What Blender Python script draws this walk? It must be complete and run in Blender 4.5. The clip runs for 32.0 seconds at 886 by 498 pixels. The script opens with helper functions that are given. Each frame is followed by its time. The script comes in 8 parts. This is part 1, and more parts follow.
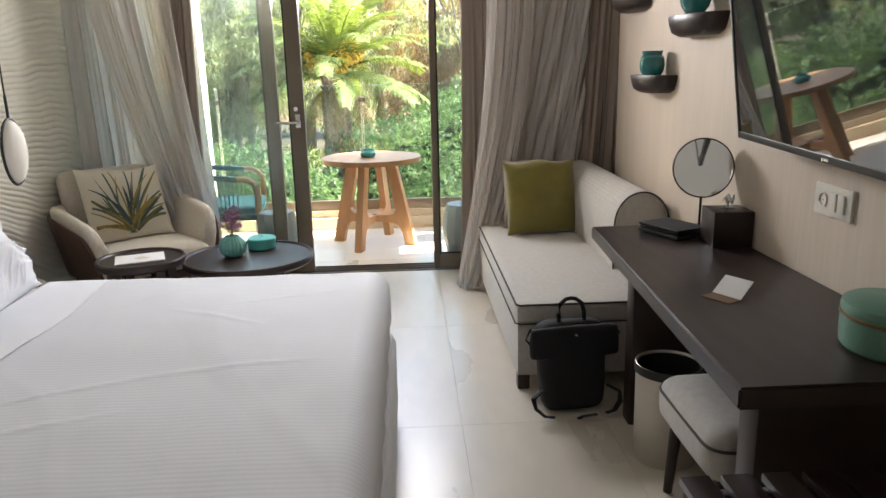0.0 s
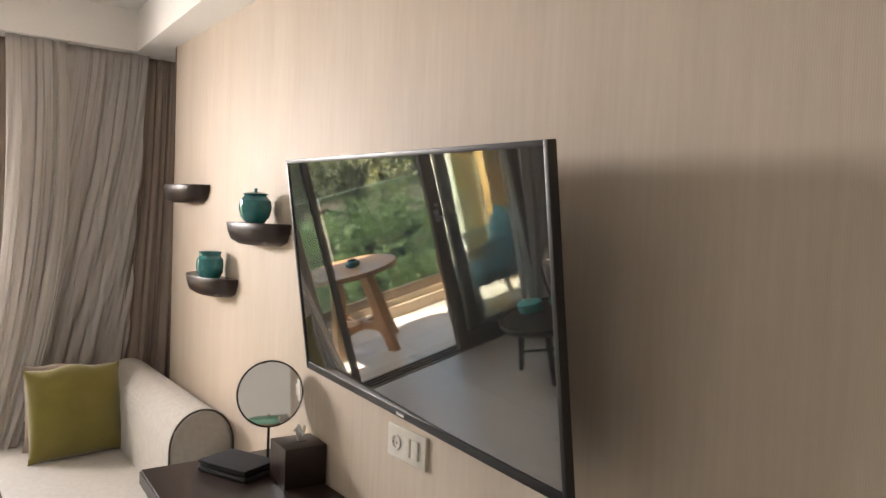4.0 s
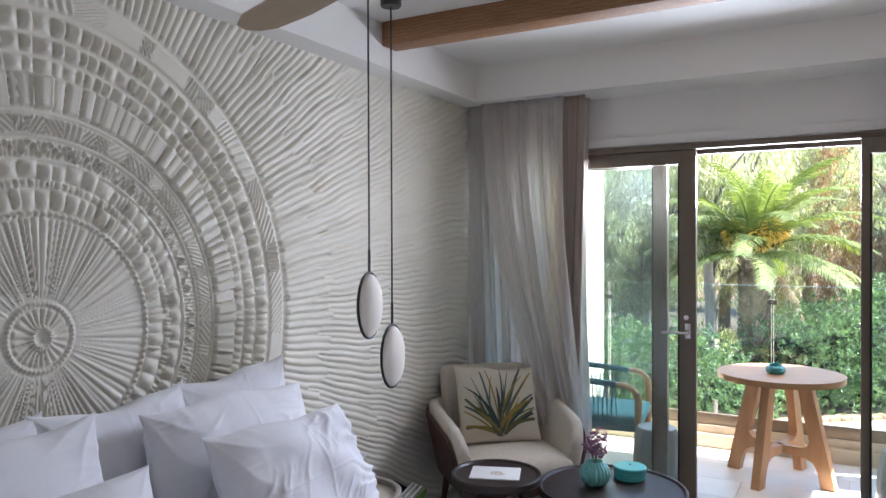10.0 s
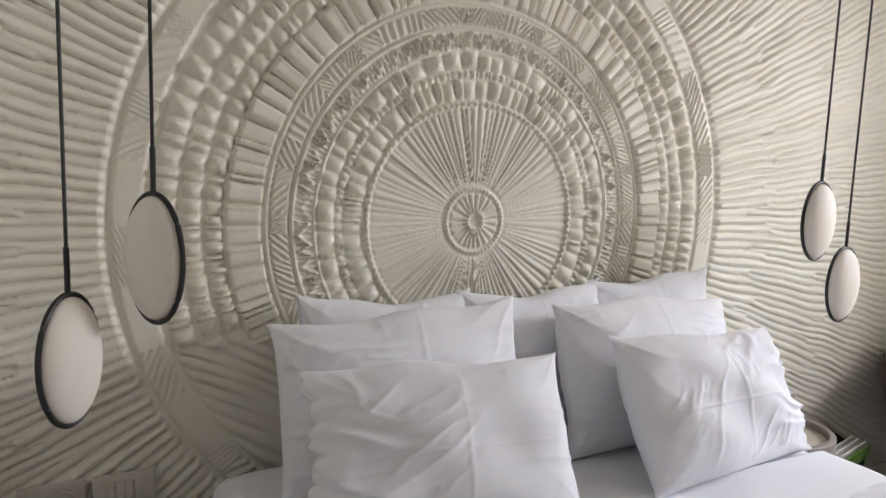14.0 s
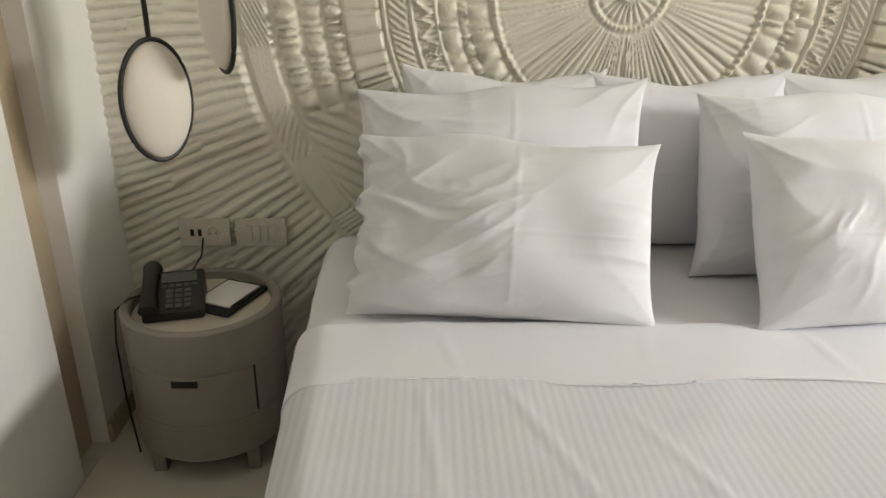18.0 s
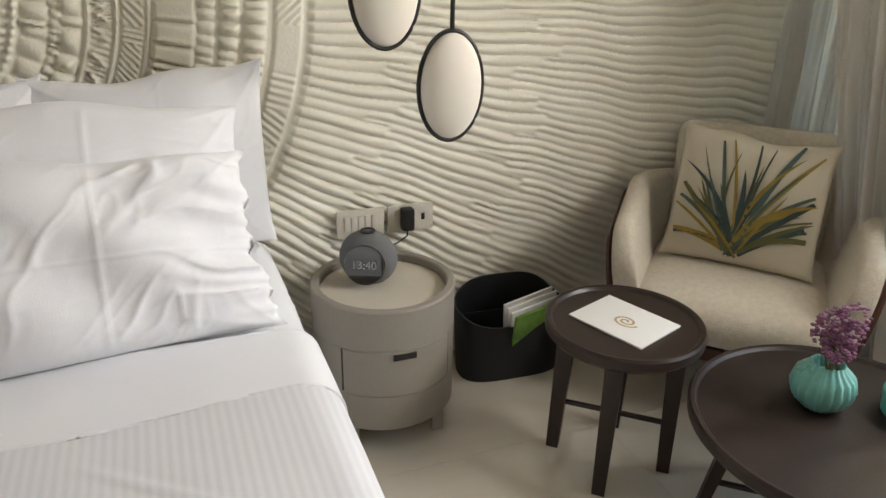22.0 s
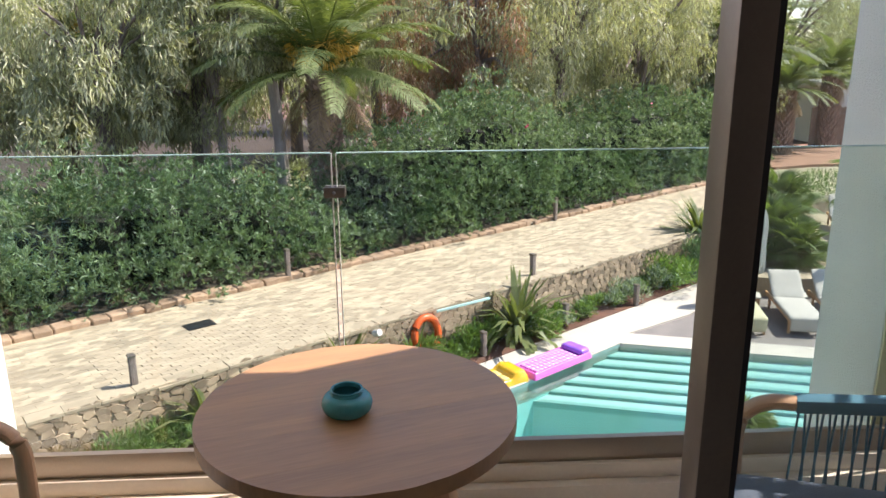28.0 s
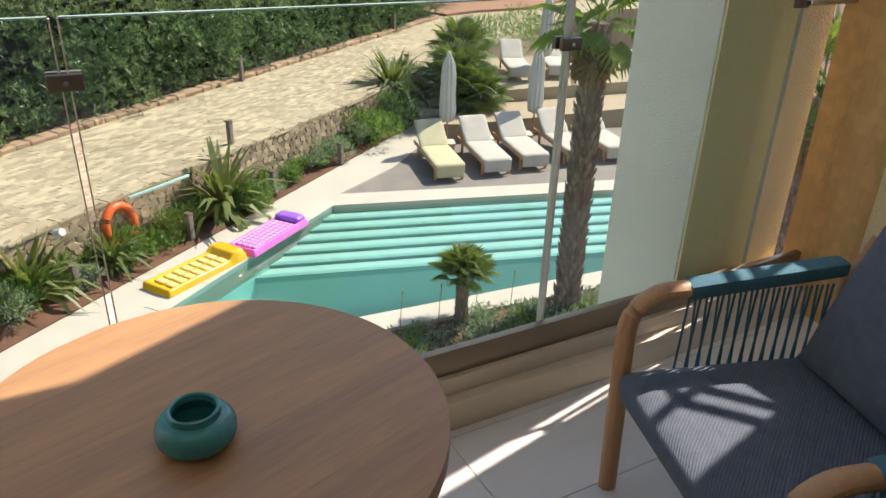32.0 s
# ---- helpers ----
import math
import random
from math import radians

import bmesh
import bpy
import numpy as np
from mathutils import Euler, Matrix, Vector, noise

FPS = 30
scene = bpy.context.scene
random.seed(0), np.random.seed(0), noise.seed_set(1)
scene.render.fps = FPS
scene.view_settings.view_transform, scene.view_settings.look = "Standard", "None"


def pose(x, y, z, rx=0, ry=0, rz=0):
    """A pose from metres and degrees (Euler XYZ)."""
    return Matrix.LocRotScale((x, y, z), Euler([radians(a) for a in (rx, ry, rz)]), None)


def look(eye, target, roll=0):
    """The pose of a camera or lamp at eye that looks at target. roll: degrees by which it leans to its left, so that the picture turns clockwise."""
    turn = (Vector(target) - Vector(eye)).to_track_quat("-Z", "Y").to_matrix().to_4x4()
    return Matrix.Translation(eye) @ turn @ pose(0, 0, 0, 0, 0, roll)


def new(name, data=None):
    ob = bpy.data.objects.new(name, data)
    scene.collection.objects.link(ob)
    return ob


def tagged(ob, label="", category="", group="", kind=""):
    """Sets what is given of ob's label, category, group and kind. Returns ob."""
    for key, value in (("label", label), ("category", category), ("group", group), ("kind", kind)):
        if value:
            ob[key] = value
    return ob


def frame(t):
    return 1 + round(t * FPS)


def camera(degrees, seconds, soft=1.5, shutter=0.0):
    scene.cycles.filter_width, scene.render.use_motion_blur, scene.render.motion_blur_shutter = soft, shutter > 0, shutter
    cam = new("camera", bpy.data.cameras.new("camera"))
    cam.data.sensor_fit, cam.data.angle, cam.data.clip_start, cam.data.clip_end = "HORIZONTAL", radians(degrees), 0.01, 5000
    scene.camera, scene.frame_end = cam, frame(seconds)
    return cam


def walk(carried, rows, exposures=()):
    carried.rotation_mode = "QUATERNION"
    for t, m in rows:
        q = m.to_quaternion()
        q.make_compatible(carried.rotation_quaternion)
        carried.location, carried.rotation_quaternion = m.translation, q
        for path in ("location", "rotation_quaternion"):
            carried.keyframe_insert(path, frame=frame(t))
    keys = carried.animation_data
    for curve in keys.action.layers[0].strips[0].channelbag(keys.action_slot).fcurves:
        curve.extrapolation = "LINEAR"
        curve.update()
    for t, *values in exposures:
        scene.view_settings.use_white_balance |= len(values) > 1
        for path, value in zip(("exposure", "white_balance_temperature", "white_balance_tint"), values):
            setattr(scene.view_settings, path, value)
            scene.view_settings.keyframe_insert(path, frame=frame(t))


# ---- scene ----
cam = camera(62.9, 32.0)
PATH = [
    (0, (-0.167, 0.352, 1.451), (-0.08, 2.29, 0.964), -1.3),
    (0.5, (-0.13, 0.359, 1.499), (0.108, 2.291, 1.041), -0.9),
    (1, (-0.075, 0.387, 1.549), (0.282, 2.308, 1.121), -0.3),
    (1.5, (-0.014, 0.466, 1.582), (0.485, 2.362, 1.186), 0.6),
    (2, (0.041, 0.53, 1.6), (0.714, 2.381, 1.248), 1.8),
    (2.5, (0.065, 0.603, 1.612), (0.94, 2.379, 1.325), 2.7),
    (3, (0.041, 0.693, 1.644), (1.098, 2.378, 1.431), 2.9),
    (3.5, (0.006, 0.739, 1.679), (1.194, 2.343, 1.548), 2.7),
    (5.5, (-0.155, 0.813, 1.682), (0.863, 2.535, 1.723), 1.0),
    (6, (-0.11, 0.866, 1.675), (0.693, 2.697, 1.725), 1.2),
    (6.5, (-0.069, 0.888, 1.679), (0.488, 2.809, 1.726), 1.1),
    (7, (-0.044, 0.893, 1.677), (0.255, 2.871, 1.719), 1.0),
    (7.5, (-0.027, 0.895, 1.678), (0.018, 2.895, 1.71), 0.8),
    (8, (-0.045, 0.884, 1.683), (-0.226, 2.876, 1.7), 0.6),
    (8.5, (-0.054, 0.873, 1.687), (-0.451, 2.833, 1.691), 0.5),
    (9, (-0.081, 0.87, 1.675), (-0.675, 2.779, 1.671), 0.2),
    (9.5, (-0.084, 0.871, 1.67), (-0.872, 2.709, 1.658), -0.1),
    (10, (-0.083, 0.874, 1.662), (-1.052, 2.623, 1.643), -0.2),
    (10.5, (-0.091, 0.871, 1.67), (-1.225, 2.517, 1.637), -0.3),
    (11, (-0.101, 0.857, 1.677), (-1.38, 2.393, 1.635), -0.2),
    (11.5, (-0.106, 0.848, 1.675), (-1.504, 2.277, 1.619), 0.0),
    (12, (-0.105, 0.845, 1.669), (-1.597, 2.174, 1.581), 0.4),
    (12.5, (-0.11, 0.848, 1.645), (-1.669, 2.095, 1.52), 0.7),
    (13, (-0.111, 0.865, 1.629), (-1.72, 2.04, 1.457), 1.5),
    (13.5, (-0.122, 0.945, 1.611), (-1.795, 2.010, 1.384), 1.7),
    (14, (-0.175, 1.035, 1.587), (-1.935, 1.954, 1.324), 1.9),
    (14.5, (-0.190, 1.085, 1.578), (-2.030, 1.794, 1.244), 1.5),
    (15, (-0.146, 1.157, 1.548), (-2.049, 1.647, 1.170), 1.1),
    (15.5, (-0.102, 1.245, 1.547), (-2.013, 1.552, 1.053), 0.9),
    (17.5, (-0.054, 1.574, 1.48), (-1.902, 1.593, 0.714), 0.0),
    (18, (-0.116, 1.711, 1.455), (-1.965, 1.751, 0.694), 0.6),
    (18.5, (-0.115, 1.853, 1.46), (-1.967, 1.912, 0.708), 1.0),
    (19, (-0.08, 2.037, 1.466), (-1.933, 2.12, 0.718), 1.0),
    (19.5, (-0.059, 2.217, 1.464), (-1.909, 2.335, 0.712), 0.7),
    (20, (-0.121, 2.388, 1.48), (-1.951, 2.561, 0.691), 0.6),
    (20.5, (-0.158, 2.546, 1.478), (-1.975, 2.796, 0.682), -0.0),
    (21, (-0.166, 2.692, 1.481), (-1.957, 3.037, 0.66), 0.0),
    (21.5, (-0.16, 2.862, 1.484), (-1.917, 3.354, 0.666), 0.6),
    (22, (-0.119, 3.031, 1.5), (-1.82, 3.721, 0.704), 1.3),
    (22.5, (-0.098, 3.145, 1.506), (-1.694, 4.096, 0.765), 2.0),
    (23, (-0.142, 3.267, 1.526), (-1.548, 4.511, 0.837), 2.3),
    (23.5, (-0.192, 3.388, 1.582), (-1.347, 4.875, 0.907), 2.1),
    (24, (-0.218, 3.45, 1.571), (-1.112, 5.127, 0.949), 1.6),
    (24.5, (-0.2, 3.523, 1.549), (-0.868, 5.32, 0.978), 0.9),
    (25, (-0.171, 3.643, 1.564), (-0.644, 5.506, 1.012), 0.6),
    (25.5, (-0.155, 3.829, 1.556), (-0.476, 5.729, 1.021), -0.3),
    (26, (-0.229, 4.036, 1.558), (-0.42, 5.955, 1.026), -0.3),
    (26.5, (-0.308, 4.237, 1.565), (-0.409, 6.165, 1.042), -0.6),
    (28.5, (-0.368, 4.827, 1.615), (-0.173, 6.751, 1.105), -0.1),
    (29, (-0.405, 4.929, 1.609), (-0.087, 6.834, 1.09), 0.1),
    (29.5, (-0.398, 5.058, 1.601), (0.05, 6.934, 1.072), 0.0),
    (30, (-0.394, 5.164, 1.604), (0.184, 6.999, 1.057), 0.1),
    (30.5, (-0.452, 5.258, 1.609), (0.257, 7.036, 1.029), 0.1),
    (31, (-0.534, 5.357, 1.595), (0.292, 7.061, 0.952), 0.2),
    (31.5, (-0.582, 5.404, 1.572), (0.31, 7.032, 0.828), 0.7),
    (32, (-0.608, 5.402, 1.544), (0.268, 6.976, 0.675), 1.7),
]
EXPOSURES = [(0.0, 3.08, 6800, 16), (3.5, 3.62, 7500, 20), (5.5, 3.5, 5750, 20), (7.0, 3.18, 5550, 18), (9.0, 2.8, 5700, 20), (11.0, 2.72, 6050, 21), (13.0, 2.98, 6550, 20), (15.5, 3.26, 6800, 17), (18.0, 3.36, 7450, 13), (20.0, 3.13, 7250, 14), (21.0, 2.92, 7250, 14), (22.0, 2.9, 7400, 14), (23.0, 3.02, 6500, 22), (24.5, 2.55, 5900, 30), (26.0, 1.8, 6000, 25), (28.5, 0.98, 6300, 29), (31.0, 0.90, 6500, 26), (32.0, 0.75, 6700, 22)]
walk(cam, [(t, look(eye, target, roll)) for t, eye, target, roll in PATH], EXPOSURES)


# ---- light ----
world = bpy.data.worlds.new("world")
scene.world = world
world.use_nodes = True
wn, wl = world.node_tree.nodes, world.node_tree.links
SUN_FROM = Vector((0.83, 0.17, 1.0)).normalized()
sky = wn.new("ShaderNodeTexSky")
sky.sky_type = "NISHITA"
sky.sun_disc = False
sky.sun_elevation = math.asin(SUN_FROM.z)
sky.sun_rotation = math.atan2(SUN_FROM.x, SUN_FROM.y)
wn["Background"].inputs["Strength"].default_value = 0.15
wl.new(sky.outputs["Color"], wn["Background"].inputs["Color"])
sun = new("sun", bpy.data.lights.new("sun", "SUN"))
sun.data.energy, sun.data.angle, sun.data.color = 5.0, radians(0.5), (1.0, 0.95, 0.87)
sun.matrix_world = look(SUN_FROM * 40, (0, 0, 0))
# sky light that enters by the balcony doors
win = new("door_daylight", bpy.data.lights.new("door_daylight", "AREA"))
win.data.shape, win.data.size, win.data.size_y = "RECTANGLE", 1.45, 0.34
win.data.spread = radians(155)
win.data.energy, win.data.color = 12.0, (0.93, 0.97, 1.0)
win.matrix_world = look((-0.68, 5.80, 2.06), (-0.55, 2.4, 2.42))

# ---- building helpers ----


def bm_new():
    return bmesh.new()


def box(bm, x0, y0, z0, x1, y1, z1, bevel=0.0, seg=2):
    """A box between two corners, with its edges rounded, added to bm."""
    b = bmesh.new()
    bmesh.ops.create_cube(b, size=1.0)
    for v in b.verts:
        v.co = Vector(((x0 + x1) / 2 + v.co.x * (x1 - x0), (y0 + y1) / 2 + v.co.y * (y1 - y0), (z0 + z1) / 2 + v.co.z * (z1 - z0)))
    if bevel > 0:
        bmesh.ops.bevel(b, geom=b.edges[:], offset=bevel, segments=seg, profile=0.6, affect="EDGES")
    merge(bm, b)
    return bm


def merge(bm, b, m=None):
    me = bpy.data.meshes.new("tmp")
    if m is not None:
        bmesh.ops.transform(b, matrix=m, verts=b.verts[:])
    b.to_mesh(me)
    b.free()
    bm.from_mesh(me)
    bpy.data.meshes.remove(me)


def boxed(*args, **kw):
    return box(bmesh.new(), *args, **kw)


def lathe(profile, seg=32, m=None, flute=0, depth=0.0, sx=1.0, sy=1.0):
    """A turned body: profile of (radius, height); flutes ripple its radius."""
    bm = bmesh.new()
    rings = []
    for r, z in profile:
        if r < 1e-5:
            rings.append([bm.verts.new((0, 0, z))])
            continue
        ring = []
        for i in range(seg):
            a = 2 * math.pi * i / seg
            q = r * (1 + depth * math.cos(flute * a)) if flute else r
            ring.append(bm.verts.new((q * math.cos(a) * sx, q * math.sin(a) * sy, z)))
        rings.append(ring)
    for a, b in zip(rings, rings[1:]):
        n = max(len(a), len(b))
        if len(a) == 1 and len(b) == 1:
            continue
        for i in range(n):
            j = (i + 1) % n
            if len(a) == 1:
                bm.faces.new((a[0], b[i], b[j]))
            elif len(b) == 1:
                bm.faces.new((a[i], a[j], b[0]))
            else:
                bm.faces.new((a[i], a[j], b[j], b[i]))
    bmesh.ops.recalc_face_normals(bm, faces=bm.faces[:])
    if m is not None:
        bmesh.ops.transform(bm, matrix=m, verts=bm.verts[:])
    return bm


def tube(points, radius, seg=14, taper=None, flat=1.0):
    """A round bar along points; taper gives a factor at each point."""
    bm = bmesh.new()
    pts = [Vector(p) for p in points]
    rings = []
    up = Vector((0, 0, 1))
    for i, p in enumerate(pts):
        d = (pts[min(i + 1, len(pts) - 1)] - pts[max(i - 1, 0)]).normalized()
        ref = up if abs(d.z) < 0.9 else Vector((1, 0, 0))
        s = d.cross(ref).normalized()
        t = s.cross(d).normalized()
        r = radius * (taper[i] if taper else 1)
        rings.append([bm.verts.new(p + s * r * math.cos(2 * math.pi * k / seg) + t * r * flat * math.sin(2 * math.pi * k / seg)) for k in range(seg)])
    for a, b in zip(rings, rings[1:]):
        for k in range(seg):
            bm.faces.new((a[k], a[(k + 1) % seg], b[(k + 1) % seg], b[k]))
    bm.faces.new(rings[0][::-1])
    bm.faces.new(rings[-1])
    bmesh.ops.recalc_face_normals(bm, faces=bm.faces[:])
    return bm


def prism(outline, depth, m=None, bevel=0.0):
    """An outline in x, z pushed along y by depth."""
    bm = bmesh.new()
    a = [bm.verts.new((x, 0, z)) for x, z in outline]
    b = [bm.verts.new((x, depth, z)) for x, z in outline]
    n = len(a)
    bm.faces.new(a)
    bm.faces.new(b[::-1])
    for i in range(n):
        bm.faces.new((a[i], b[i], b[(i + 1) % n], a[(i + 1) % n]))
    bmesh.ops.recalc_face_normals(bm, faces=bm.faces[:])
    if bevel:
        bmesh.ops.bevel(bm, geom=bm.edges[:], offset=bevel, segments=2, affect="EDGES")
    if m is not None:
        bmesh.ops.transform(bm, matrix=m, verts=bm.verts[:])
    return bm


def smooth(me, angle=40):
    for p in me.polygons:
        p.use_smooth = True
    me.set_sharp_from_angle(angle=radians(angle))


def mesh_of(name, bm, material, angle=28):
    me = bpy.data.meshes.new(name)
    bm.to_mesh(me)
    bm.free()
    if isinstance(material, (list, tuple)):
        for mm in material:
            me.materials.append(mm)
    else:
        me.materials.append(material)
    smooth(me, angle)
    return me


def part(name, bm, material, parent, label="", angle=28):
    ob = new(name, mesh_of(name, bm, material, angle))
    ob.parent = parent
    return tagged(ob, label)


def thing(name, label, category, at=None, group="", kind=""):
    ob = new(name)
    ob.empty_display_size = 0.1
    if at is not None:
        ob.matrix_world = at
    return tagged(ob, label, category, group, kind)


def solo(name, bm, material, label, category, at=None, group="", kind="", angle=28):
    ob = new(name, mesh_of(name, bm, material, angle))
    if at is not None:
        ob.matrix_world = at
    return tagged(ob, label, category, group, kind)


def grid_mesh(name, P, material, close_u=False, angle=60):
    """A sheet of quads through an array of points (rows, columns, 3)."""
    n, k = P.shape[:2]
    idx = np.arange(n * k).reshape(n, k)
    a, b, c, d = idx[:-1, :-1], idx[:-1, 1:], idx[1:, 1:], idx[1:, :-1]
    F = np.stack([a, b, c, d], -1).reshape(-1, 4)
    me = bpy.data.meshes.new(name)
    me.vertices.add(n * k)
    me.vertices.foreach_set("co", P.reshape(-1).astype(np.float32))
    me.loops.add(F.size)
    me.loops.foreach_set("vertex_index", F.reshape(-1).astype(np.int32))
    me.polygons.add(len(F))
    me.polygons.foreach_set("loop_start", np.arange(0, F.size, 4, dtype=np.int32))
    me.update(calc_edges=True)
    me.validate()
    me.materials.append(material)
    smooth(me, angle)
    return me


# ---- materials ----


def mat(name, c1, c2=None, rough=0.5, scale=3.0, fine=60.0, bump=0.15, dist=0.002, metal=0.0, stretch=(1, 1, 1), spec=0.5, vary=0.0,
        detail=6.0, coat=0.0, sheen=0.0, bscale=None, mixpos=(0.35, 0.65), rough_var=0.12, trans=0.0, ior=1.45):
    """A surface with stains at one scale and grain at another."""
    m = bpy.data.materials.new(name)
    m.use_nodes = True
    n, l = m.node_tree.nodes, m.node_tree.links
    p = n["Principled BSDF"]
    c2 = c2 or tuple(v * 0.82 for v in c1)
    tc = n.new("ShaderNodeTexCoord")
    mp = n.new("ShaderNodeMapping")
    mp.inputs["Scale"].default_value = stretch
    l.new(tc.outputs["Object"], mp.inputs["Vector"])
    vec = mp.outputs["Vector"]
    oi = n.new("ShaderNodeObjectInfo")
    if vary:
        ad = n.new("ShaderNodeVectorMath")
        ad.operation = "ADD"
        mu = n.new("ShaderNodeMath")
        mu.operation = "MULTIPLY"
        mu.inputs[1].default_value = 37.0
        l.new(oi.outputs["Random"], mu.inputs[0])
        l.new(vec, ad.inputs[0])
        l.new(mu.outputs[0], ad.inputs[1])
        vec = ad.outputs["Vector"]
    big = n.new("ShaderNodeTexNoise")
    big.inputs["Scale"].default_value, big.inputs["Detail"].default_value = scale, detail
    small = n.new("ShaderNodeTexNoise")
    small.inputs["Scale"].default_value, small.inputs["Detail"].default_value = fine, 4.0
    l.new(vec, big.inputs["Vector"])
    l.new(vec, small.inputs["Vector"])
    mixf = n.new("ShaderNodeMath")
    mixf.operation = "MULTIPLY_ADD"
    mixf.inputs[1].default_value = 0.35
    l.new(small.outputs["Fac"], mixf.inputs[0])
    sc = n.new("ShaderNodeMath")
    sc.operation = "MULTIPLY"
    sc.inputs[1].default_value = 0.65
    l.new(big.outputs["Fac"], sc.inputs[0])
    l.new(sc.outputs[0], mixf.inputs[2])
    ramp = n.new("ShaderNodeValToRGB")
    ramp.color_ramp.elements[0].position, ramp.color_ramp.elements[1].position = mixpos
    ramp.color_ramp.elements[0].color = (*c2, 1)
    ramp.color_ramp.elements[1].color = (*c1, 1)
    l.new(mixf.outputs[0], ramp.inputs["Fac"])
    col = ramp.outputs["Color"]
    if vary:
        hs = n.new("ShaderNodeHueSaturation")
        mr = n.new("ShaderNodeMapRange")
        mr.inputs["To Min"].default_value, mr.inputs["To Max"].default_value = 1 - vary, 1 + vary
        l.new(oi.outputs["Random"], mr.inputs["Value"])
        l.new(mr.outputs["Result"], hs.inputs["Value"])
        l.new(col, hs.inputs["Color"])
        col = hs.outputs["Color"]
    l.new(col, p.inputs["Base Color"])
    p.inputs["Metallic"].default_value = metal
    p.inputs["Specular IOR Level"].default_value = spec
    p.inputs["Coat Weight"].default_value = coat
    p.inputs["Sheen Weight"].default_value = sheen
    p.inputs["Transmission Weight"].default_value = trans
    p.inputs["IOR"].default_value = ior
    rr = n.new("ShaderNodeMapRange")
    rr.inputs["To Min"].default_value, rr.inputs["To Max"].default_value = max(0.02, rough - rough_var), min(1, rough + rough_var)
    l.new(big.outputs["Fac"], rr.inputs["Value"])
    l.new(rr.outputs["Result"], p.inputs["Roughness"])
    if bump:
        bp = n.new("ShaderNodeBump")
        bp.inputs["Strength"].default_value, bp.inputs["Distance"].default_value = bump, dist
        src = small
        if bscale:
            src = n.new("ShaderNodeTexNoise")
            src.inputs["Scale"].default_value, src.inputs["Detail"].default_value = bscale, 5.0
            l.new(vec, src.inputs["Vector"])
        l.new(src.outputs["Fac"], bp.inputs["Height"])
        l.new(bp.outputs["Normal"], p.inputs["Normal"])
    return m


def stripes(m, direction, scale, amount, bump=0.0, dist=0.001, colour=0.0):
    """Adds woven or sawn lines to a material."""
    n, l = m.node_tree.nodes, m.node_tree.links
    p = n["Principled BSDF"]
    tc = n.new("ShaderNodeTexCoord")
    w = n.new("ShaderNodeTexWave")
    w.wave_type, w.bands_direction = "BANDS", direction
    w.inputs["Scale"].default_value, w.inputs["Distortion"].default_value = scale, amount
    w.inputs["Detail"].default_value, w.inputs["Detail Scale"].default_value = 2.0, 1.5
    l.new(tc.outputs["Object"], w.inputs["Vector"])
    if bump:
        bp = n.new("ShaderNodeBump")
        bp.inputs["Strength"].default_value, bp.inputs["Distance"].default_value = bump, dist
        l.new(w.outputs["Fac"], bp.inputs["Height"])
        if p.inputs["Normal"].is_linked:
            l.new(p.inputs["Normal"].links[0].from_socket, bp.inputs["Normal"])
        l.new(bp.outputs["Normal"], p.inputs["Normal"])
    if colour:
        old = p.inputs["Base Color"].links[0].from_socket
        hs = n.new("ShaderNodeHueSaturation")
        mr = n.new("ShaderNodeMapRange")
        mr.inputs["To Min"].default_value, mr.inputs["To Max"].default_value = 1 - colour, 1 + colour * 0.3
        l.new(w.outputs["Fac"], mr.inputs["Value"])
        l.new(mr.outputs["Result"], hs.inputs["Value"])
        l.new(old, hs.inputs["Color"])
        l.new(hs.outputs["Color"], p.inputs["Base Color"])
    return m


def glass_mat(name, tint, rough=0.0, haze=0.0):
    """Thin clear glass: mostly see-through, with a weak mirror on its face and a pale film coloured as reflected haze.
    """
    m = bpy.data.materials.new(name)
    m.use_nodes = True
    n, l = m.node_tree.nodes, m.node_tree.links
    n.remove(n["Principled BSDF"])
    tr, gl, mx = n.new("ShaderNodeBsdfTransparent"), n.new("ShaderNodeBsdfGlossy"), n.new("ShaderNodeMixShader")
    lw, pw, ma = n.new("ShaderNodeLayerWeight"), n.new("ShaderNodeMath"), n.new("ShaderNodeMath")
    lw.inputs["Blend"].default_value = 0.5
    pw.operation, ma.operation = "POWER", "MULTIPLY_ADD"
    pw.inputs[1].default_value, ma.inputs[1].default_value, ma.inputs[2].default_value = 4.0, 0.7, 0.03
    l.new(lw.outputs["Facing"], pw.inputs[0])
    l.new(pw.outputs[0], ma.inputs[0])
    tr.inputs["Color"].default_value = (*tint, 1)
    gl.inputs["Roughness"].default_value = rough
    gl.inputs["Color"].default_value = (0.9, 0.95, 0.95, 1)
    l.new(ma.outputs[0], mx.inputs["Fac"])
    l.new(tr.outputs["BSDF"], mx.inputs[1])
    l.new(gl.outputs["BSDF"], mx.inputs[2])
    # milky reflection of room and curtains, put in as a pale diffuse colour
    film_, both = n.new("ShaderNodeBsdfDiffuse"), n.new("ShaderNodeMixShader")
    film_.inputs["Color"].default_value = (0.8, 0.8, 0.78, 1)
    both.inputs["Fac"].default_value = haze
    l.new(mx.outputs["Shader"], both.inputs[1])
    l.new(film_.outputs["BSDF"], both.inputs[2])
    l.new(both.outputs["Shader"], n["Material Output"].inputs["Surface"])
    return m


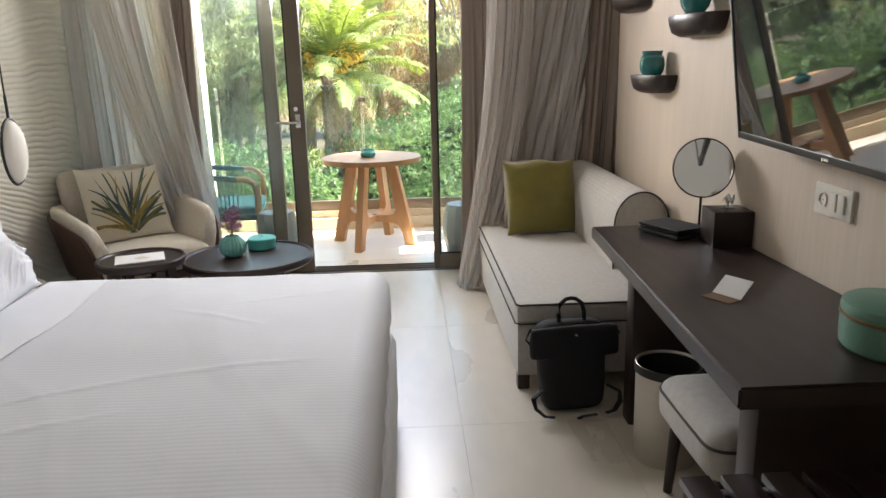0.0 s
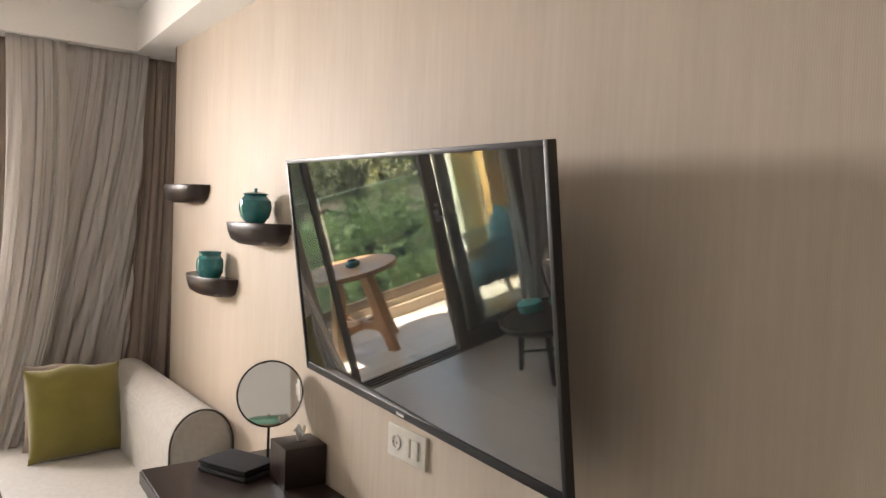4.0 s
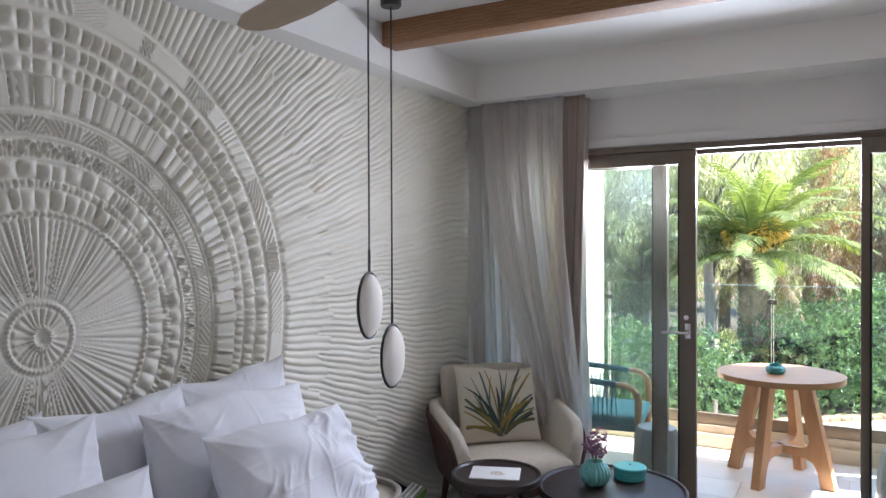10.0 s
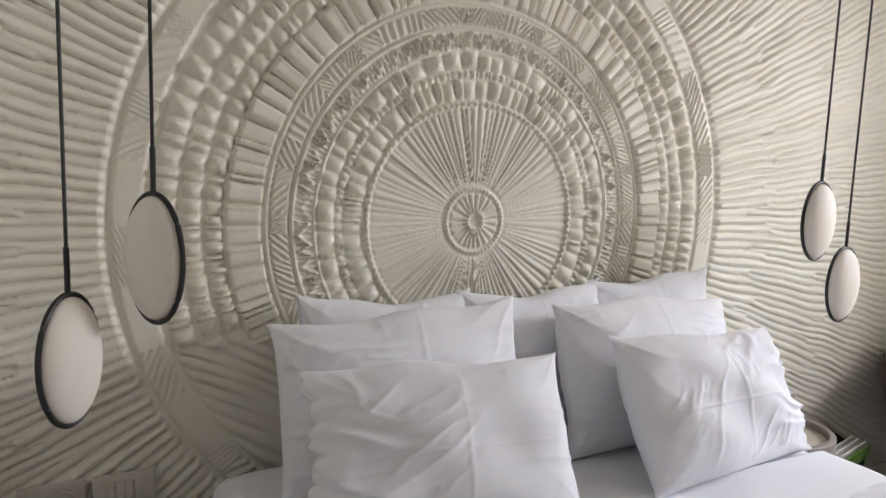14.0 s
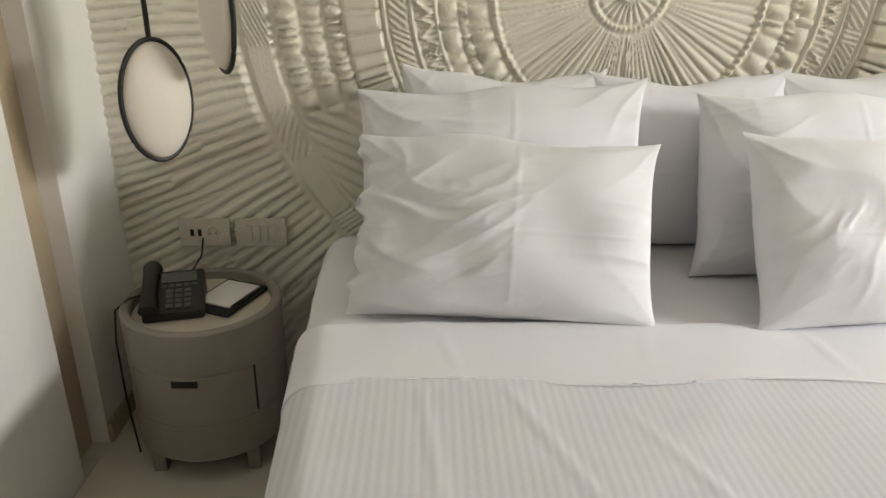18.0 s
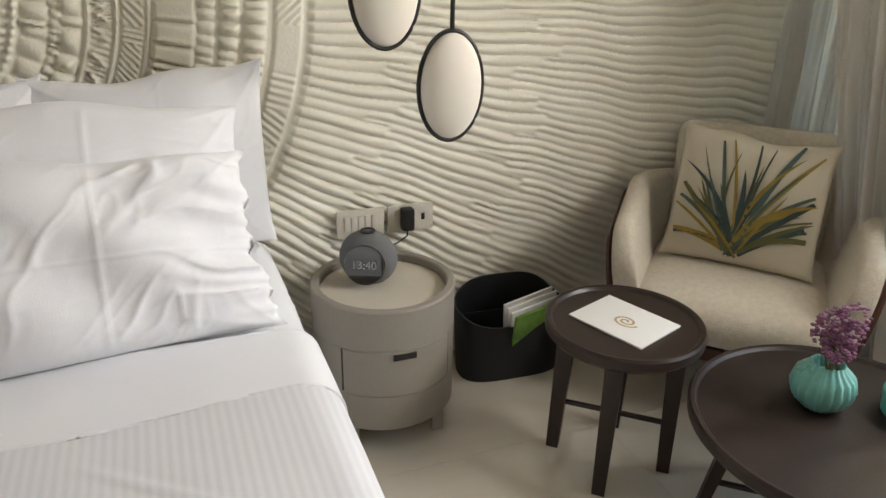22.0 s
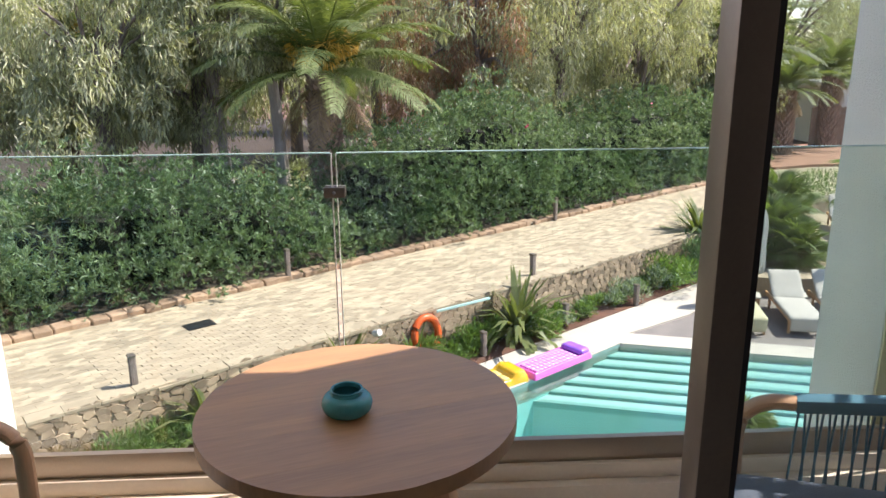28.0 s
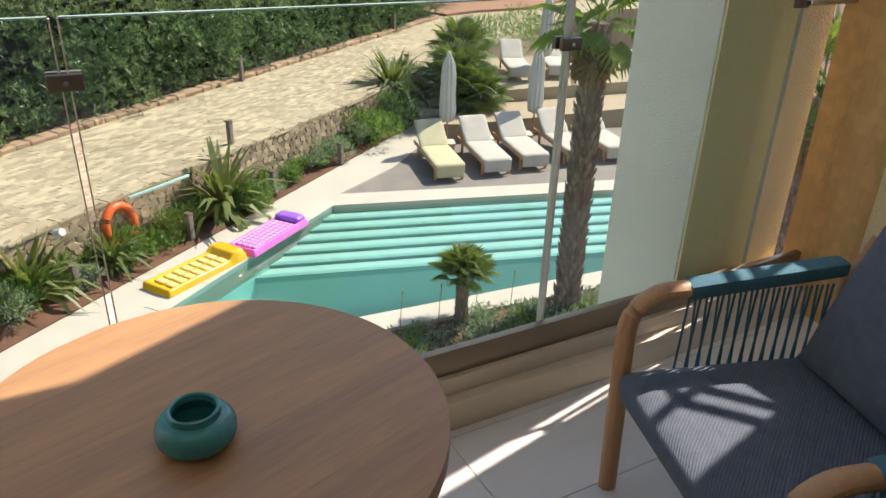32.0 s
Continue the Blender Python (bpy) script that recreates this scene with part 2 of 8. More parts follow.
M_PLASTER = mat("white_plaster", (0.86, 0.85, 0.82), (0.82, 0.81, 0.78), 0.75, 1.2, 90, 0.08)
M_RELIEF = mat("carved_plaster", (0.83, 0.80, 0.70), (0.78, 0.75, 0.645), 0.40, 5, 110, 0.5, 0.003, spec=0.5)
M_PAPER = stripes(mat("linen_wallpaper", (0.62, 0.525, 0.43), (0.53, 0.44, 0.35), 0.62, 3.5, 40, 0.2, 0.002, stretch=(1, 1.6, 0.12)), "Y", 70, 3.0, 0.12, 0.0008, 0.05)
M_FLOOR = mat("beige_stone_tile", (0.66, 0.605, 0.515), (0.585, 0.53, 0.445), 0.30, 1.6, 14, 0.04, 0.001, stretch=(1.0, 0.35, 1), vary=0.03, spec=0.5)
M_GROUT = mat("beige_grout", (0.56, 0.505, 0.42), None, 0.8, 20, 90)
M_OAK = stripes(mat("oak_beam", (0.40, 0.205, 0.095), (0.24, 0.115, 0.05), 0.55, 2.2, 30, 0.25, 0.003, stretch=(0.25, 3, 3)), "Z", 18, 6, 0.15, 0.001, 0.2)
M_TEAK = mat("teak_wood", (0.58, 0.335, 0.165), (0.45, 0.24, 0.11), 0.5, 3, 40, 0.2, 0.002, stretch=(6, 6, 0.5))
M_TABLE = mat("weathered_teak_top", (0.45, 0.25, 0.105), (0.31, 0.17, 0.075), 0.42, 3.5, 30, 0.2, 0.002, stretch=(5, 0.4, 1), vary=0.05)
M_WENGE = mat("dark_stained_wood", (0.036, 0.022, 0.018), (0.020, 0.012, 0.010), 0.38, 3, 60, 0.12, 0.001, stretch=(4, 0.5, 4))
M_WALNUT = mat("walnut_shell", (0.10, 0.04, 0.025), (0.05, 0.02, 0.014), 0.35, 3, 40, 0.1, 0.001, stretch=(4, 4, 0.6))
M_BRONZE = mat("bronze_anodised_metal", (0.18, 0.148, 0.112), (0.155, 0.125, 0.093), 0.42, 3, 160, 0.03, metal=0.4)
M_BLACK = mat("black_metal", (0.018, 0.018, 0.018), None, 0.42, 6, 120, 0.05)
M_STEEL = mat("brushed_steel", (0.62, 0.61, 0.58), (0.5, 0.49, 0.47), 0.26, 4, 140, 0.08, metal=1.0, stretch=(1, 1, 14))
M_SHEET = mat("white_cotton", (0.86, 0.865, 0.895), (0.82, 0.825, 0.855), 0.85, 3, 260, 0.25, 0.0012, sheen=0.2)
M_STRIPE = stripes(mat("striped_cotton", (0.78, 0.785, 0.815), (0.74, 0.745, 0.775), 0.75, 2.5, 240, 0.2, 0.001, sheen=0.2), "Y", 17, 0.15, 0.25, 0.0006, 0.06)
M_LINEN = mat("light_grey_linen", (0.50, 0.475, 0.435), (0.42, 0.395, 0.355), 0.9, 40, 320, 0.5, 0.002, sheen=0.2)
M_PIPE = mat("dark_piping", (0.07, 0.06, 0.05), None, 0.8, 20, 200)
M_BOUCLE = mat("cream_boucle", (0.66, 0.60, 0.50), (0.56, 0.50, 0.41), 0.95, 60, 240, 0.7, 0.004, sheen=0.2)
M_OLIVE = mat("olive_velvet", (0.22, 0.185, 0.035), (0.16, 0.13, 0.022), 0.85, 6, 260, 0.4, 0.002, sheen=0.5)
M_TAUPE = mat("taupe_curtain", (0.34, 0.275, 0.23), (0.285, 0.23, 0.195), 0.9, 5, 300, 0.3, 0.001, stretch=(1, 1, 0.2))
M_SHEER = mat("sheer_curtain", (0.84, 0.815, 0.795), (0.80, 0.775, 0.755), 0.9, 5, 300, 0.2, 0.001, stretch=(1, 1, 0.2))
M_TEAL = mat("teal_glaze", (0.03, 0.235, 0.235), (0.015, 0.14, 0.15), 0.16, 5, 30, 0.05, coat=0.4)
M_TURQ = mat("turquoise_leather", (0.10, 0.47, 0.44), (0.08, 0.40, 0.375), 0.4, 6, 120, 0.12)
M_VASE = mat("aqua_ceramic", (0.20, 0.52, 0.47), (0.13, 0.40, 0.36), 0.3, 6, 80, 0.06, coat=0.2)
M_SAGE = mat("green_box_leather", (0.12, 0.25, 0.18), (0.09, 0.20, 0.145), 0.45, 6, 120, 0.12)
M_TAN = mat("brown_trim", (0.20, 0.11, 0.05), None, 0.5, 6, 90)
M_FABRIC_BLK = mat("black_canvas", (0.016, 0.017, 0.020), (0.010, 0.010, 0.012), 0.8, 5, 300, 0.3, 0.001)
M_PVC = mat("white_plastic", (0.72, 0.68, 0.60), None, 0.35, 5, 90, 0.03)
M_GREYWOOD = mat("taupe_lacquer", (0.30, 0.27, 0.235), (0.265, 0.238, 0.205), 0.55, 2, 120, 0.1)
M_TRAY = mat("cream_leather", (0.60, 0.55, 0.46), None, 0.6, 4, 160, 0.15)
M_OPAL = mat("opal_glass", (0.82, 0.77, 0.69), (0.79, 0.74, 0.66), 0.6, 2, 60, 0.0, spec=0.3)
M_GLASS = glass_mat("clear_glass", (0.93, 0.97, 0.95), haze=0.05)
M_RAILGLASS = glass_mat("balustrade_glass", (0.90, 0.955, 0.92))
M_EDGE = mat("green_glass_edge", (0.45, 0.66, 0.58), None, 0.15, 3, 40, 0.0, spec=0.7)
M_SCREEN = mat("black_screen", (0.02, 0.021, 0.022), (0.017, 0.018, 0.019), 0.025, 3, 60, 0.0, spec=0.5, coat=0.3, rough_var=0.0, ior=1.85)
M_MIRROR = mat("mirror_silver", (0.88, 0.88, 0.86), (0.87, 0.87, 0.85), 0.03, 2, 30, 0.0, metal=1.0, rough_var=0.01)
M_STUCCO = mat("rough_render", (0.86, 0.82, 0.71), (0.80, 0.76, 0.645), 0.9, 3, 55, 0.85, 0.012, bscale=120)
M_STUCCO_O = mat("sand_render", (0.83, 0.68, 0.40), (0.76, 0.62, 0.35), 0.9, 3, 55, 0.85, 0.012, bscale=120)
M_BALTILE = mat("balcony_tile", (0.74, 0.70, 0.63), (0.67, 0.63, 0.555), 0.34, 1.6, 30, 0.08, 0.001, stretch=(0.4, 2.5, 1), vary=0.04)
M_LEDGE = mat("limestone_ledge", (0.66, 0.56, 0.41), (0.58, 0.485, 0.35), 0.7, 3, 60, 0.2)
M_ROPE = mat("blue_rope", (0.07, 0.185, 0.225), (0.045, 0.135, 0.165), 0.85, 30, 300, 0.4, 0.002)
M_WEAVE = stripes(mat("slate_weave", (0.135, 0.16, 0.185), (0.095, 0.115, 0.14), 0.9, 30, 300, 0.4, 0.002), "DIAGONAL", 60, 2.0, 0.5, 0.002, 0.25)
M_TEALFAB = mat("teal_cushion", (0.12, 0.33, 0.36), (0.095, 0.28, 0.305), 0.9, 10, 300, 0.4, 0.002)
M_CONCRETE = mat("grey_ceramic_stool", (0.33, 0.35, 0.36), (0.28, 0.30, 0.31), 0.45, 4, 80, 0.1)
M_PAVE = mat("pale_cobble", (0.40, 0.325, 0.21), (0.32, 0.258, 0.162), 0.85, 1.2, 30, 0.4, 0.01, vary=0.13)
M_PAVEBED = mat("sandy_joint", (0.385, 0.31, 0.20), None, 0.95, 3, 40, 0.4, 0.01)
M_STONE = mat("rubble_stone", (0.41, 0.31, 0.195), (0.26, 0.19, 0.12), 0.9, 4, 40, 0.6, 0.01, vary=0.3)
M_MORTAR = mat("mortar", (0.40, 0.31, 0.20), None, 0.95, 6, 60, 0.4, 0.01)
M_KERB = mat("kerb_stone", (0.40, 0.27, 0.165), (0.28, 0.18, 0.105), 0.9, 5, 40, 0.6, 0.01, vary=0.22)
M_DECKSTONE = mat("pool_coping", (0.50, 0.45, 0.365), (0.44, 0.39, 0.315), 0.75, 2, 50, 0.2, 0.004, vary=0.05)
M_SOIL = mat("red_soil", (0.17, 0.075, 0.04), (0.09, 0.042, 0.025), 0.95, 3, 30, 0.8, 0.02)
M_DECK = mat("weathered_decking", (0.24, 0.205, 0.175), (0.17, 0.145, 0.125), 0.8, 3, 40, 0.3, 0.003, vary=0.12)
M_STEPTILE = mat("pool_step_tile", (0.34, 0.53, 0.475), (0.30, 0.49, 0.44), 0.4, 1.5, 40, 0.02)
M_BASIN = mat("pool_tile", (0.27, 0.60, 0.565), (0.24, 0.55, 0.515), 0.4, 1.5, 40, 0.02)
M_CANVAS = mat("cream_towelling", (0.50, 0.45, 0.38), (0.43, 0.385, 0.32), 0.95, 5, 120, 0.5, 0.005)
M_YCANVAS = mat("yellow_towel", (0.52, 0.465, 0.29), (0.45, 0.40, 0.24), 0.95, 5, 120, 0.5, 0.005)
M_YELLOW = mat("yellow_vinyl", (0.70, 0.40, 0.01), (0.62, 0.34, 0.01), 0.2, 3, 30, 0.05, coat=0.3)
M_PINK = mat("magenta_vinyl", (0.74, 0.14, 0.47), (0.64, 0.10, 0.40), 0.2, 3, 30, 0.05, coat=0.3)
M_VIOLET = mat("violet_vinyl", (0.34, 0.12, 0.62), None, 0.2, 3, 30, 0.05, coat=0.3)
M_ORANGE = mat("orange_plastic", (0.78, 0.12, 0.02), None, 0.4, 4, 60, 0.05)
M_BARK = mat("palm_bark", (0.30, 0.225, 0.165), (0.17, 0.12, 0.085), 0.95, 5, 30, 0.8, 0.02)
M_TRUNK = mat("grey_bark", (0.26, 0.215, 0.175), (0.14, 0.11, 0.09), 0.95, 3, 30, 0.7, 0.02, stretch=(3, 3, 0.5))
M_PALM = mat("palm_leaf", (0.20, 0.25, 0.085), (0.10, 0.145, 0.045), 0.58, 2, 40, 0.05, vary=0.2, spec=0.3)
M_DATE = mat("yellow_date_stalks", (0.66, 0.44, 0.07), (0.50, 0.32, 0.04), 0.7, 4, 40)
M_DRYLEAF = mat("dry_palm_leaf", (0.33, 0.24, 0.14), (0.22, 0.155, 0.09), 0.9, 3, 40)
M_OLEAN = mat("oleander_leaf", (0.22, 0.30, 0.155), (0.04, 0.085, 0.035), 0.42, 0.8, 9, 0.0, spec=0.5)
M_EUCA = mat("eucalyptus_leaf", (0.46, 0.475, 0.29), (0.25, 0.275, 0.155), 0.5, 0.4, 5, 0.0)
M_RUSSET = mat("russet_leaf", (0.45, 0.27, 0.165), (0.31, 0.185, 0.11), 0.6, 0.5, 6, 0.0)
M_SHRUB = mat("shrub_leaf", (0.18, 0.28, 0.07), (0.08, 0.15, 0.04), 0.5, 1.5, 9, 0.0)
M_SILVER = mat("silver_leaf", (0.29, 0.35, 0.28), (0.18, 0.235, 0.175), 0.6, 1.5, 9, 0.0)
M_FLOWER = mat("pink_petal", (0.70, 0.10, 0.16), None, 0.6, 4, 40, 0.0)
M_HONEY = stripes(mat("honey_pine_post", (0.74, 0.48, 0.20), (0.60, 0.37, 0.14), 0.6, 2.5, 30, 0.2, 0.002, stretch=(5, 5, 0.3)), "X", 9, 7, 0.1, 0.001, 0.12)
M_LITTER = mat("dry_leaf_litter", (0.07, 0.055, 0.033), (0.035, 0.028, 0.018), 0.95, 2, 24, 0.8, 0.03)
M_YCELL = mat("pale_yellow_vinyl", (0.78, 0.62, 0.22), (0.70, 0.54, 0.16), 0.18, 5, 60, 0.0, coat=0.4)
M_PCELL = mat("pale_pink_vinyl", (0.78, 0.34, 0.66), (0.70, 0.28, 0.60), 0.18, 5, 60, 0.0, coat=0.4)


def leafy(m, share=0.35, tint=(1.25, 1.3, 0.55)):
    """Lets light shine through a thin leaf or cloth from behind."""
    n, l = m.node_tree.nodes, m.node_tree.links
    p = n["Principled BSDF"]
    tr = n.new("ShaderNodeBsdfTranslucent")
    mu = n.new("ShaderNodeMix")
    mu.data_type, mu.blend_type = "RGBA", "MULTIPLY"
    mu.inputs["Factor"].default_value = 1.0
    mu.inputs["B"].default_value = (*tint, 1)
    l.new(p.inputs["Base Color"].links[0].from_socket, mu.inputs["A"])
    l.new(mu.outputs["Result"], tr.inputs["Color"])
    mx = n.new("ShaderNodeMixShader")
    mx.inputs["Fac"].default_value = share
    l.new(p.outputs["BSDF"], mx.inputs[1])
    l.new(tr.outputs["BSDF"], mx.inputs[2])
    l.new(mx.outputs["Shader"], n["Material Output"].inputs["Surface"])
    return m


leafy(M_SHEER, 0.60, (1.0, 0.99, 0.97))
# the sheer weave is open: a little of what lies behind shows through
n, l = M_SHEER.node_tree.nodes, M_SHEER.node_tree.links
cloth_, gaps_, open_ = n["Material Output"].inputs["Surface"].links[0].from_socket, n.new("ShaderNodeBsdfTransparent"), n.new("ShaderNodeMixShader")
open_.inputs["Fac"].default_value = 0.16
l.new(cloth_, open_.inputs[1])
l.new(gaps_.outputs["BSDF"], open_.inputs[2])
l.new(open_.outputs["Shader"], n["Material Output"].inputs["Surface"])


# ---- the room: setting ----
XT, XB = 1.15, -2.40      # faces of the wallpapered wall and of the carved wall
YL, YBACK = 0.70, -1.7
ZC, ZS = 2.83, 2.597      # ceiling and underside of the dropped border


def structure(name, bm, material, label, category, angle=28):
    return solo(name, bm, material, label, category, kind="structure", angle=angle)


floor = structure("floor", boxed(XB - 0.2, YBACK - 0.2, -0.15, XT + 0.36, 5.86, -0.006), M_GROUT, "pale beige stone tile floor with fine joints", "floor")
YE = 4.915                # the papered wall ends here; the curtains hang in a recess behind its edge
structure("wall_east", boxed(XT, YBACK, -0.15, XT + 0.2, YE, 3.1), M_PAPER, "wall papered in textured beige linen weave", "wall")
structure("wall_recess", boxed(XT + 0.2, YE - 0.1, -0.15, XT + 0.36, 5.86, 3.1), M_PLASTER, "white wall of the curtain recess", "wall")
structure("wall_edge_trim", boxed(XT - 0.004, YE, -0.01, XT + 0.022, YE + 0.014, 2.62), M_BRONZE, "thin dark metal edge where the wallpaper ends", "trim")
structure("wall_west", boxed(XB - 0.22, YBACK, -0.15, XB - 0.04, 5.62, 3.1), M_PLASTER, "white plastered wall behind the carved relief", "wall")
structure("wall_south", boxed(XB - 0.2, YBACK - 0.2, -0.15, XT + 0.2, YBACK, 3.1), M_PLASTER, "plain white plaster wall of the entry", "wall")
structure("ceiling", boxed(XB - 0.2, YBACK - 0.2, ZC, XT + 0.36, 5.86, ZC + 0.25), M_PLASTER, "smooth white plaster ceiling", "ceiling")
bm = boxed(XB - 0.05, YL - 2.0, ZS, -2.235, 5.60, ZC + 0.01)
box(bm, -2.235, 5.215, ZS, XT + 0.36, 5.60, ZC + 0.01)
side = [(1.012, 5.2149), (0.772, YBACK), (XT + 0.02, YBACK), (XT + 0.02, YE), (XT + 0.36, YE), (XT + 0.36, 5.2149)]
lo = [bm.verts.new((x, y, ZS)) for x, y in side]
hi = [bm.verts.new((x, y, ZC + 0.01)) for x, y in side]
bm.faces.new(lo[::-1])
bm.faces.new(hi)
for i in range(6):
    bm.faces.new((lo[i], lo[(i + 1) % 6], hi[(i + 1) % 6], hi[i]))
bmesh.ops.recalc_face_normals(bm, faces=bm.faces[:])
structure("ceiling_border", bm, M_PLASTER, "dropped white plaster border round the ceiling", "trim")
# wall round the balcony doors
OX0, OX1, OZ = -2.30, 0.90, 2.26
bm = boxed(XB - 0.2, 5.56, OZ, XT + 0.36, 5.86, 3.1)
box(bm, XB - 0.2, 5.56, -0.15, OX0, 5.86, OZ)
box(bm, OX1, 5.56, -0.15, XT + 0.36, 5.86, OZ)
structure("wall_north", bm, M_PLASTER, "white plaster wall round the balcony doors", "wall")
structure("lintel_lip", boxed(OX0, 5.53, 2.272, OX1, 5.558, 2.33, 0.004), M_PLASTER, "white lip over the balcony doors", "trim")
# closet end wall beside the bed, with its recessed strip
structure("wall_closet", boxed(XB - 0.05, YL - 0.25, -0.15, -2.03, YL, 3.0), M_PLASTER, "white wall end beside the carved relief", "wall")
structure("wall_closet_front", boxed(-1.86, YL - 0.25, -0.15, -1.0, YL - 0.005, 3.0, 0.004), M_PLASTER, "white closet end wall", "wall")
structure("wall_closet_side", boxed(-1.2, YBACK, -0.15, -1.0, YL - 0.25, 3.0), M_PLASTER, "white side wall of the entry", "wall")
structure("slit_trim", boxed(-2.03, YL - 0.10, -0.01, -1.86, YL - 0.055, 2.9, 0.003), mat("sand_metal_strip", (0.56, 0.45, 0.32), None, 0.5, 3, 90, 0.05), "sand-coloured panel recessed between the closet walls", "trim")
bm = boxed(XB, YL, 0.0, -2.03, YL + 0.014, 0.07, 0.003)
structure("baseboard_west", bm, mat("tan_skirting", (0.50, 0.40, 0.28), None, 0.5, 3, 90, 0.05), "low tan skirting along the closet wall", "baseboard")
# oak beam
beam = structure("ceiling_beam", boxed(-2.232, 4.09, 2.705, 0.976, 4.23, ZC + 0.004, 0.008), M_OAK, "sawn oak beam across the ceiling", "beam")


def carved(y, z):
    """Height of the carving over the wall, in metres."""
    dy, dz = y - 2.312, z - 1.352
    r, a = np.hypot(dy, dz), np.arctan2(dz, dy)
    rng = np.random.RandomState(4)

    def wob(k, n=9):
        """Slow unevenness that differs from spoke to spoke."""
        s = 0
        for i in range(n):
            s = s + np.sin(a * rng.randint(3, 40) + rng.rand() * 6.28 + r * rng.uniform(2, 14)) * rng.uniform(0.3, 1.0)
        return k * s / n

    def band(r0, r1, soft=0.008):
        return np.clip((r - r0) / soft, 0, 1) * np.clip((r1 - r) / soft, 0, 1)

    def rim(rr, w):
        return np.exp(-((r - rr) / w) ** 2)

    def dome(r0, r1):
        return np.clip(1 - ((r - (r0 + r1) / 2) / ((r1 - r0) / 2)) ** 2, 0, 1) ** 0.6

    lump = wob(1.0, 14)

    def cells(n, seed, jit):
        """Hand-cut fields round the hub: place across each field, and two random values for it."""
        R_ = np.random.RandomState(seed)
        e = np.concatenate([[0], np.cumsum(1 + jit * (2 * R_.rand(n) - 1))])
        e = e / e[-1] * 2 * math.pi - math.pi
        k = np.clip(np.searchsorted(e, a + 0.006 * lump, side="right") - 1, 0, n - 1)
        f = np.clip((a + 0.006 * lump - e[k]) / (e[k + 1] - e[k]), 0, 1)
        return f, R_.rand(n)[k], R_.rand(n)[k]

    def field(f, p):
        return 1 - np.abs(2 * f - 1) ** p

    h = np.zeros_like(r)
    # hub and inner sun
    f, u, v = cells(22, 1, 0.4)
    h += 0.010 * rim(0.112, 0.009) * (1 + 0.3 * np.cos(a * 46)) + 0.009 * band(0.02, 0.10) * field(f, 2) + 0.008 * rim(0.03, 0.012)
    f, u, v = cells(100, 2, 0.5)
    h += 0.0125 * band(0.125, 0.40, 0.012) * field(f, 2.4) * (0.45 + 0.6 * u) * np.clip(r / 0.22, 0.3, 1) * (0.6 + 0.4 * np.abs(np.sin(a)))
    h += 0.013 * rim(0.408, 0.009) * (1 + 0.35 * np.cos(a * 110 + 3 * lump))
    # two rows of lumps with a string of beads between
    f, u, v = cells(80, 3, 0.75)
    h += 0.023 * dome(0.418 + 0.012 * v, 0.485 + 0.016 * v) * field(f, 2.0) * (0.4 + 0.75 * u) * (1 + 0.25 * lump)
    f, u, v = cells(150, 4, 0.5)
    h += 0.013 * dome(0.493, 0.52) * field(f, 2.0) * (0.5 + 0.7 * u)
    f, u, v = cells(80, 5, 0.75)
    h += 0.024 * dome(0.514 + 0.012 * v, 0.57 + 0.014 * v) * field(f, 2.0) * (0.4 + 0.75 * u) * (1 + 0.25 * lump)
    h += 0.010 * rim(0.586, 0.006)
    # zigzag ring and hatched ring
    f, u, v = cells(84, 6, 0.8)
    zig = 0.619 + (0.012 + 0.016 * u) * (1 - 2 * np.abs(2 * f - 1)) + 0.008 * (v - 0.5)
    h += band(0.59, 0.65, 0.005) * 0.004 + 0.012 * (0.4 + 0.9 * v) * np.exp(-((r - zig) / 0.009) ** 2) * band(0.59, 0.65, 0.004) + 0.004 * band(0.592, 0.648) * np.sin(f * 25 + 40 * r)
    h += 0.012 * rim(0.657, 0.0065)
    f, u, v = cells(72, 7, 0.6)
    way = np.where(u < 0.4, -1.0, np.where(u < 0.8, 1.0, 0.1))
    h += band(0.668, 0.730, 0.006) * (0.009 + 0.0045 * np.sin(6.283 * (f * 3.2 + way * (r - 0.70) / 0.026)))
    h += 0.011 * rim(0.738, 0.007)
    # long bars
    f, u, v = cells(116, 8, 0.6)
    h += band(0.748, 0.868, 0.012) * field(f, 4.0) * (0.010 + 0.016 * u) * (1 + 0.2 * lump) + 0.010 * band(0.748, 0.868, 0.01) * np.exp(-((f - 0.15) / 0.1) ** 2) * v
    # three rows of beads in step with the bars
    f, u, v = cells(146, 9, 0.7)
    for i, (r0, r1) in enumerate(((0.868, 0.918), (0.930, 0.986), (1.0, 1.066))):
        h += (0.019 + 0.003 * i) * dome(r0, r1) * field(np.clip(f + 0.06 * np.sin(7 * u + 2 * i), 0, 1), 1.8) * (0.5 + 0.7 * np.abs(np.sin(9 * u + 2.1 * i)))
    # smooth ring with scratched hatching
    f, u, v = cells(56, 10, 0.6)
    h += band(1.085, 1.175, 0.01) * (0.008 + 0.0032 * np.sin(6.283 * (f * 5 + (2 * u - 1) * 2.4 * (r - 1.13) / 0.03)) * (v > 0.3))
    # long straight rays; new ones begin between the old where they have spread apart
    edge = np.clip((r - 1.185) / 0.02, 0, 1)

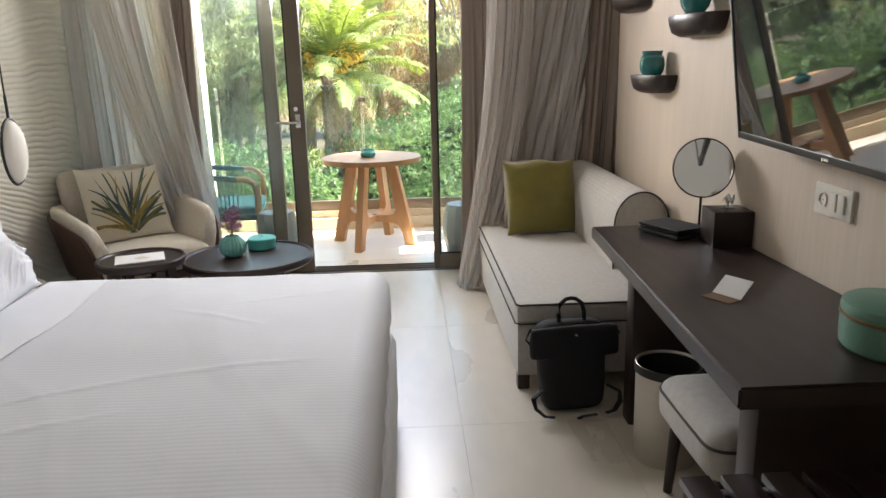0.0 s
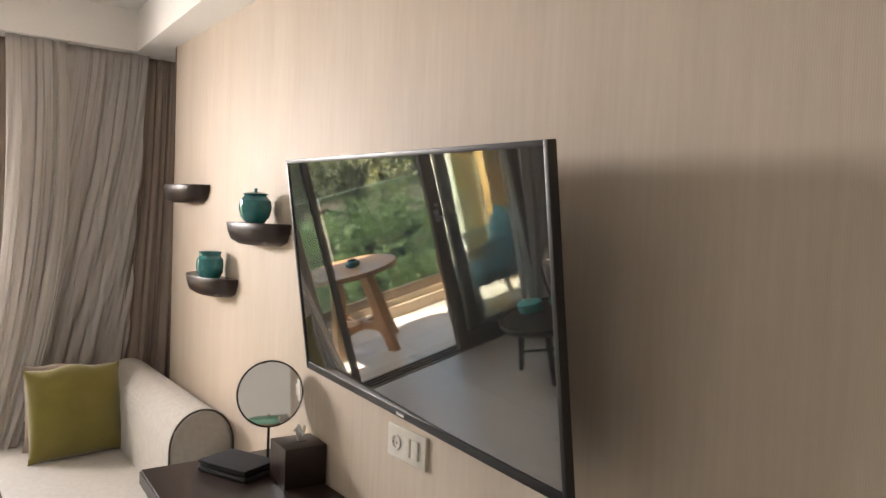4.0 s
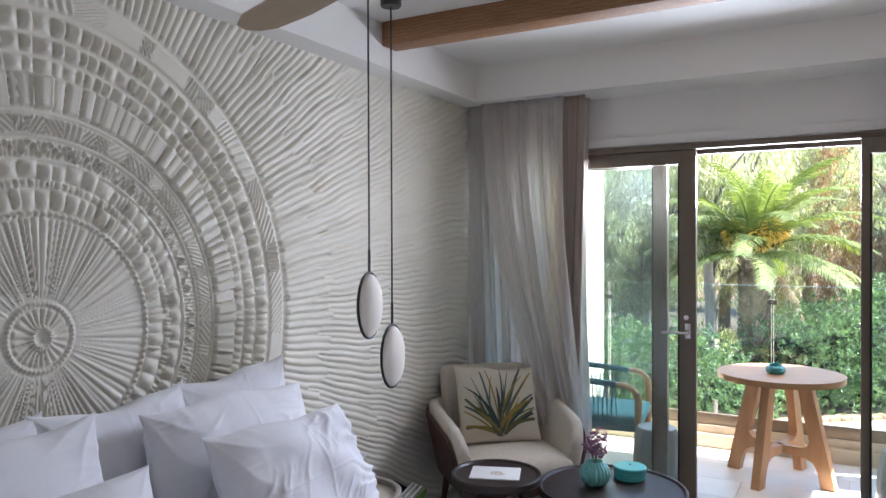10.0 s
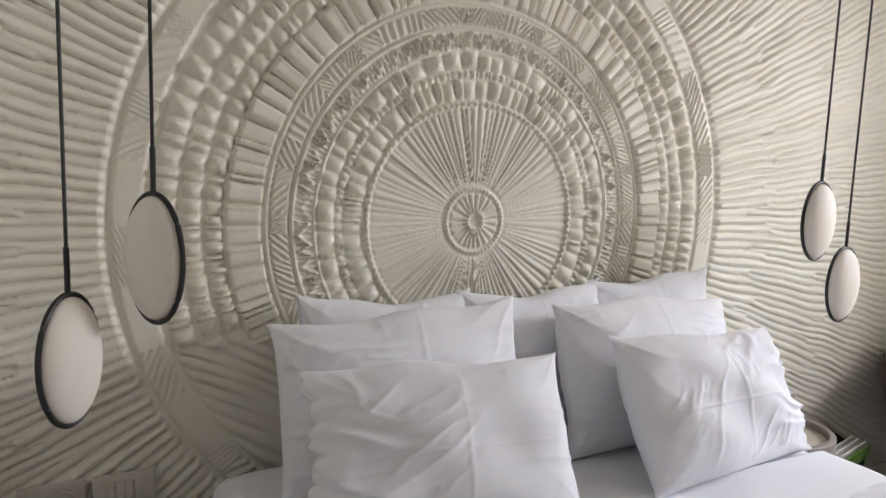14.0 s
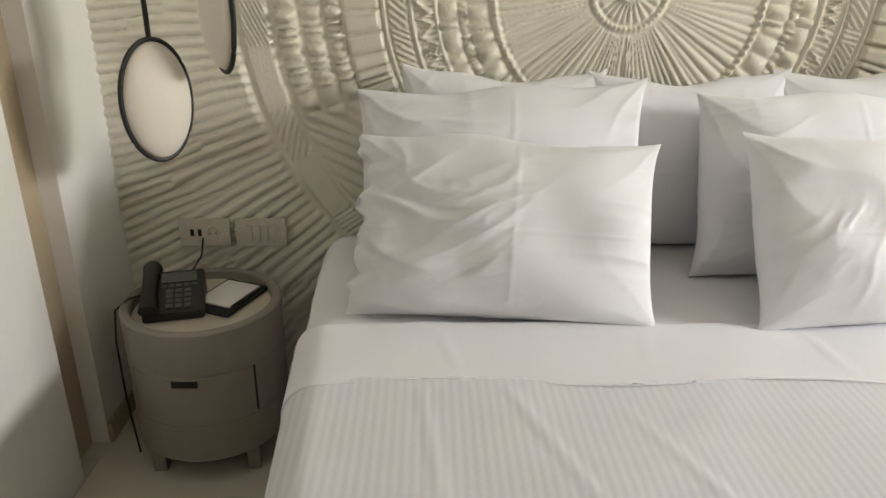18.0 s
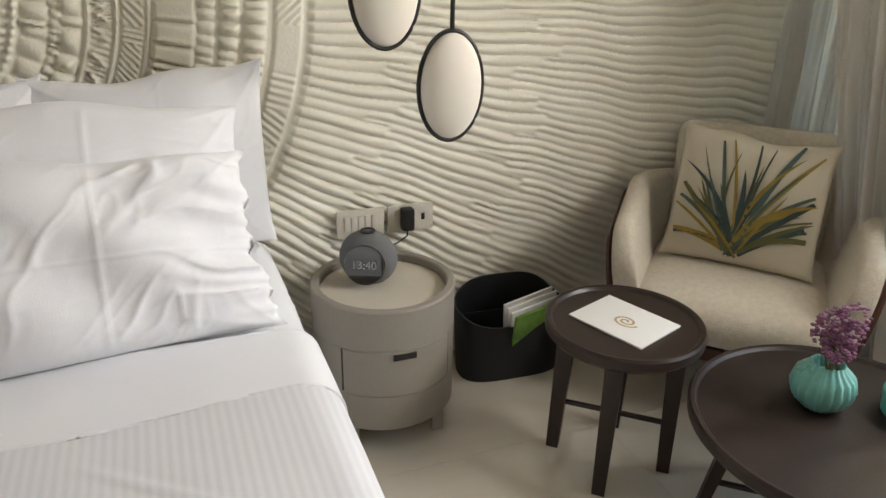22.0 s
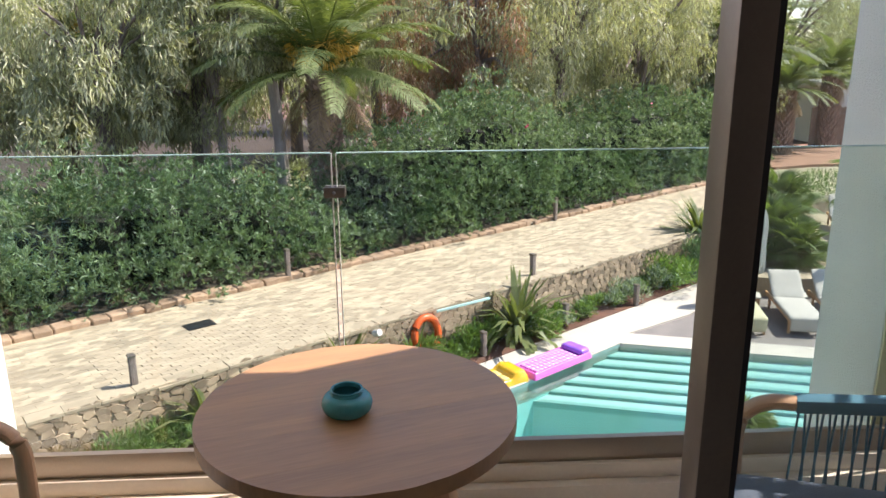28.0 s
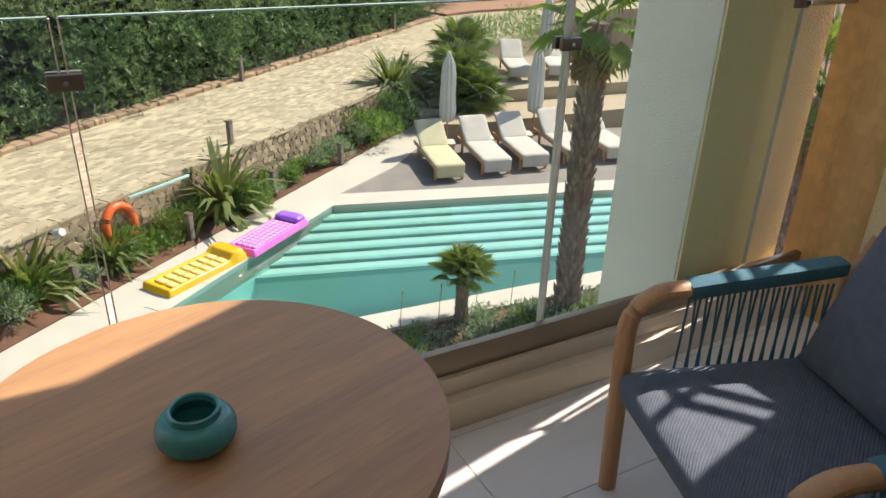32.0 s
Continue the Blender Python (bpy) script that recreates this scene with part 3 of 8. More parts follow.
    def rays(n, seed, sharp):
        """Round-topped ridges between narrow grooves, each with its own height and slow waver."""
        q = (a + 0.0035 * np.sin(r * 7.3 + a * 5 + seed) + 0.0016 * np.sin(r * 19 + a * 23 + seed)) * n / (2 * math.pi)
        lot = np.floor(q)
        f_ = q - lot
        own = np.abs(np.sin(lot * 12.9898 + seed) * 43758.5453) % 1.0
        ridge = (1 - np.abs(2 * f_ - 1) ** sharp) ** 0.8
        return ridge * (0.62 + 0.5 * own) * (1 + 0.16 * np.sin(r * (9 + 9 * own) + 20 * own) + 0.07 * np.sin(r * 41 + 31 * own)), own

    r0_, o0 = rays(232, 0.0, 2.2)
    r1_, o1 = rays(320, 1.7, 2.2)
    r2_, o2 = rays(452, 3.1, 2.2)
    cut1 = np.clip((r - 1.46 - 0.16 * (np.abs(np.sin(np.floor(a * 37) * 7.13)) - 0.5)) / 0.025, 0, 1)
    cut2 = np.clip((r - 1.95 - 0.24 * (np.abs(np.sin(np.floor(a * 43 + 2) * 5.71)) - 0.5)) / 0.025, 0, 1)
    fan_ = r0_ * (1 - cut1) + (r1_ * (1 - cut2) + r2_ * cut2) * cut1
    h += edge * 0.0165 * fan_ * (1 - 0.45 * np.clip((r - 1.5) / 1.0, 0, 1))
    # the low corner beside the bed: broken wavy ridges inside the ring
    low = np.clip((1.0 - z) / 0.03, 0, 1) * np.clip((1.79 - y) / 0.05, 0, 1) * np.clip((1.078 - r) / 0.01, 0, 1)
    wild = 0.013 * np.abs(np.sin((z * 0.93 + y * 0.36) * 74 + 1.5 * np.sin(y * 8) + 1.2 * np.sin(z * 13 + y * 5))) ** 0.8 * (0.7 + 0.4 * np.sin(y * 37 + z * 21))
    return h * (1 - low) + low * wild


ys = np.concatenate([np.linspace(YL, 3.55, 700, endpoint=False), np.linspace(3.55, 5.57, 260)])
zs = np.concatenate([np.linspace(0.0, 0.5, 70, endpoint=False), np.linspace(0.5, ZS + 0.004, 480)])
Y, Z = np.meshgrid(ys, zs)
P = np.stack([XB + 0.004 + 1.2 * carved(Y, Z), Y, Z], -1)
relief = new("carved_relief", grid_mesh("carved_relief", P, M_RELIEF, angle=80))
tagged(relief, "cream plaster relief of concentric rings and long wavy rays", "wall relief", kind="structure")

# ---- balcony doors ----


def leaf_bm(x0, x1, y0, y1, z0, z1, stile, rail_low, rail_top):
    b = boxed(x0, y0, z0, x0 + stile, y1, z1, 0.004)
    box(b, x1 - stile, y0, z0, x1, y1, z1, 0.004)
    box(b, x0 + stile, y0 + 0.002, z0, x1 - stile, y1 - 0.002, z0 + rail_low, 0.003)
    box(b, x0 + stile, y0 + 0.002, z1 - rail_top, x1 - stile, y1 - 0.002, z1, 0.003)
    return b


def sliding_leaf(name, x0, x1, y0, y1, label, handle_x=None, stile=0.098):
    d = thing(name, label, "door", kind="structure")
    part("door_frame", leaf_bm(x0, x1, y0, y1, 0.02, 2.225, stile, 0.11, 0.085), M_BRONZE, d)
    pane = part("pane", boxed(x0 + stile - 0.005, (y0 + y1) / 2 - 0.006, 0.125, x1 - stile + 0.005, (y0 + y1) / 2 + 0.006, 2.145), M_GLASS, d, "clear glass pane")
    pane.visible_shadow = False
    b = boxed(x0 + stile - 0.002, y0 + 0.012, 0.128, x0 + stile + 0.012, y0 + 0.02, 2.142)
    box(b, x1 - stile - 0.012, y0 + 0.012, 0.128, x1 - stile + 0.002, y0 + 0.02, 2.142)
    box(b, x0 + stile, y0 + 0.012, 0.128, x1 - stile, y0 + 0.02, 0.142)
    part("gasket", b, M_BLACK, d, "black rubber gasket")
    if handle_x:
        h = part("handle", boxed(handle_x - 0.018, y0 - 0.014, 1.06, handle_x + 0.018, y0 - 0.001, 1.155, 0.004), M_STEEL, d, "satin steel lever handle")
        b = tube([(handle_x, y0 - 0.012, 1.10), (handle_x, y0 - 0.05, 1.10), (handle_x - 0.02, y0 - 0.058, 1.10), (handle_x - 0.145, y0 - 0.058, 1.098)], 0.0105, 10)
        part("lever", b, M_STEEL, h)
        part("lock_cylinder", lathe([(0, 0), (0.013, 0), (0.015, 0.004), (0.0, 0.005)], 16, pose(handle_x - 0.012, y0 - 0.001, 1.19, 90)), M_STEEL, d, "small round lock cylinder")
    return d


sliding_leaf("door_1", -2.265, -0.880, 5.515, 5.565, "bronze-framed sliding glass door with a lever handle, slid half open", -0.925)
sliding_leaf("door_2", -2.24, -1.075, 5.625, 5.675, "bronze-framed outer glass door slid behind the inner one", None, 0.088)
sliding_leaf("door_3", -0.003, 0.865, 5.460, 5.510, "bronze-framed glass door standing closed beside the opening", None, 0.042)
bm = boxed(OX0, 5.50, 2.228, OX1, 5.70, 2.262, 0.003)
box(bm, OX0 - 0.0, 5.50, -0.01, OX0 + 0.03, 5.70, 2.228)
box(bm, OX1 - 0.03, 5.455, -0.01, OX1, 5.70, 2.228)
box(bm, OX0 + 0.03, 5.575, 2.20, OX1 - 0.03, 5.59, 2.228)
structure("door_surround", bm, M_BRONZE, "bronze metal surround of the balcony doors", "door frame")
bm = boxed(OX0, 5.50, -0.004, OX1, 5.70, 0.006)
for yy in (5.538, 5.592, 5.648):
    box(bm, OX0 + 0.03, yy, 0.006, OX1 - 0.03, yy + 0.006, 0.018)
structure("door_track", bm, M_BRONZE, "bronze sliding track in the floor", "threshold")

# ---- curtains ----


def curtain(name, label, material, top, bottom, folds, amp, phase, drift=0.0, z0=0.015, z1=2.60, sway=0.0, n=460, k=56, slant=0.0, curve=1.35):
    """A hanging cloth from a top line to a bottom line, in deep uneven folds. Lines: (x0, x1, y)."""
    n = min(n, 60 * folds)
    u = np.linspace(0, 1, n)[None, :]
    v = np.linspace(0, 1, k)[:, None]
    ease = v ** curve
    x0 = top[0] + (bottom[0] - top[0]) * ease + sway * np.sin(v * 3.14) * 0.5
    x1 = top[1] + (bottom[1] - top[1]) * ease + sway * np.sin(v * 3.14)
    wv = u - slant * v ** 1.6 + 0.035 * np.sin(u * 9 + 1.6 * v + phase) + 0.020 * np.sin(u * 23 + 2 * v + phase) + 0.012 * np.sin(u * 51 + phase * 2 - v)
    deep = 0.55 + 0.45 * np.sin(u * 13.7 + phase * 3 + 2.2 * v * (1 + slant))
    f = np.sin(wv * 6.283 * folds + phase)
    f = np.sign(f) * np.abs(f) ** 0.75
    f2 = np.sin(wv * 6.283 * folds * 0.43 + 1.7 + phase + 1.4 * v)
    f3 = np.sin(wv * 6.283 * folds * 2.3 + 3.5 * v + phase)
    x = x0 + (x1 - x0) * u + 0.25 * (x1 - x0) / folds * 0.55 * np.cos(wv * 6.283 * folds + phase) * np.clip(v * 3, 0.15, 1) * deep * np.clip(4 * u * (1 - u), 0, 1) ** 0.4
    grow = 0.30 + 0.70 * v ** 0.7
    y = top[2] + (bottom[2] - top[2]) * ease + amp * grow * (0.60 * f * deep + 0.45 * f2) + amp * 0.12 * f3 * (0.3 + v) + drift * v * u
    z = z1 + (z0 - z1) * v + 0.012 * np.sin(u * 31 + phase) * v
    y = np.minimum(y, 5.440 if top[0] > 0 else 5.488)
    P = np.stack([x, y, z], -1)
    c = new(name, grid_mesh(name, P, material, angle=80))
    so = c.modifiers.new("cloth", "SOLIDIFY")
    so.thickness, so.offset = 0.003, 0
    return tagged(c, label, "curtain")


curtain("sheer_curtain", "off-white sheer curtain hanging straight behind the armchair", M_SHEER, (-2.365, -1.90, 5.37), (-2.36, -1.66, 5.37), 7, 0.05, 0.9, z0=0.02)
curtain("sheer_curtain", "off-white sheer curtain swept over the armchair's arm", M_SHEER, (-2.25, -1.655, 5.32), (-1.57, -1.365, 5.12), 8, 0.06, 0.3, sway=-0.03, z0=0.02, curve=1.6, slant=0.1)
curtain("taupe_curtain", "heavy taupe curtain hanging beside the sheer one", M_TAUPE, (-1.70, -1.525, 5.35), (-1.74, -1.59, 5.33), 3, 0.03, 1.1)
curtain("sheer_curtain", "narrow fall of sheer curtain at the door's edge", M_SHEER, (-1.70, -1.53, 5.46), (-1.70, -1.485, 5.45), 4, 0.022, 2.9, sway=-0.03, curve=2.2)
curtain("taupe_curtain", "heavy taupe curtain gathered at the door's edge", M_TAUPE, (0.20, 0.90, 5.385), (0.18, 0.88, 5.33), 8, 0.035, 0.6, sway=0.03)
curtain("sheer_curtain", "off-white sheer curtain hanging behind the daybed's end", M_SHEER, (0.56, 1.10, 5.30), (0.40, 0.98, 5.22), 9, 0.045, 1.9, sway=-0.02, z0=0.40, slant=-0.62, curve=1.5)
curtain("sheer_curtain", "off-white sheer curtain swept in front of the daybed's side", M_SHEER, (0.365, 0.66, 5.27), (0.13, 0.285, 5.00), 5, 0.05, 0.7, sway=0.05, z0=0.02, slant=-0.22, curve=2.3)
curtain("taupe_curtain", "heavy taupe curtain hanging in the recess behind the papered wall's edge", M_TAUPE, (1.06, 1.31, 5.36), (0.93, 1.28, 5.20), 4, 0.045, 2.7, z0=0.43, slant=-0.2)


# ---- balcony: setting ----
bal = structure("balcony_floor", boxed(-2.7, 5.86, -0.25, 2.3, 7.16, -0.007), M_GROUT, "pale grey-beige tiled balcony floor", "floor")
bm = boxed(-2.6, 7.0, -0.02, 2.1, 7.19, 0.108, 0.006)
box(bm, -2.6, 7.04, 0.108, 2.1, 7.19, 0.172, 0.005)
structure("balcony_ledge", bm, M_LEDGE, "stepped limestone ledge under the glass balustrade", "ledge")
bm = boxed(-2.7, 7.060, 0.172, 2.2, 7.089, 0.264, 0.002)
box(bm, -2.7, 7.111, 0.172, 2.2, 7.135, 0.19, 0.002)
structure("glass_channel", bm, mat("sand_bronze_metal", (0.31, 0.24, 0.16), (0.27, 0.21, 0.14), 0.4, 3, 160, 0.03, metal=0.65), "bronze channel holding the balustrade glass", "trim")
bm = bmesh.new()
roof_lo = [bm.verts.new((x, y, 2.75)) for x, y in ((-2.9, 5.86), (2.03, 5.86), (2.03, 7.42), (1.12, 6.995), (-2.9, 7.06))]
roof_hi = [bm.verts.new((v.co.x, v.co.y, 3.0)) for v in roof_lo]
bm.faces.new(roof_lo[::-1])
bm.faces.new(roof_hi)
for i in range(5):
    bm.faces.new((roof_lo[i], roof_lo[(i + 1) % 5], roof_hi[(i + 1) % 5], roof_hi[i]))
bmesh.ops.recalc_face_normals(bm, faces=bm.faces[:])
structure("balcony_roof", bm, M_PLASTER, "white underside of the balcony roof", "roof slab")
structure("wall_balcony_west", boxed(-2.95, 5.86, -4.0, -2.62, 7.1, 2.75), M_STUCCO_O, "sand-coloured rendered side wall of the balcony", "wall")
bm = boxed(2.0, 5.86, -4.0, 2.12, 6.47, 2.98)
box(bm, 2.0, 6.4705, -4.0, 2.12, 6.82, 1.85)
structure("wall_balcony_east", bm, M_STUCCO_O, "sand-coloured rendered side wall of the balcony", "wall")
structure("pillar_east", boxed(1.455, 7.20, -4.0, 2.035, 7.62, 2.75, 0.012), M_STUCCO, "cream rough-rendered pillar outside the balcony", "pillar")
structure("pillar_west", boxed(-2.80, 7.24, -4.0, -2.13, 7.80, 2.75, 0.012), M_STUCCO, "cream rough-rendered pillar outside the balcony", "pillar")
structure("facade_below", boxed(-6.0, 5.9, -4.2, 6.0, 7.15, -0.26), M_STUCCO, "cream rendered wall under the balcony", "wall")
structure("timber_post_east", boxed(2.02, 6.825, 0.0, 2.15, 7.148, 2.75, 0.01), M_HONEY, "honey-coloured timber post at the balcony's end", "post")
structure("pillar_facing_east", boxed(1.459, 7.188, -4.0, 2.031, 7.199, 2.75), M_STUCCO_O, "sand-coloured render on the pillar's inner face", "pillar")
structure("pillar_facing_west", boxed(-2.795, 7.228, -4.0, -2.135, 7.239, 2.75), M_STUCCO_O, "sand-coloured render on the pillar's inner face", "pillar")
structure("timber_post_west", boxed(-2.56, 6.90, 0.0, -2.325, 7.045, 2.75, 0.01), M_HONEY, "honey-coloured timber post at the balcony's end", "post")


M_JOINT = mat("glass_joint", (0.72, 0.68, 0.58), None, 0.3, 3, 40, 0.0)


def glass_panel(x0, x1):
    g = thing("glass_balustrade", "clear frameless glass balustrade panel with a green edge", "balustrade", group="balustrade panels")
    p = part("pane", boxed(x0, 7.092, 0.20, x1, 7.108, 1.308), M_RAILGLASS, g)
    p.visible_shadow = False
    b = boxed(x0, 7.092, 1.3085, x1, 7.108, 1.312)
    part("polished_edge", b, M_EDGE, g, "pale green polished edge")
    for xe in (x0 - 0.0035, x1 + 0.0003):
        part("polished_edge", boxed(xe, 7.0915, 0.20, xe + 0.0032, 7.1085, 1.308), M_JOINT, g, "pale polished edge at the joint")
    return g


for x0, x1 in ((-2.33, -1.885), (-1.865, -0.585), (-0.565, 0.715), (0.735, 1.72)):
    glass_panel(x0, x1)


def glass_clamp(x):
    c = thing("glass_clamp", "bronze clamp joining two panels of balustrade glass", "clamp", group="glass clamps")
    part("plate", boxed(x - 0.035, 7.074, 1.165, x + 0.035, 7.0915, 1.20, 0.003), M_BRONZE, c)
    part("plate", boxed(x - 0.035, 7.1085, 1.165, x + 0.035, 7.126, 1.20, 0.003), M_BRONZE, c)
    part("bolt", lathe([(0, 0), (0.006, 0), (0.006, 0.003), (0, 0.0035)], 12, pose(x, 7.073, 1.1825, 90)), M_STEEL, c)


for x in (-1.875, -0.575, 0.725):
    glass_clamp(x)
c = thing("glass_clamp", "steel arm fixing the balustrade glass to the side", "clamp", group="glass clamps")
part("plate", boxed(1.66, 7.074, 1.245, 1.72, 7.0915, 1.285, 0.003), M_BRONZE, c)
part("arm", boxed(1.70, 7.05, 1.255, 1.95, 7.0735, 1.275, 0.003), M_STEEL, c)

# lattice screen at the balcony's west end
def lattice_screen(x, z, h):
    """A timber frame with broad slanting slats between the end wall and the post."""
    ls = thing("lattice_screen", "honey-coloured timber lattice screen at the balcony's end", "screen", pose(x, 6.472, z), "lattice screens")
    for y0, y1, z0, z1 in ((0, 0.03, 0, h), (0.39, 0.42, 0, h), (0.03, 0.39, 0, 0.03), (0.03, 0.39, h - 0.03, h)):
        part("frame_bar", boxed(0, y0, z0, 0.03, y1, z1, 0.003), M_TEAK, ls)
    part("bar", boxed(0.008, 0.195, 0.03, 0.022, 0.225, h - 0.03), M_TEAK, ls)
    for i in range(int((h - 0.22) / 0.105)):
        q = 0.04 + 0.105 * i
        for ya, yb, sl in ((0.03, 0.195, 0.12), (0.39, 0.225, 0.12)):
            part("slat", prism([(ya, q), (yb, q + sl), (yb, q + sl + 0.045), (ya, q + 0.045)], 0.012, pose(0.021, 0, 0, 0, 0, 90)), M_TEAK, ls)


lattice_screen(-2.605, 0.35, 2.1)
# unseen east screen, added to break up the sun that falls on the chair
lattice_screen(2.03, 1.852, 0.53)



# ---- soft shapes ----


def soft_box(x0, y0, z0, x1, y1, z1, r, nu=36, nv=36, puff=0.0, wrinkle=0.0, seed=0, freq=6.0):
    """A cushion-like block: rounded edges, swollen faces and fine wrinkles."""
    b = bmesh.new()
    bmesh.ops.create_cube(b, size=2.0)
    bmesh.ops.subdivide_edges(b, edges=b.edges[:], cuts=max(nu, nv) // 2, use_grid_fill=True)
    hx, hy, hz = (x1 - x0) / 2, (y1 - y0) / 2, (z1 - z0) / 2
    c = Vector(((x0 + x1) / 2, (y0 + y1) / 2, (z0 + z1) / 2))
    for v in b.verts:
        p = Vector((v.co.x * hx, v.co.y * hy, v.co.z * hz))
        q = Vector((max(-hx + r, min(hx - r, p.x)), max(-hy + r, min(hy - r, p.y)), max(-hz + r, min(hz - r, p.z))))
        d = p - q
        nrm = d.normalized() if d.length > 1e-6 else Vector((0, 0, 0))
        if d.length > 1e-6:
            p = q + nrm * r
        u, w, t = p.x / hx, p.y / hy, p.z / hz
        if puff:
            p.z += puff * (1 - min(1, u * u)) * (1 - min(1, w * w)) * (1 if t > 0.2 else 0)
            f = max(0, 1 - t * t)
            p.x += puff * 0.6 * math.copysign(1, u) * (abs(u) > 0.9) * f * (1 - w * w * 0.8)
            p.y += puff * 0.6 * math.copysign(1, w) * (abs(w) > 0.9) * f * (1 - u * u * 0.8)
        if wrinkle:
            s = noise.noise(Vector((p.x * freq + seed, p.y * freq * 1.7, p.z * freq))) + 0.5 * noise.noise(Vector((p.x * freq * 3, p.y * freq * 2.2 + seed, p.z * freq * 2)))
            k = nrm if d.length > 1e-6 else Vector((0, 0, math.copysign(1, t)))
            p = p + k * wrinkle * s
        v.co = c + p
    bmesh.ops.recalc_face_normals(b, faces=b.faces[:])
    return b


def pillow_bm(w, h, t, seed, wr=0.010, n=116, ears=0.034, side=0.0, slump=0.0):
    """A stuffed pillow standing in the x-z plane: w wide, h high, t thick, creased; side ruffles its open end (+ or - x), slump lets that end's top sink."""
    b = bmesh.new()
    grid = {}
    off = seed * 7.3
    es = 1 if side >= 0 else -1
    ruf = abs(side)
    for s in (1, -1):
        for i in range(n + 1):
            for j in range(n + 1):
                u, v = 2 * i / n - 1, 2 * j / n - 1
                edge = i in (0, n) or j in (0, n)
                if s == -1 and edge:
                    grid[(s, i, j)] = grid[(1, i, j)]
                    continue
                end = max(0, u * es)
                prof = max(0, (1 - abs(u) ** 2.6)) ** 0.56 * max(0, (1 - abs(v) ** 2.6)) ** 0.56
                x = u * w / 2 * (1 - ears * 1.6 * (1 - abs(v) ** 4) * abs(u) ** 6)
                z = v * h / 2 * (1 - ears * (2.4 if v > 0 else 1.0) * (1 - abs(u) ** 4) * abs(v) ** 6)
                z -= 0.03 * h * (math.sin(u * 2.6 + seed) + 0.35 * math.sin(u * 7 + off)) * max(0, v) ** 2
                z -= slump * h * end ** 2 * max(0, 0.5 + 0.5 * v)
                y = s * t / 2 * prof
                lo = noise.noise(Vector((u * 1.9 + off, v * 1.7, s * 3.1)))
                if not edge:
                    f = lo * 2.0
                    # gathers that run in from the seams
                    for edge_d, run, key in ((1 - v, u, 1.0), (1 - abs(u), v, 2.0 + (u > 0))):
                        g = noise.noise(Vector((run * 4.2 + off, key * 3.7, s * 0.8)))
                        f += 1.15 * math.exp(-edge_d / (0.16 + 0.12 * g)) * (1 - abs(math.sin(run * 9 + 4.5 * noise.noise(Vector((run * 2.4 + off, key, edge_d * 0.8)))))) * (0.5 + g)
                    # folds that fan out of the corners
                    for cu, cv, am in ((-1, 1, 1.0), (1, 1, 1.0), (-1, -1, 0.6), (1, -1, 0.6)):
                        du, dv = (u - cu) * w, (v - cv) * h
                        rho, th = math.hypot(du, dv) / w, math.atan2(dv, du)
                        if rho < 1.3:
                            q = th * 5.5 + 1.3 * noise.noise(Vector((rho * 2.2, cu + off, cv)))
                            f += am * 1.0 * math.exp(-rho / 0.42) * min(1, rho * 5) * ((1 - abs(math.sin(q))) ** 1.6 - 0.25)
                    # soft diagonal creases, sharp on one side, in patches
                    ang = 0.75 + 0.5 * math.sin(off)
                    wu, wv = u + 0.16 * noise.noise(Vector((u * 2 + off, v * 2, 4))), v + 0.16 * noise.noise(Vector((u * 2, v * 2 + off, 8)))
                    q, p_ = wu * math.cos(ang) + wv * math.sin(ang), wv * math.cos(ang) - wu * math.sin(ang)
                    patch = max(0, 0.25 + 1.3 * noise.noise(Vector((u * 1.3 + off, v * 1.3, s * 5))))
                    ridge = 1 - abs(noise.noise(Vector((q * 1.1, p_ * 4.2 + off, 2.3 * s))))
                    fine = 1 - abs(noise.noise(Vector((q * 2.6, p_ * 9 + off, 6.1 * s))))
                    f += patch * (1.1 * (ridge ** 7 - 0.25) + 0.42 * (fine ** 8 - 0.2))
                    f += 0.2 * (math.exp(-((u - 0.06 - 0.02 * v) / 0.014) ** 2) + 0.7 * math.exp(-((v + 0.08 + 0.03 * u) / 0.014) ** 2))
                    if ruf and end > 0.2:
                        ph = v * 6.5 - 2.6 * end + 5 * noise.noise(Vector((end * 1.3, v * 1.9, off)))
                        f += 1.9 * ruf * (end - 0.2) ** 1.05 * (1.1 - 1.8 * abs(math.sin(ph)) ** 0.7 + 0.45 * math.sin(ph * 2.7 + 3 * end))
                    y += s * wr * f * (0.35 + 0.65 * prof)
                if ruf:
                    g = noise.noise(Vector((v * 3.1, off, 2.0))) + 0.6 * noise.noise(Vector((v * 8.3, off, 7.0)))
                    x += es * ruf * end ** 5 * (0.035 * g + 0.025 * max(0, -v))
                    if edge:
                        y += ruf * end ** 5 * 0.035 * math.sin(v * 13 + 4 * noise.noise(Vector((v * 2, off, 4.0)))) * (1 - v * v)
                grid[(s, i, j)] = b.verts.new((x, y, z))
    for s in (1, -1):
        for i in range(n):
            for j in range(n):
                q = [grid[(s, i, j)], grid[(s, i + 1, j)], grid[(s, i + 1, j + 1)], grid[(s, i, j + 1)]]
                b.faces.new(q if s == -1 else q[::-1])
    return b


def tilt(pos, yaw, lean):
    """A pose for a cushion: foot at pos, facing yaw degrees about z, leaning back by lean degrees."""
    return pose(*pos, 0, 0, yaw) @ pose(0, 0, 0, -lean, 0, 0)


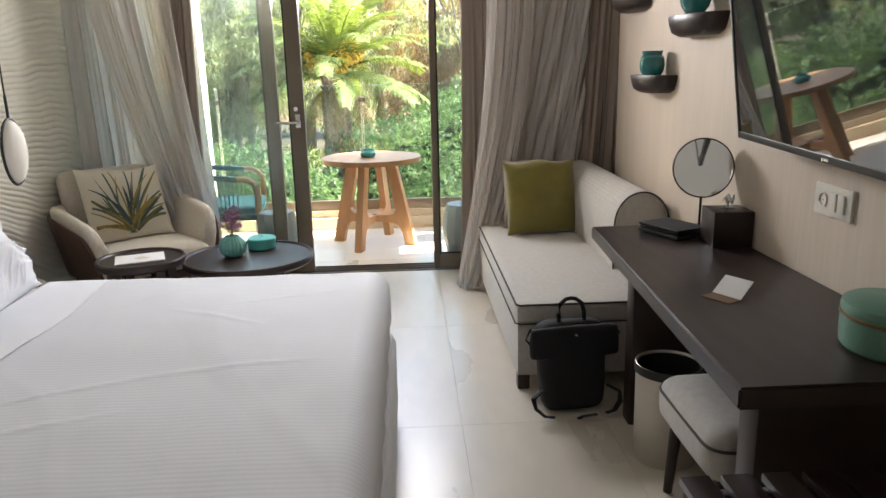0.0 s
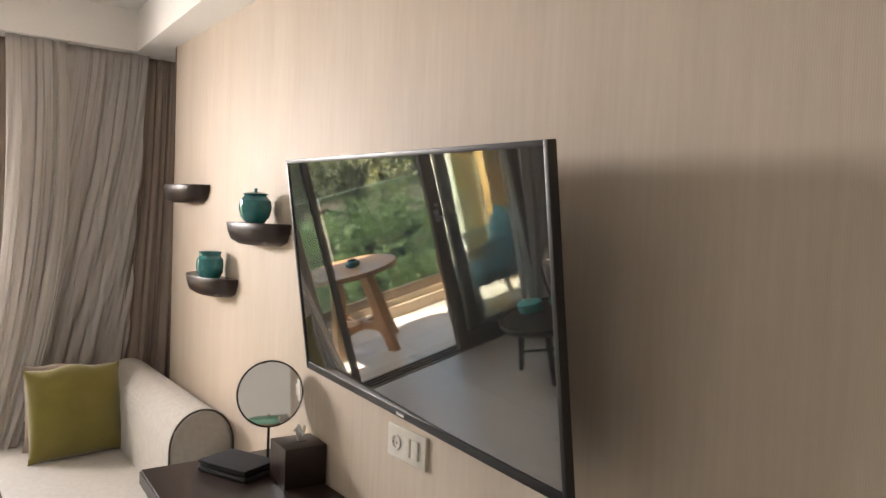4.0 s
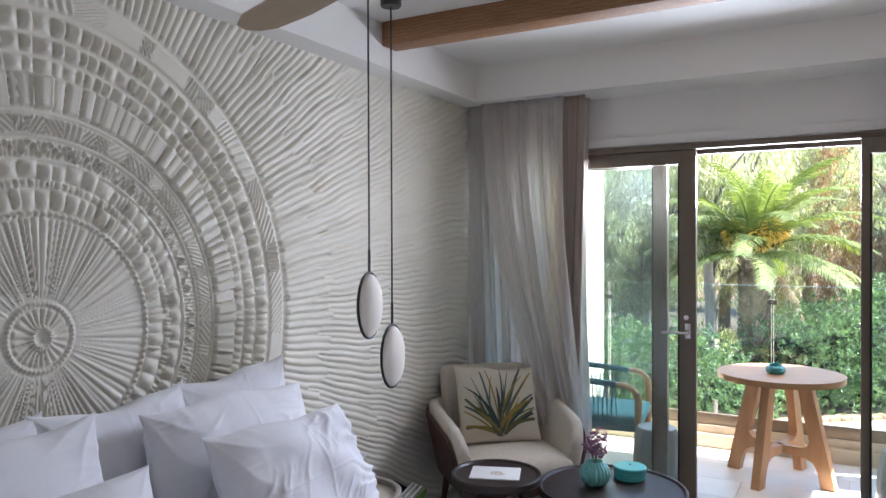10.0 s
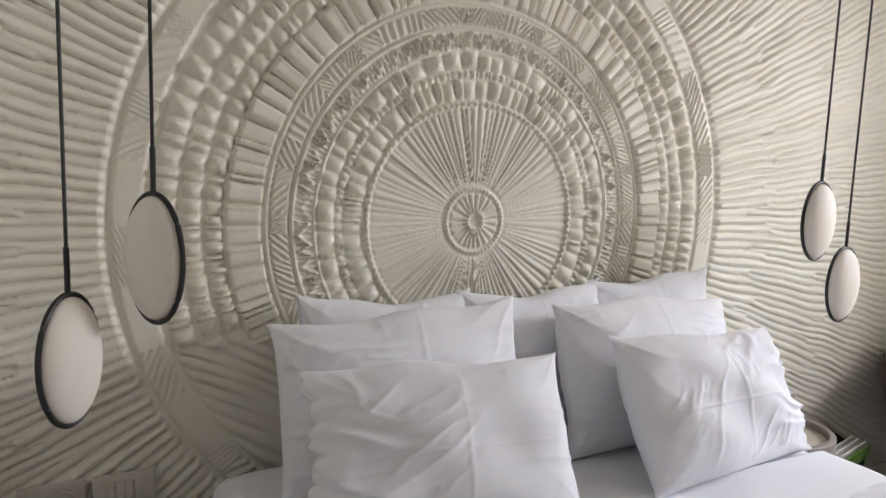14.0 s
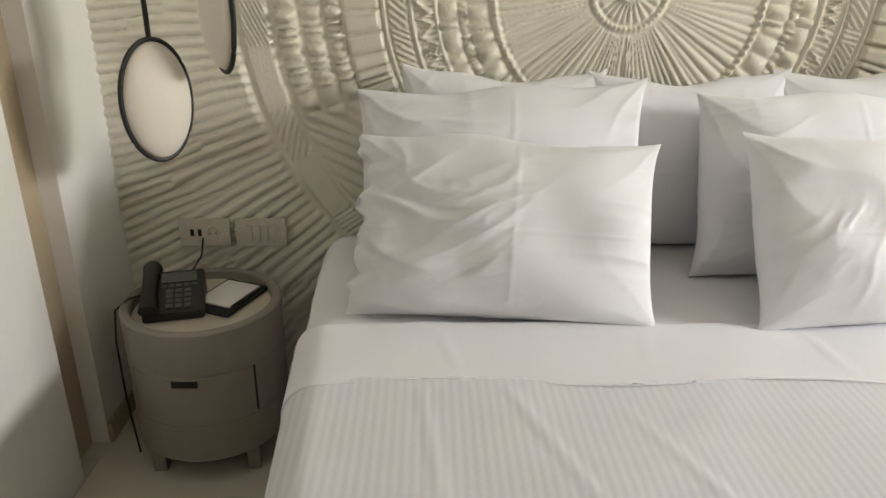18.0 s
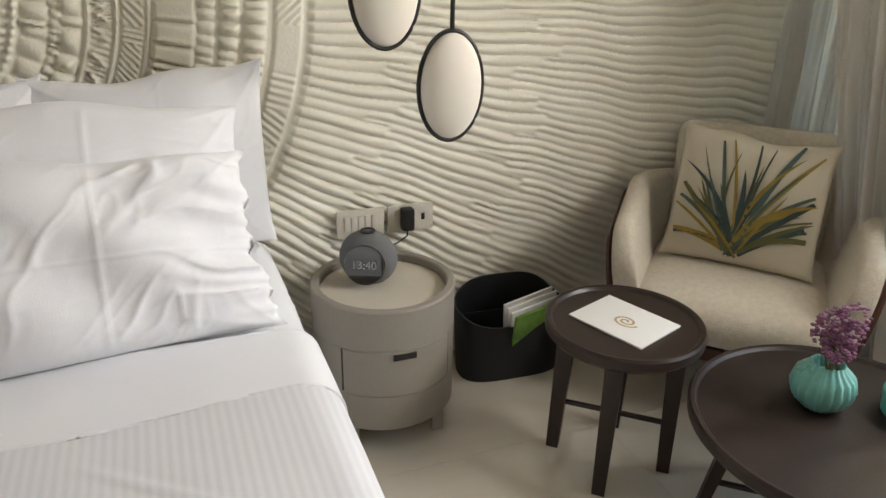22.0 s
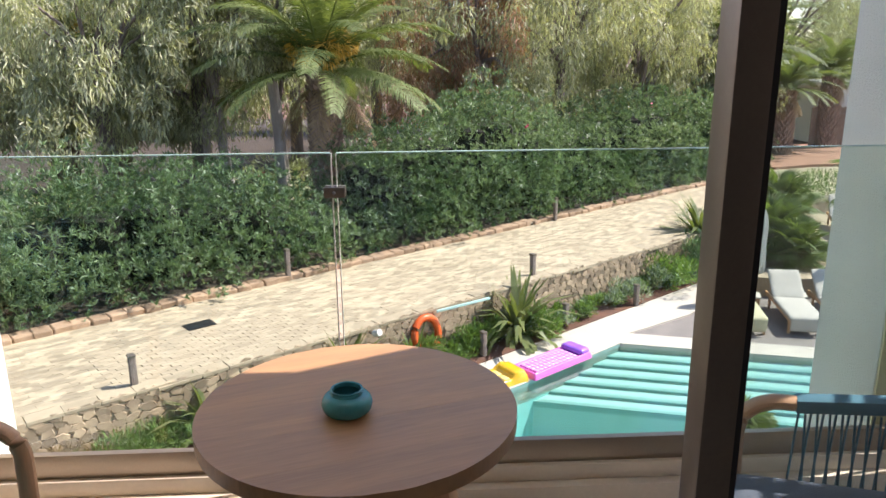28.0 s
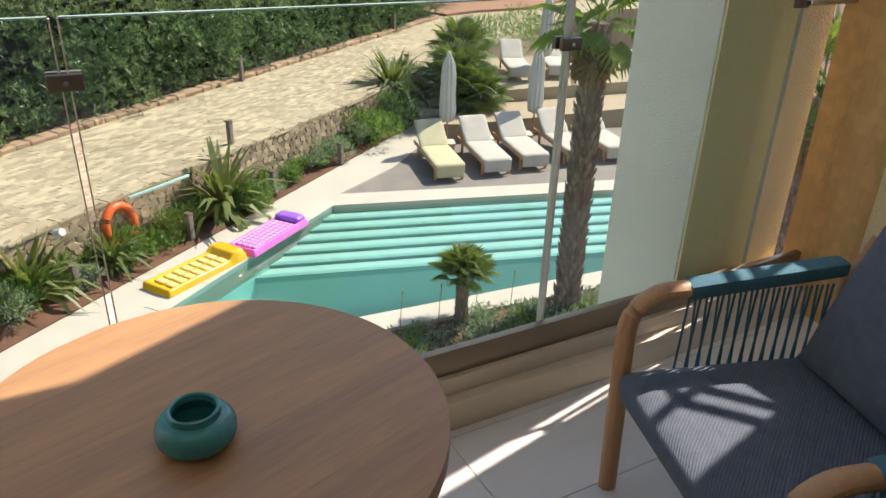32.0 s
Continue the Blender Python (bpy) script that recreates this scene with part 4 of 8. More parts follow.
# ---- floor tiles ----
def tiles(parent, name, material, x0, x1, y0, y1, w, d, joint, top, thick, stagger, bev=0.0008):
    made = {}
    row = 0
    y = y0
    while y < y1 - 0.01:
        x = x0 - (w * stagger * (row % 2))
        ye = min(y + d, y1)
        while x < x1 - 0.01:
            xa, xe = max(x, x0), min(x + w, x1)
            key = (round(xe - xa, 3), round(ye - y, 3))
            if key[0] > 0.02:
                if key not in made:
                    a, c = key[0] / 2 - joint, key[1] / 2 - joint
                    made[key] = mesh_of(name, boxed(-a, -c, -thick, a, c, 0, bev, 1), material)
                o = new(name, made[key])
                o.parent = parent
                o.location = ((xa + xe) / 2, (y + ye) / 2, top)
            x += w
        y += d
        row += 1


# ---- the bed ----
bed = thing("bed", "wide unmade bed in white cotton with a striped sheet", "bed")
def tuck(b):
    """The sheet is drawn in a little towards the foot on the side of the closet."""
    for v in b.verts:
        v.co.y += 0.055 * max(0, min(1.3, v.co.x + 2.05)) * max(0, min(1, (1.80 - v.co.y) / 0.3))
    return b


part("base", tuck(soft_box(-2.33, 1.40, 0.05, -0.245, 3.30, 0.38, 0.05, wrinkle=0.004, seed=3)), M_SHEET, bed, "white fabric-wrapped bed base")
part("mattress", tuck(soft_box(-2.33, 1.385, 0.30, -0.275, 3.315, 0.615, 0.075, 90, 90, puff=0.008, wrinkle=0.006, seed=8, freq=5)), M_SHEET, bed, "mattress under a white fitted sheet")


CREASES = ((-1.15, 1.95, 0.35, 0.30), (-1.20, 1.70, 0.12, 0.22), (-1.10, 2.18, 0.42, 0.25), (-0.85, 2.75, -0.5, 0.22), (-1.18, 2.95, 0.9, 0.20), (-0.70, 2.30, 0.15, 0.30), (-1.52, 1.75, 0.25, 0.10), (-1.50, 2.60, 0.1, 0.12), (-1.53, 2.20, -0.2, 0.10), (-0.62, 2.95, 0.3, 0.25))


def cover_points(x0, x1, y0, y1, top, drop, r, lift, seed, n=150, k=170, wr=0.006):
    """A sheet laid over the bed: flat on top, falling at the two sides and the foot."""
    sx = np.linspace(x0, x1 + drop, n)
    sy = np.linspace(y0 - drop, y1 + drop, k)
    P = np.zeros((k, n, 3))
    for j, yy in enumerate(sy):
        for i, xx in enumerate(sx):
            ex, ey = max(0, xx - (x1 - r)), max(0, (y0 + r) - yy, yy - (y1 - r))
            e = math.hypot(ex, ey)
            bend = min(e, r * 1.5708)
            fall = e - bend
            a = bend / r
            out, down = r * math.sin(a), r * (1 - math.cos(a)) + fall
            dx, dy = (ex / e, ey / e) if e > 0 else (0, 0)
            sgn = -1 if yy < (y0 + y1) / 2 else 1
            bx, by = min(xx, x1 - r), max(y0 + r, min(y1 - r, yy))
            s = noise.noise(Vector((xx * 2.2 + seed, yy * 2.0, 0))) + 0.6 * noise.noise(Vector((xx * 7, yy * 4.5 + seed, 1)))
            crease = 0.5 - abs(noise.noise(Vector((xx * 1.6 + yy * 0.9 + seed, yy * 1.1 - xx * 0.4, 5))))
            s += 0.5 * max(0, crease - 0.36) * 6
            # sharp creases left by folding
            for cx, cy, ca, half in CREASES:
                along = (xx - cx) * math.cos(ca) + (yy - cy) * math.sin(ca)
                off_ = -(xx - cx) * math.sin(ca) + (yy - cy) * math.cos(ca)
                if abs(along) < half:
                    s += 0.55 * math.exp(-(off_ / 0.008) ** 2) * (1 - (along / half) ** 2)
            fold = fall * 0.02 * math.sin((xx * dy + yy * dx) * 26 + 2 * s)
            yy_ = by + sgn * dy * (out + fold)
            yy_ += 0.055 * max(0, min(1.3, bx + 2.05)) * max(0, min(1, (1.80 - yy_) / 0.3))
            P[j, i] = (bx + dx * (out + fold), yy_, top - down + lift + wr * s * (1 if e == 0 else 0.6))
    return P


so = None
for nm, lab, m, args in (("top_sheet", "white sheet with woven satin stripes", M_STRIPE, (-1.40, -0.262, 1.372, 3.328, 0.632, 0.16, 0.085, 0.004, 2.0)),
                         ("fold_band", "plain turned-down edge of the sheet", M_SHEET, (-1.62, -1.385, 1.366, 3.334, 0.64, 0.15, 0.085, 0.004, 9.0))):
    if nm == "fold_band":
        P = cover_points(-1.64, -1.385 + 0.20, 1.368, 3.332, 0.632, 0.15, 0.085, 0.006, 9.0, n=60)
        P = P[:, :42]
        P[:, :, 0] = np.minimum(P[:, :, 0], -1.385 + 0.012 * np.sin(np.linspace(0, 20, P.shape[0]))[:, None])
    else:
        P = cover_points(*args)
    o = new(nm, grid_mesh(nm, P, m, angle=80))
    o.parent = bed
    tagged(o, lab)
    so = o.modifiers.new("cloth", "SOLIDIFY")
    so.thickness, so.offset = 0.005, -1


def bed_pillow(label, w, h, t, seed, foot, yaw, lean, wr=0.010, side=0.0, slump=0.0):
    b = pillow_bm(w, h, t, seed, wr * 1.3, side=side, slump=slump)
    bmesh.ops.transform(b, matrix=Matrix.Translation((0, 0, h / 2)), verts=b.verts[:])
    return solo("pillow", b, M_SHEET, label, "pillow", tilt(foot, yaw, lean), "bed pillows", angle=75)


bed_pillow("firm white pillow against the carved wall", 0.60, 0.52, 0.15, 1, (-2.21, 1.93, 0.625), 90, 5, 0.006)
bed_pillow("firm white pillow against the carved wall, between the others", 0.60, 0.53, 0.17, 2, (-2.19, 2.47, 0.612), 90, 6, 0.006)
bed_pillow("firm white pillow against the carved wall", 0.62, 0.53, 0.16, 3, (-2.20, 3.02, 0.63), 91, 5, 0.006)
bed_pillow("rumpled white pillow leaning on the one behind", 0.80, 0.52, 0.20, 4, (-1.97, 1.908, 0.62), 89, 16, 0.0115, slump=-0.04)
bed_pillow("rumpled white pillow leaning on the one behind", 0.80, 0.51, 0.20, 5, (-1.95, 2.835, 0.62), 91, 15, 0.0115, slump=0.05)
bed_pillow("creased white pillow in front of the stack", 0.74, 0.46, 0.21, 6, (-1.66, 1.885, 0.63), 84, 27, 0.0085, side=-0.75, slump=0.04)
bed_pillow("heavily crumpled white pillow in front of the stack", 0.75, 0.47, 0.22, 7, (-1.64, 2.86, 0.63), 95, 27, 0.0105, side=1.0, slump=0.07)

# ---- bedside drums ----


def nightstand(at, label, slot_side):
    ns = thing("nightstand", label, "nightstand", at, "bedside drums")
    R = 0.222
    part("body", lathe([(R - 0.012, 0.085), (R, 0.097), (R, 0.226), (R - 0.002, 0.229), (R, 0.232), (R, 0.40), (R - 0.002, 0.403), (R, 0.406), (R + 0.001, 0.545), (R - 0.004, 0.55), (R - 0.022, 0.55), (R - 0.026, 0.545), (R - 0.026, 0.515), (0, 0.515)], 72), M_GREYWOOD, ns)
    part("tray", lathe([(0, 0.5155), (R - 0.028, 0.5155), (R - 0.028, 0.519), (0, 0.519)], 48), M_TRAY, ns, "cream leather tray top")
    # drawer front, slightly proud, with its cut-out grip
    b = bmesh.new()
    for z0, z1 in ((0.236, 0.399),):
        rows = []
        for i in range(19):
            a = radians(-46 + 92 * i / 18)
            rows.append([b.verts.new((rr * math.cos(a), rr * math.sin(a), z)) for rr, z in ((R - 0.01, z0), (R + 0.003, z0), (R + 0.003, z1), (R - 0.01, z1))])
        for p, q in zip(rows, rows[1:]):
            for k in range(4):
                b.faces.new((p[k], q[k], q[(k + 1) % 4], p[(k + 1) % 4]))
        b.faces.new(rows[0][::-1])
        b.faces.new(rows[-1])
    bmesh.ops.recalc_face_normals(b, faces=b.faces[:])
    d = part("drawer", b, M_GREYWOOD, ns)
    for k in (-47.2, 47.2):
        part("seam", boxed(-0.008, -0.0035, 0.236, 0.0012, 0.0035, 0.399), M_BLACK, d, "dark gap beside the drawer").matrix_local = Matrix.Rotation(radians(k), 4, "Z") @ Matrix.Translation((R, 0, 0))
    a = radians(slot_side)
    part("grip", boxed(-0.004, -0.035, 0.372, 0.004, 0.035, 0.394), M_BLACK, d, "dark cut-out grip").matrix_local = Matrix.Rotation(a, 4, "Z") @ Matrix.Translation((R + 0.001, 0, 0))
    for k in (45, 135, 225, 315):
        c, s = math.cos(radians(k)) * (R - 0.03), math.sin(radians(k)) * (R - 0.03)
        part("foot", boxed(c - 0.018, s - 0.018, 0.0, c + 0.018, s + 0.018, 0.09, 0.003), M_GREYWOOD, ns)
    return ns


SQUAT = Matrix.Diagonal((1.025, 1.025, 0.909, 1))
nightstand(pose(-2.10, 3.632, 0, 0, 0, -3) @ SQUAT, "round taupe drum nightstand with one drawer, holding a speaker clock", 2)
nightstand(pose(-2.052, 1.043, 0, 0, 0, 2) @ SQUAT, "round taupe drum nightstand with one drawer, holding a telephone", -2)

# telephone with its pad
ph = thing("telephone", "black desk telephone with a keypad on the nightstand", "telephone", pose(-2.05, 0.965, 0.473, 0, 0, 14) @ Matrix.Scale(1.06, 4))
b = prism([(-0.09, 0), (0.09, 0), (0.09, 0.022), (-0.075, 0.075), (-0.09, 0.07)], 0.16, pose(0, -0.08, 0), 0.004)
part("body", b, M_BLACK, ph)
slope = pose(0.0, 0, 0.0505, 0, 17.8, 0)
keys = mat("grey_keys", (0.12, 0.12, 0.12), None, 0.5, 5, 90)
for i in range(4):
    for j in range(3):
        part("key", boxed(0.0 + i * 0.02, -0.02 + j * 0.024, 0, 0.014 + i * 0.02, -0.003 + j * 0.024, 0.005, 0.001), keys, ph).matrix_local = slope
part("display", boxed(-0.07, -0.035, 0.0, -0.03, 0.06, 0.003), M_SCREEN, ph, "small dark display").matrix_local = slope
for i in range(5):
    part("key", boxed(-0.022, -0.035 + i * 0.02, 0, -0.012, -0.02 + i * 0.02, 0.004, 0.001), keys, ph).matrix_local = slope
hs = part("handset", tube([(-0.09, -0.06, 0.078), (-0.055, -0.06, 0.092), (0.045, -0.06, 0.062), (0.092, -0.06, 0.036)], 0.024, 14, [1.15, 0.85, 0.85, 1.15]), M_BLACK, ph)
solo("black_cable", tube([(-2.375, 0.965, 0.590), (-2.355, 0.965, 0.56), (-2.325, 0.965, 0.52), (-2.262, 0.96, 0.508), (-2.20, 0.95, 0.49), (-2.12, 0.90, 0.49), (-2.04, 0.835, 0.505), (-1.99, 0.81, 0.49), (-1.975, 0.805, 0.40), (-1.985, 0.80, 0.20), (-1.97, 0.82, 0.01)], 0.003, 8), M_BLACK, "thin black telephone cord from the wall socket", "cable")
b = boxed(-0.075, -0.105, 0, 0.075, 0.105, 0.012, 0.003)
pad = thing("note_folder", "open black folder with a white notepad on the nightstand", "notepad", pose(-2.10, 1.105, 0.473, 0, 0, 68))
part("folder", b, M_FABRIC_BLK, pad)
M_SHEETPAPER = mat("white_paper", (0.80, 0.79, 0.77), (0.77, 0.76, 0.74), 0.7, 4, 120, 0.02)
part("notepad", boxed(-0.06, -0.07, 0.012, 0.055, 0.085, 0.018, 0.001), M_SHEETPAPER, pad, "white paper notepad")
part("pencil", tube([(0.06, -0.06, 0.016), (0.066, 0.08, 0.016)], 0.0035, 8), M_BLACK, pad)

# speaker clock
ck = thing("speaker_clock", "round grey fabric speaker clock showing the time 13:40", "clock", pose(-2.15, 3.60, 0.473, 0, 0, -28) @ Matrix.Scale(1.08, 4))
M_GREYFAB = mat("grey_speaker_fabric", (0.17, 0.175, 0.18), (0.13, 0.135, 0.14), 0.85, 6, 260, 0.5, 0.002)
b = bmesh.new()
bmesh.ops.create_uvsphere(b, u_segments=40, v_segments=24, radius=0.086)
for v in b.verts:
    v.co.x *= 0.62
    v.co.z = max(v.co.z, -0.078)
bmesh.ops.transform(b, matrix=Matrix.Translation((0, 0, 0.078)), verts=b.verts[:])
part("body", b, M_GREYFAB, ck)
part("face", lathe([(0, 0), (0.06, 0), (0.058, 0.004), (0, 0.006)], 40, pose(0.0525, 0, 0.075, 0, 80, 0)), M_SCREEN, ck, "dark glossy clock face")
M_DIGIT = mat("white_digits", (0.30, 0.33, 0.35), None, 0.5, 3, 60, 0)
n_ = M_DIGIT.node_tree.nodes["Principled BSDF"]
n_.inputs["Emission Color"].default_value, n_.inputs["Emission Strength"].default_value = (0.8, 0.9, 1, 1), 0.008


def words(name, text, size, material, parent, m, label="", extrude=0.0003, align="CENTER"):
    cu = bpy.data.curves.new(name, "FONT")
    cu.body, cu.size, cu.align_x, cu.align_y, cu.extrude = text, size, align, "CENTER", extrude
    tmp = bpy.data.objects.new(name, cu)
    scene.collection.objects.link(tmp)
    dg = bpy.context.evaluated_depsgraph_get()
    me = bpy.data.meshes.new_from_object(tmp.evaluated_get(dg))
    bpy.data.objects.remove(tmp)
    me.materials.clear()
    me.materials.append(material)
    ob = new(name, me)
    ob.parent = parent
    ob.matrix_local = m
    return tagged(ob, label)


words("digits", "13:40", 0.034, M_DIGIT, ck, pose(0.0615, 0, 0.078, 90, 0, 90) @ pose(0, 0, 0, -10), "pale digits of the time")
part("ring", lathe([(0.012, 0), (0.022, 0.0), (0.022, 0.004), (0.012, 0.005)], 24, pose(0, 0, 0.160)), M_BLACK, ck, "ring of buttons on top")
solo("clock_cable", tube([(-2.345, 3.80, 0.555), (-2.34, 3.795, 0.53), (-2.33, 3.76, 0.515), (-2.30, 3.70, 0.508), (-2.26, 3.65, 0.506), (-2.20, 3.62, 0.482)], 0.003, 8), M_BLACK, "black cable of the speaker clock", "cable")

# wall sockets


def plate(name, label, at, w, h, modules, group="wall plates"):
    p = thing(name, label, "socket", at, group)
    part("plate", boxed(-w / 2, -0.011, -h / 2, w / 2, 0, h / 2, 0.004), M_PVC, p)
    for kind, x, mw in modules:
        if kind == "switch":
            part("rocker", boxed(x - mw / 2 + 0.001, -0.017, -h * 0.28, x + mw / 2 - 0.001, -0.009, h * 0.28, 0.002), M_PVC, p)
        elif kind == "socket":
            s = part("socket_ring", lathe([(0.0, 0.004), (0.017, 0.004), (0.0185, -0.001), (0.0215, -0.002), (0.0225, 0.0), (0.0225, 0.004)], 28, pose(x, -0.0135, 0, -90)), M_PVC, p)
            for dx in (-0.0095, 0.0095):
                part("pin_hole", lathe([(0, 0), (0.0026, 0), (0.0026, 0.001), (0, 0.001)], 10, pose(x + dx, -0.0172, 0, 90)), M_BLACK, s)
        else:
            part("usb_port", boxed(x - 0.006, -0.0125, -0.012, x + 0.006, -0.010, 0.012), M_BLACK, p)
    return p


WX = XB + 0.03
plate("socket_plate", "ivory plastic plate with a mains socket beside the bed", pose(WX, 1.062 - 0.09, 0.588, 0, 0, 90), 0.168, 0.098, [("socket", 0.03, 0.05), ("usb", -0.04, 0.02), ("usb", -0.015, 0.02)])
plate("switch_plate", "ivory plastic plate with four light switches beside the bed", pose(WX, 1.062 + 0.095, 0.588, 0, 0, 90), 0.168, 0.098, [("switch", -0.038 + 0.0255 * i, 0.024) for i in range(4)])
plate("switch_plate", "ivory plastic plate with five light switches over the nightstand", pose(WX, 3.635, 0.59, 0, 0, 90), 0.168, 0.098, [("switch", -0.048 + 0.024 * i, 0.0225) for i in range(5)])
plate("socket_plate", "ivory plastic plate with a mains socket over the nightstand", pose(WX, 3.815, 0.59, 0, 0, 90), 0.168, 0.098, [("socket", -0.02, 0.05), ("usb", 0.045, 0.02)])
solo("power_plug", soft_box(-0.022, -0.055, -0.035, 0.022, -0.012, 0.045, 0.008, 8, 8), M_BLACK, "black plug-in power adapter in the wall socket", "plug", pose(WX, 3.795, 0.59, 0, 0, 90))
plate("socket_plate", "ivory plastic plate with a socket and a switch under the television", pose(XT, 2.50, 1.02, 0, 0, -90), 0.20, 0.098, [("socket", -0.048, 0.05), ("switch", 0.012, 0.03), ("switch", 0.052, 0.034)])

# ---- pendant lamps ----


def pendant(x, y, ztop, yaw, label):
    """ztop: top of the oval shade."""
    p = thing("pendant_lamp", label, "lamp", pose(x, y, ztop, 0, 0, yaw), "pendant lamps by the bed")
    up = ZC - ztop
    part("cable", tube([(0, 0, 0.10), (0, 0, up - 0.03)], 0.0042, 8), M_BLACK, p, "thin black cable")
    part("stem", tube([(0, 0, 0.0), (0, 0, 0.105)], 0.0065, 10), M_BLACK, p)
    part("canopy", lathe([(0, -0.04), (0.046, -0.04), (0.05, -0.036), (0.05, 0.0), (0, 0.0)], 32, pose(0, 0, up)), M_BLACK, p, "round black ceiling canopy")
    b = bmesh.new()
    bmesh.ops.create_uvsphere(b, u_segments=40, v_segments=28, radius=1)
    for v in b.verts:
        v.co = Vector((v.co.x * 0.046 if v.co.x > 0 else v.co.x * 0.022, v.co.y * 0.0905, v.co.z * 0.145 - 0.15))
    part("shade", b, M_OPAL, p, "oval white opal glass shade")
    pts = [(0, 0.0945 * math.cos(a), 0.150 * math.sin(a) - 0.15) for a in np.linspace(0.5 * math.pi, 2.5 * math.pi, 64)]
    part("ring", tube(pts, 0.0065, 10), M_BLACK, p, "black metal ring round the shade")
    return p


pendant(-1.988, 3.614, 1.523, 2, "oval opal glass pendant lamp in a black ring")
pendant(-1.985, 3.80, 1.265, 0, "oval opal glass pendant lamp in a black ring, hanging low")
pendant(-1.945, 1.21, 1.474, -57, "oval opal glass pendant lamp in a black ring")
pendant(-1.95, 1.03, 1.25, 50, "oval opal glass pendant lamp in a black ring, hanging low")

# ---- ceiling fan ----
fan = thing("ceiling_fan", "white ceiling fan with pale wooden blades, at rest", "fan", pose(-1.32, 2.72, 0))
part("canopy", lathe([(0, ZC), (0.07, ZC), (0.07, ZC - 0.05), (0.02, ZC - 0.06), (0, ZC - 0.06)], 32), M_PLASTER, fan)
part("rod", tube([(0, 0, ZC - 0.05), (0, 0, 2.58)], 0.013, 12), M_PLASTER, fan)
part("motor", lathe([(0, 2.60), (0.06, 2.60), (0.11, 2.575), (0.13, 2.53), (0.11, 2.49), (0.05, 2.47), (0, 2.468)], 40), mat("white_lacquer", (0.78, 0.77, 0.75), None, 0.3, 3, 90, 0.02), fan)
M_BLADE = mat("ash_blade", (0.46, 0.36, 0.26), (0.38, 0.29, 0.2), 0.45, 3, 40, 0.08, stretch=(0.4, 5, 1))
for k in range(3):
    out = [(0.10, -0.035), (0.25, -0.07), (0.55, -0.085), (0.78, -0.075), (0.88, -0.045), (0.92, 0.0), (0.90, 0.04), (0.80, 0.07), (0.55, 0.075), (0.25, 0.055), (0.10, 0.035)]
    b = prism(out, 0.010, pose(0, 0, 2.525, -90))
    bl = part("blade", b, M_BLADE, fan)
    bl.matrix_local = Matrix.Rotation(radians(160 + 120 * k), 4, "Z") @ pose(0, 0, 2.525) @ pose(0, 0, 0, 9) @ pose(0, 0, -2.525)


# ---- desk ----
desk = thing("writing_desk", "long dark-stained wooden desk against the papered wall", "desk")
bm = bmesh.new()
corners = [(0.545, 1.79), (XT - 0.003, 1.79), (XT - 0.003, 3.46), (0.635, 3.46)]
lo = [bm.verts.new((x, y, 0.695)) for x, y in corners]
hi = [bm.verts.new((x, y, 0.75)) for x, y in corners]
bm.faces.new(lo[::-1])
bm.faces.new(hi)
for i in range(4):
    bm.faces.new((lo[i], lo[(i + 1) % 4], hi[(i + 1) % 4], hi[i]))
bmesh.ops.recalc_face_normals(bm, faces=bm.faces[:])
bmesh.ops.bevel(bm, geom=bm.edges[:], offset=0.006, segments=2, affect="EDGES")
part("desktop", bm, M_WENGE, desk, "smooth dark desktop with a paler worn front edge")
part("side_panel", boxed(0.665, 1.93, 0.0, XT - 0.004, 2.03, 0.695, 0.012), M_WENGE, desk)
part("side_panel", boxed(0.70, 3.03, 0.0, XT - 0.004, 3.12, 0.695, 0.012), M_WENGE, desk)
part("modesty_rail", boxed(XT - 0.05, 2.03, 0.58, XT - 0.006, 3.03, 0.694, 0.004), M_WENGE, desk)

# green lidded box
gb = thing("lidded_box", "oval green leather box with a brown rim on the desk", "box", pose(0.998, 1.975, 0.751, 0, 0, -100) @ Matrix.Diagonal((0.71, 0.71, 0.82, 1)))
part("body", lathe([(0, 0), (0.165, 0), (0.178, 0.012), (0.182, 0.06), (0.180, 0.10), (0.17, 0.104), (0, 0.104)], 48, sy=0.82), M_SAGE, gb)
part("lid", lathe([(0.181, 0.112), (0.184, 0.125), (0.178, 0.142), (0.160, 0.150), (0, 0.153)], 48, sy=0.82), M_SAGE, gb)
part("rim", lathe([(0.180, 0.103), (0.187, 0.104), (0.187, 0.112), (0.181, 0.113)], 48, sy=0.82), M_TAN, gb, "brown leather rim")
part("tab", boxed(-0.02, -0.006, 0.152, 0.02, 0.006, 0.164, 0.003), M_TAN, gb, "small brown pull tab")
# mirror with its stand
mr = thing("vanity_mirror", "round tilting vanity mirror on a thin black stand", "mirror", pose(1.03, 3.235, 0.75, 0, 0, -12))
face = pose(0, 0, 0.28, 90 - 6, 0, 0)
part("glass", lathe([(0, 0.0052), (0.117, 0.0052), (0.117, 0.003), (0, 0.003)], 56, face), M_MIRROR, mr, "mirror glass")
part("rim", lathe([(0.116, 0.0), (0.121, -0.002), (0.122, 0.004), (0.119, 0.008), (0.116, 0.006)], 56, face), M_BLACK, mr, "thin dark rim")
part("back", lathe([(0, -0.003), (0.117, -0.003), (0.117, 0.0025), (0, 0.0025)], 40, face), M_STEEL, mr)
part("rod", tube([(0, 0.012, 0.01), (0, 0.012, 0.165)], 0.005, 10), M_BLACK, mr)
part("foot", lathe([(0, 0.001), (0.075, 0.001), (0.075, 0.008), (0.01, 0.013), (0, 0.013)], 40), M_BLACK, mr)
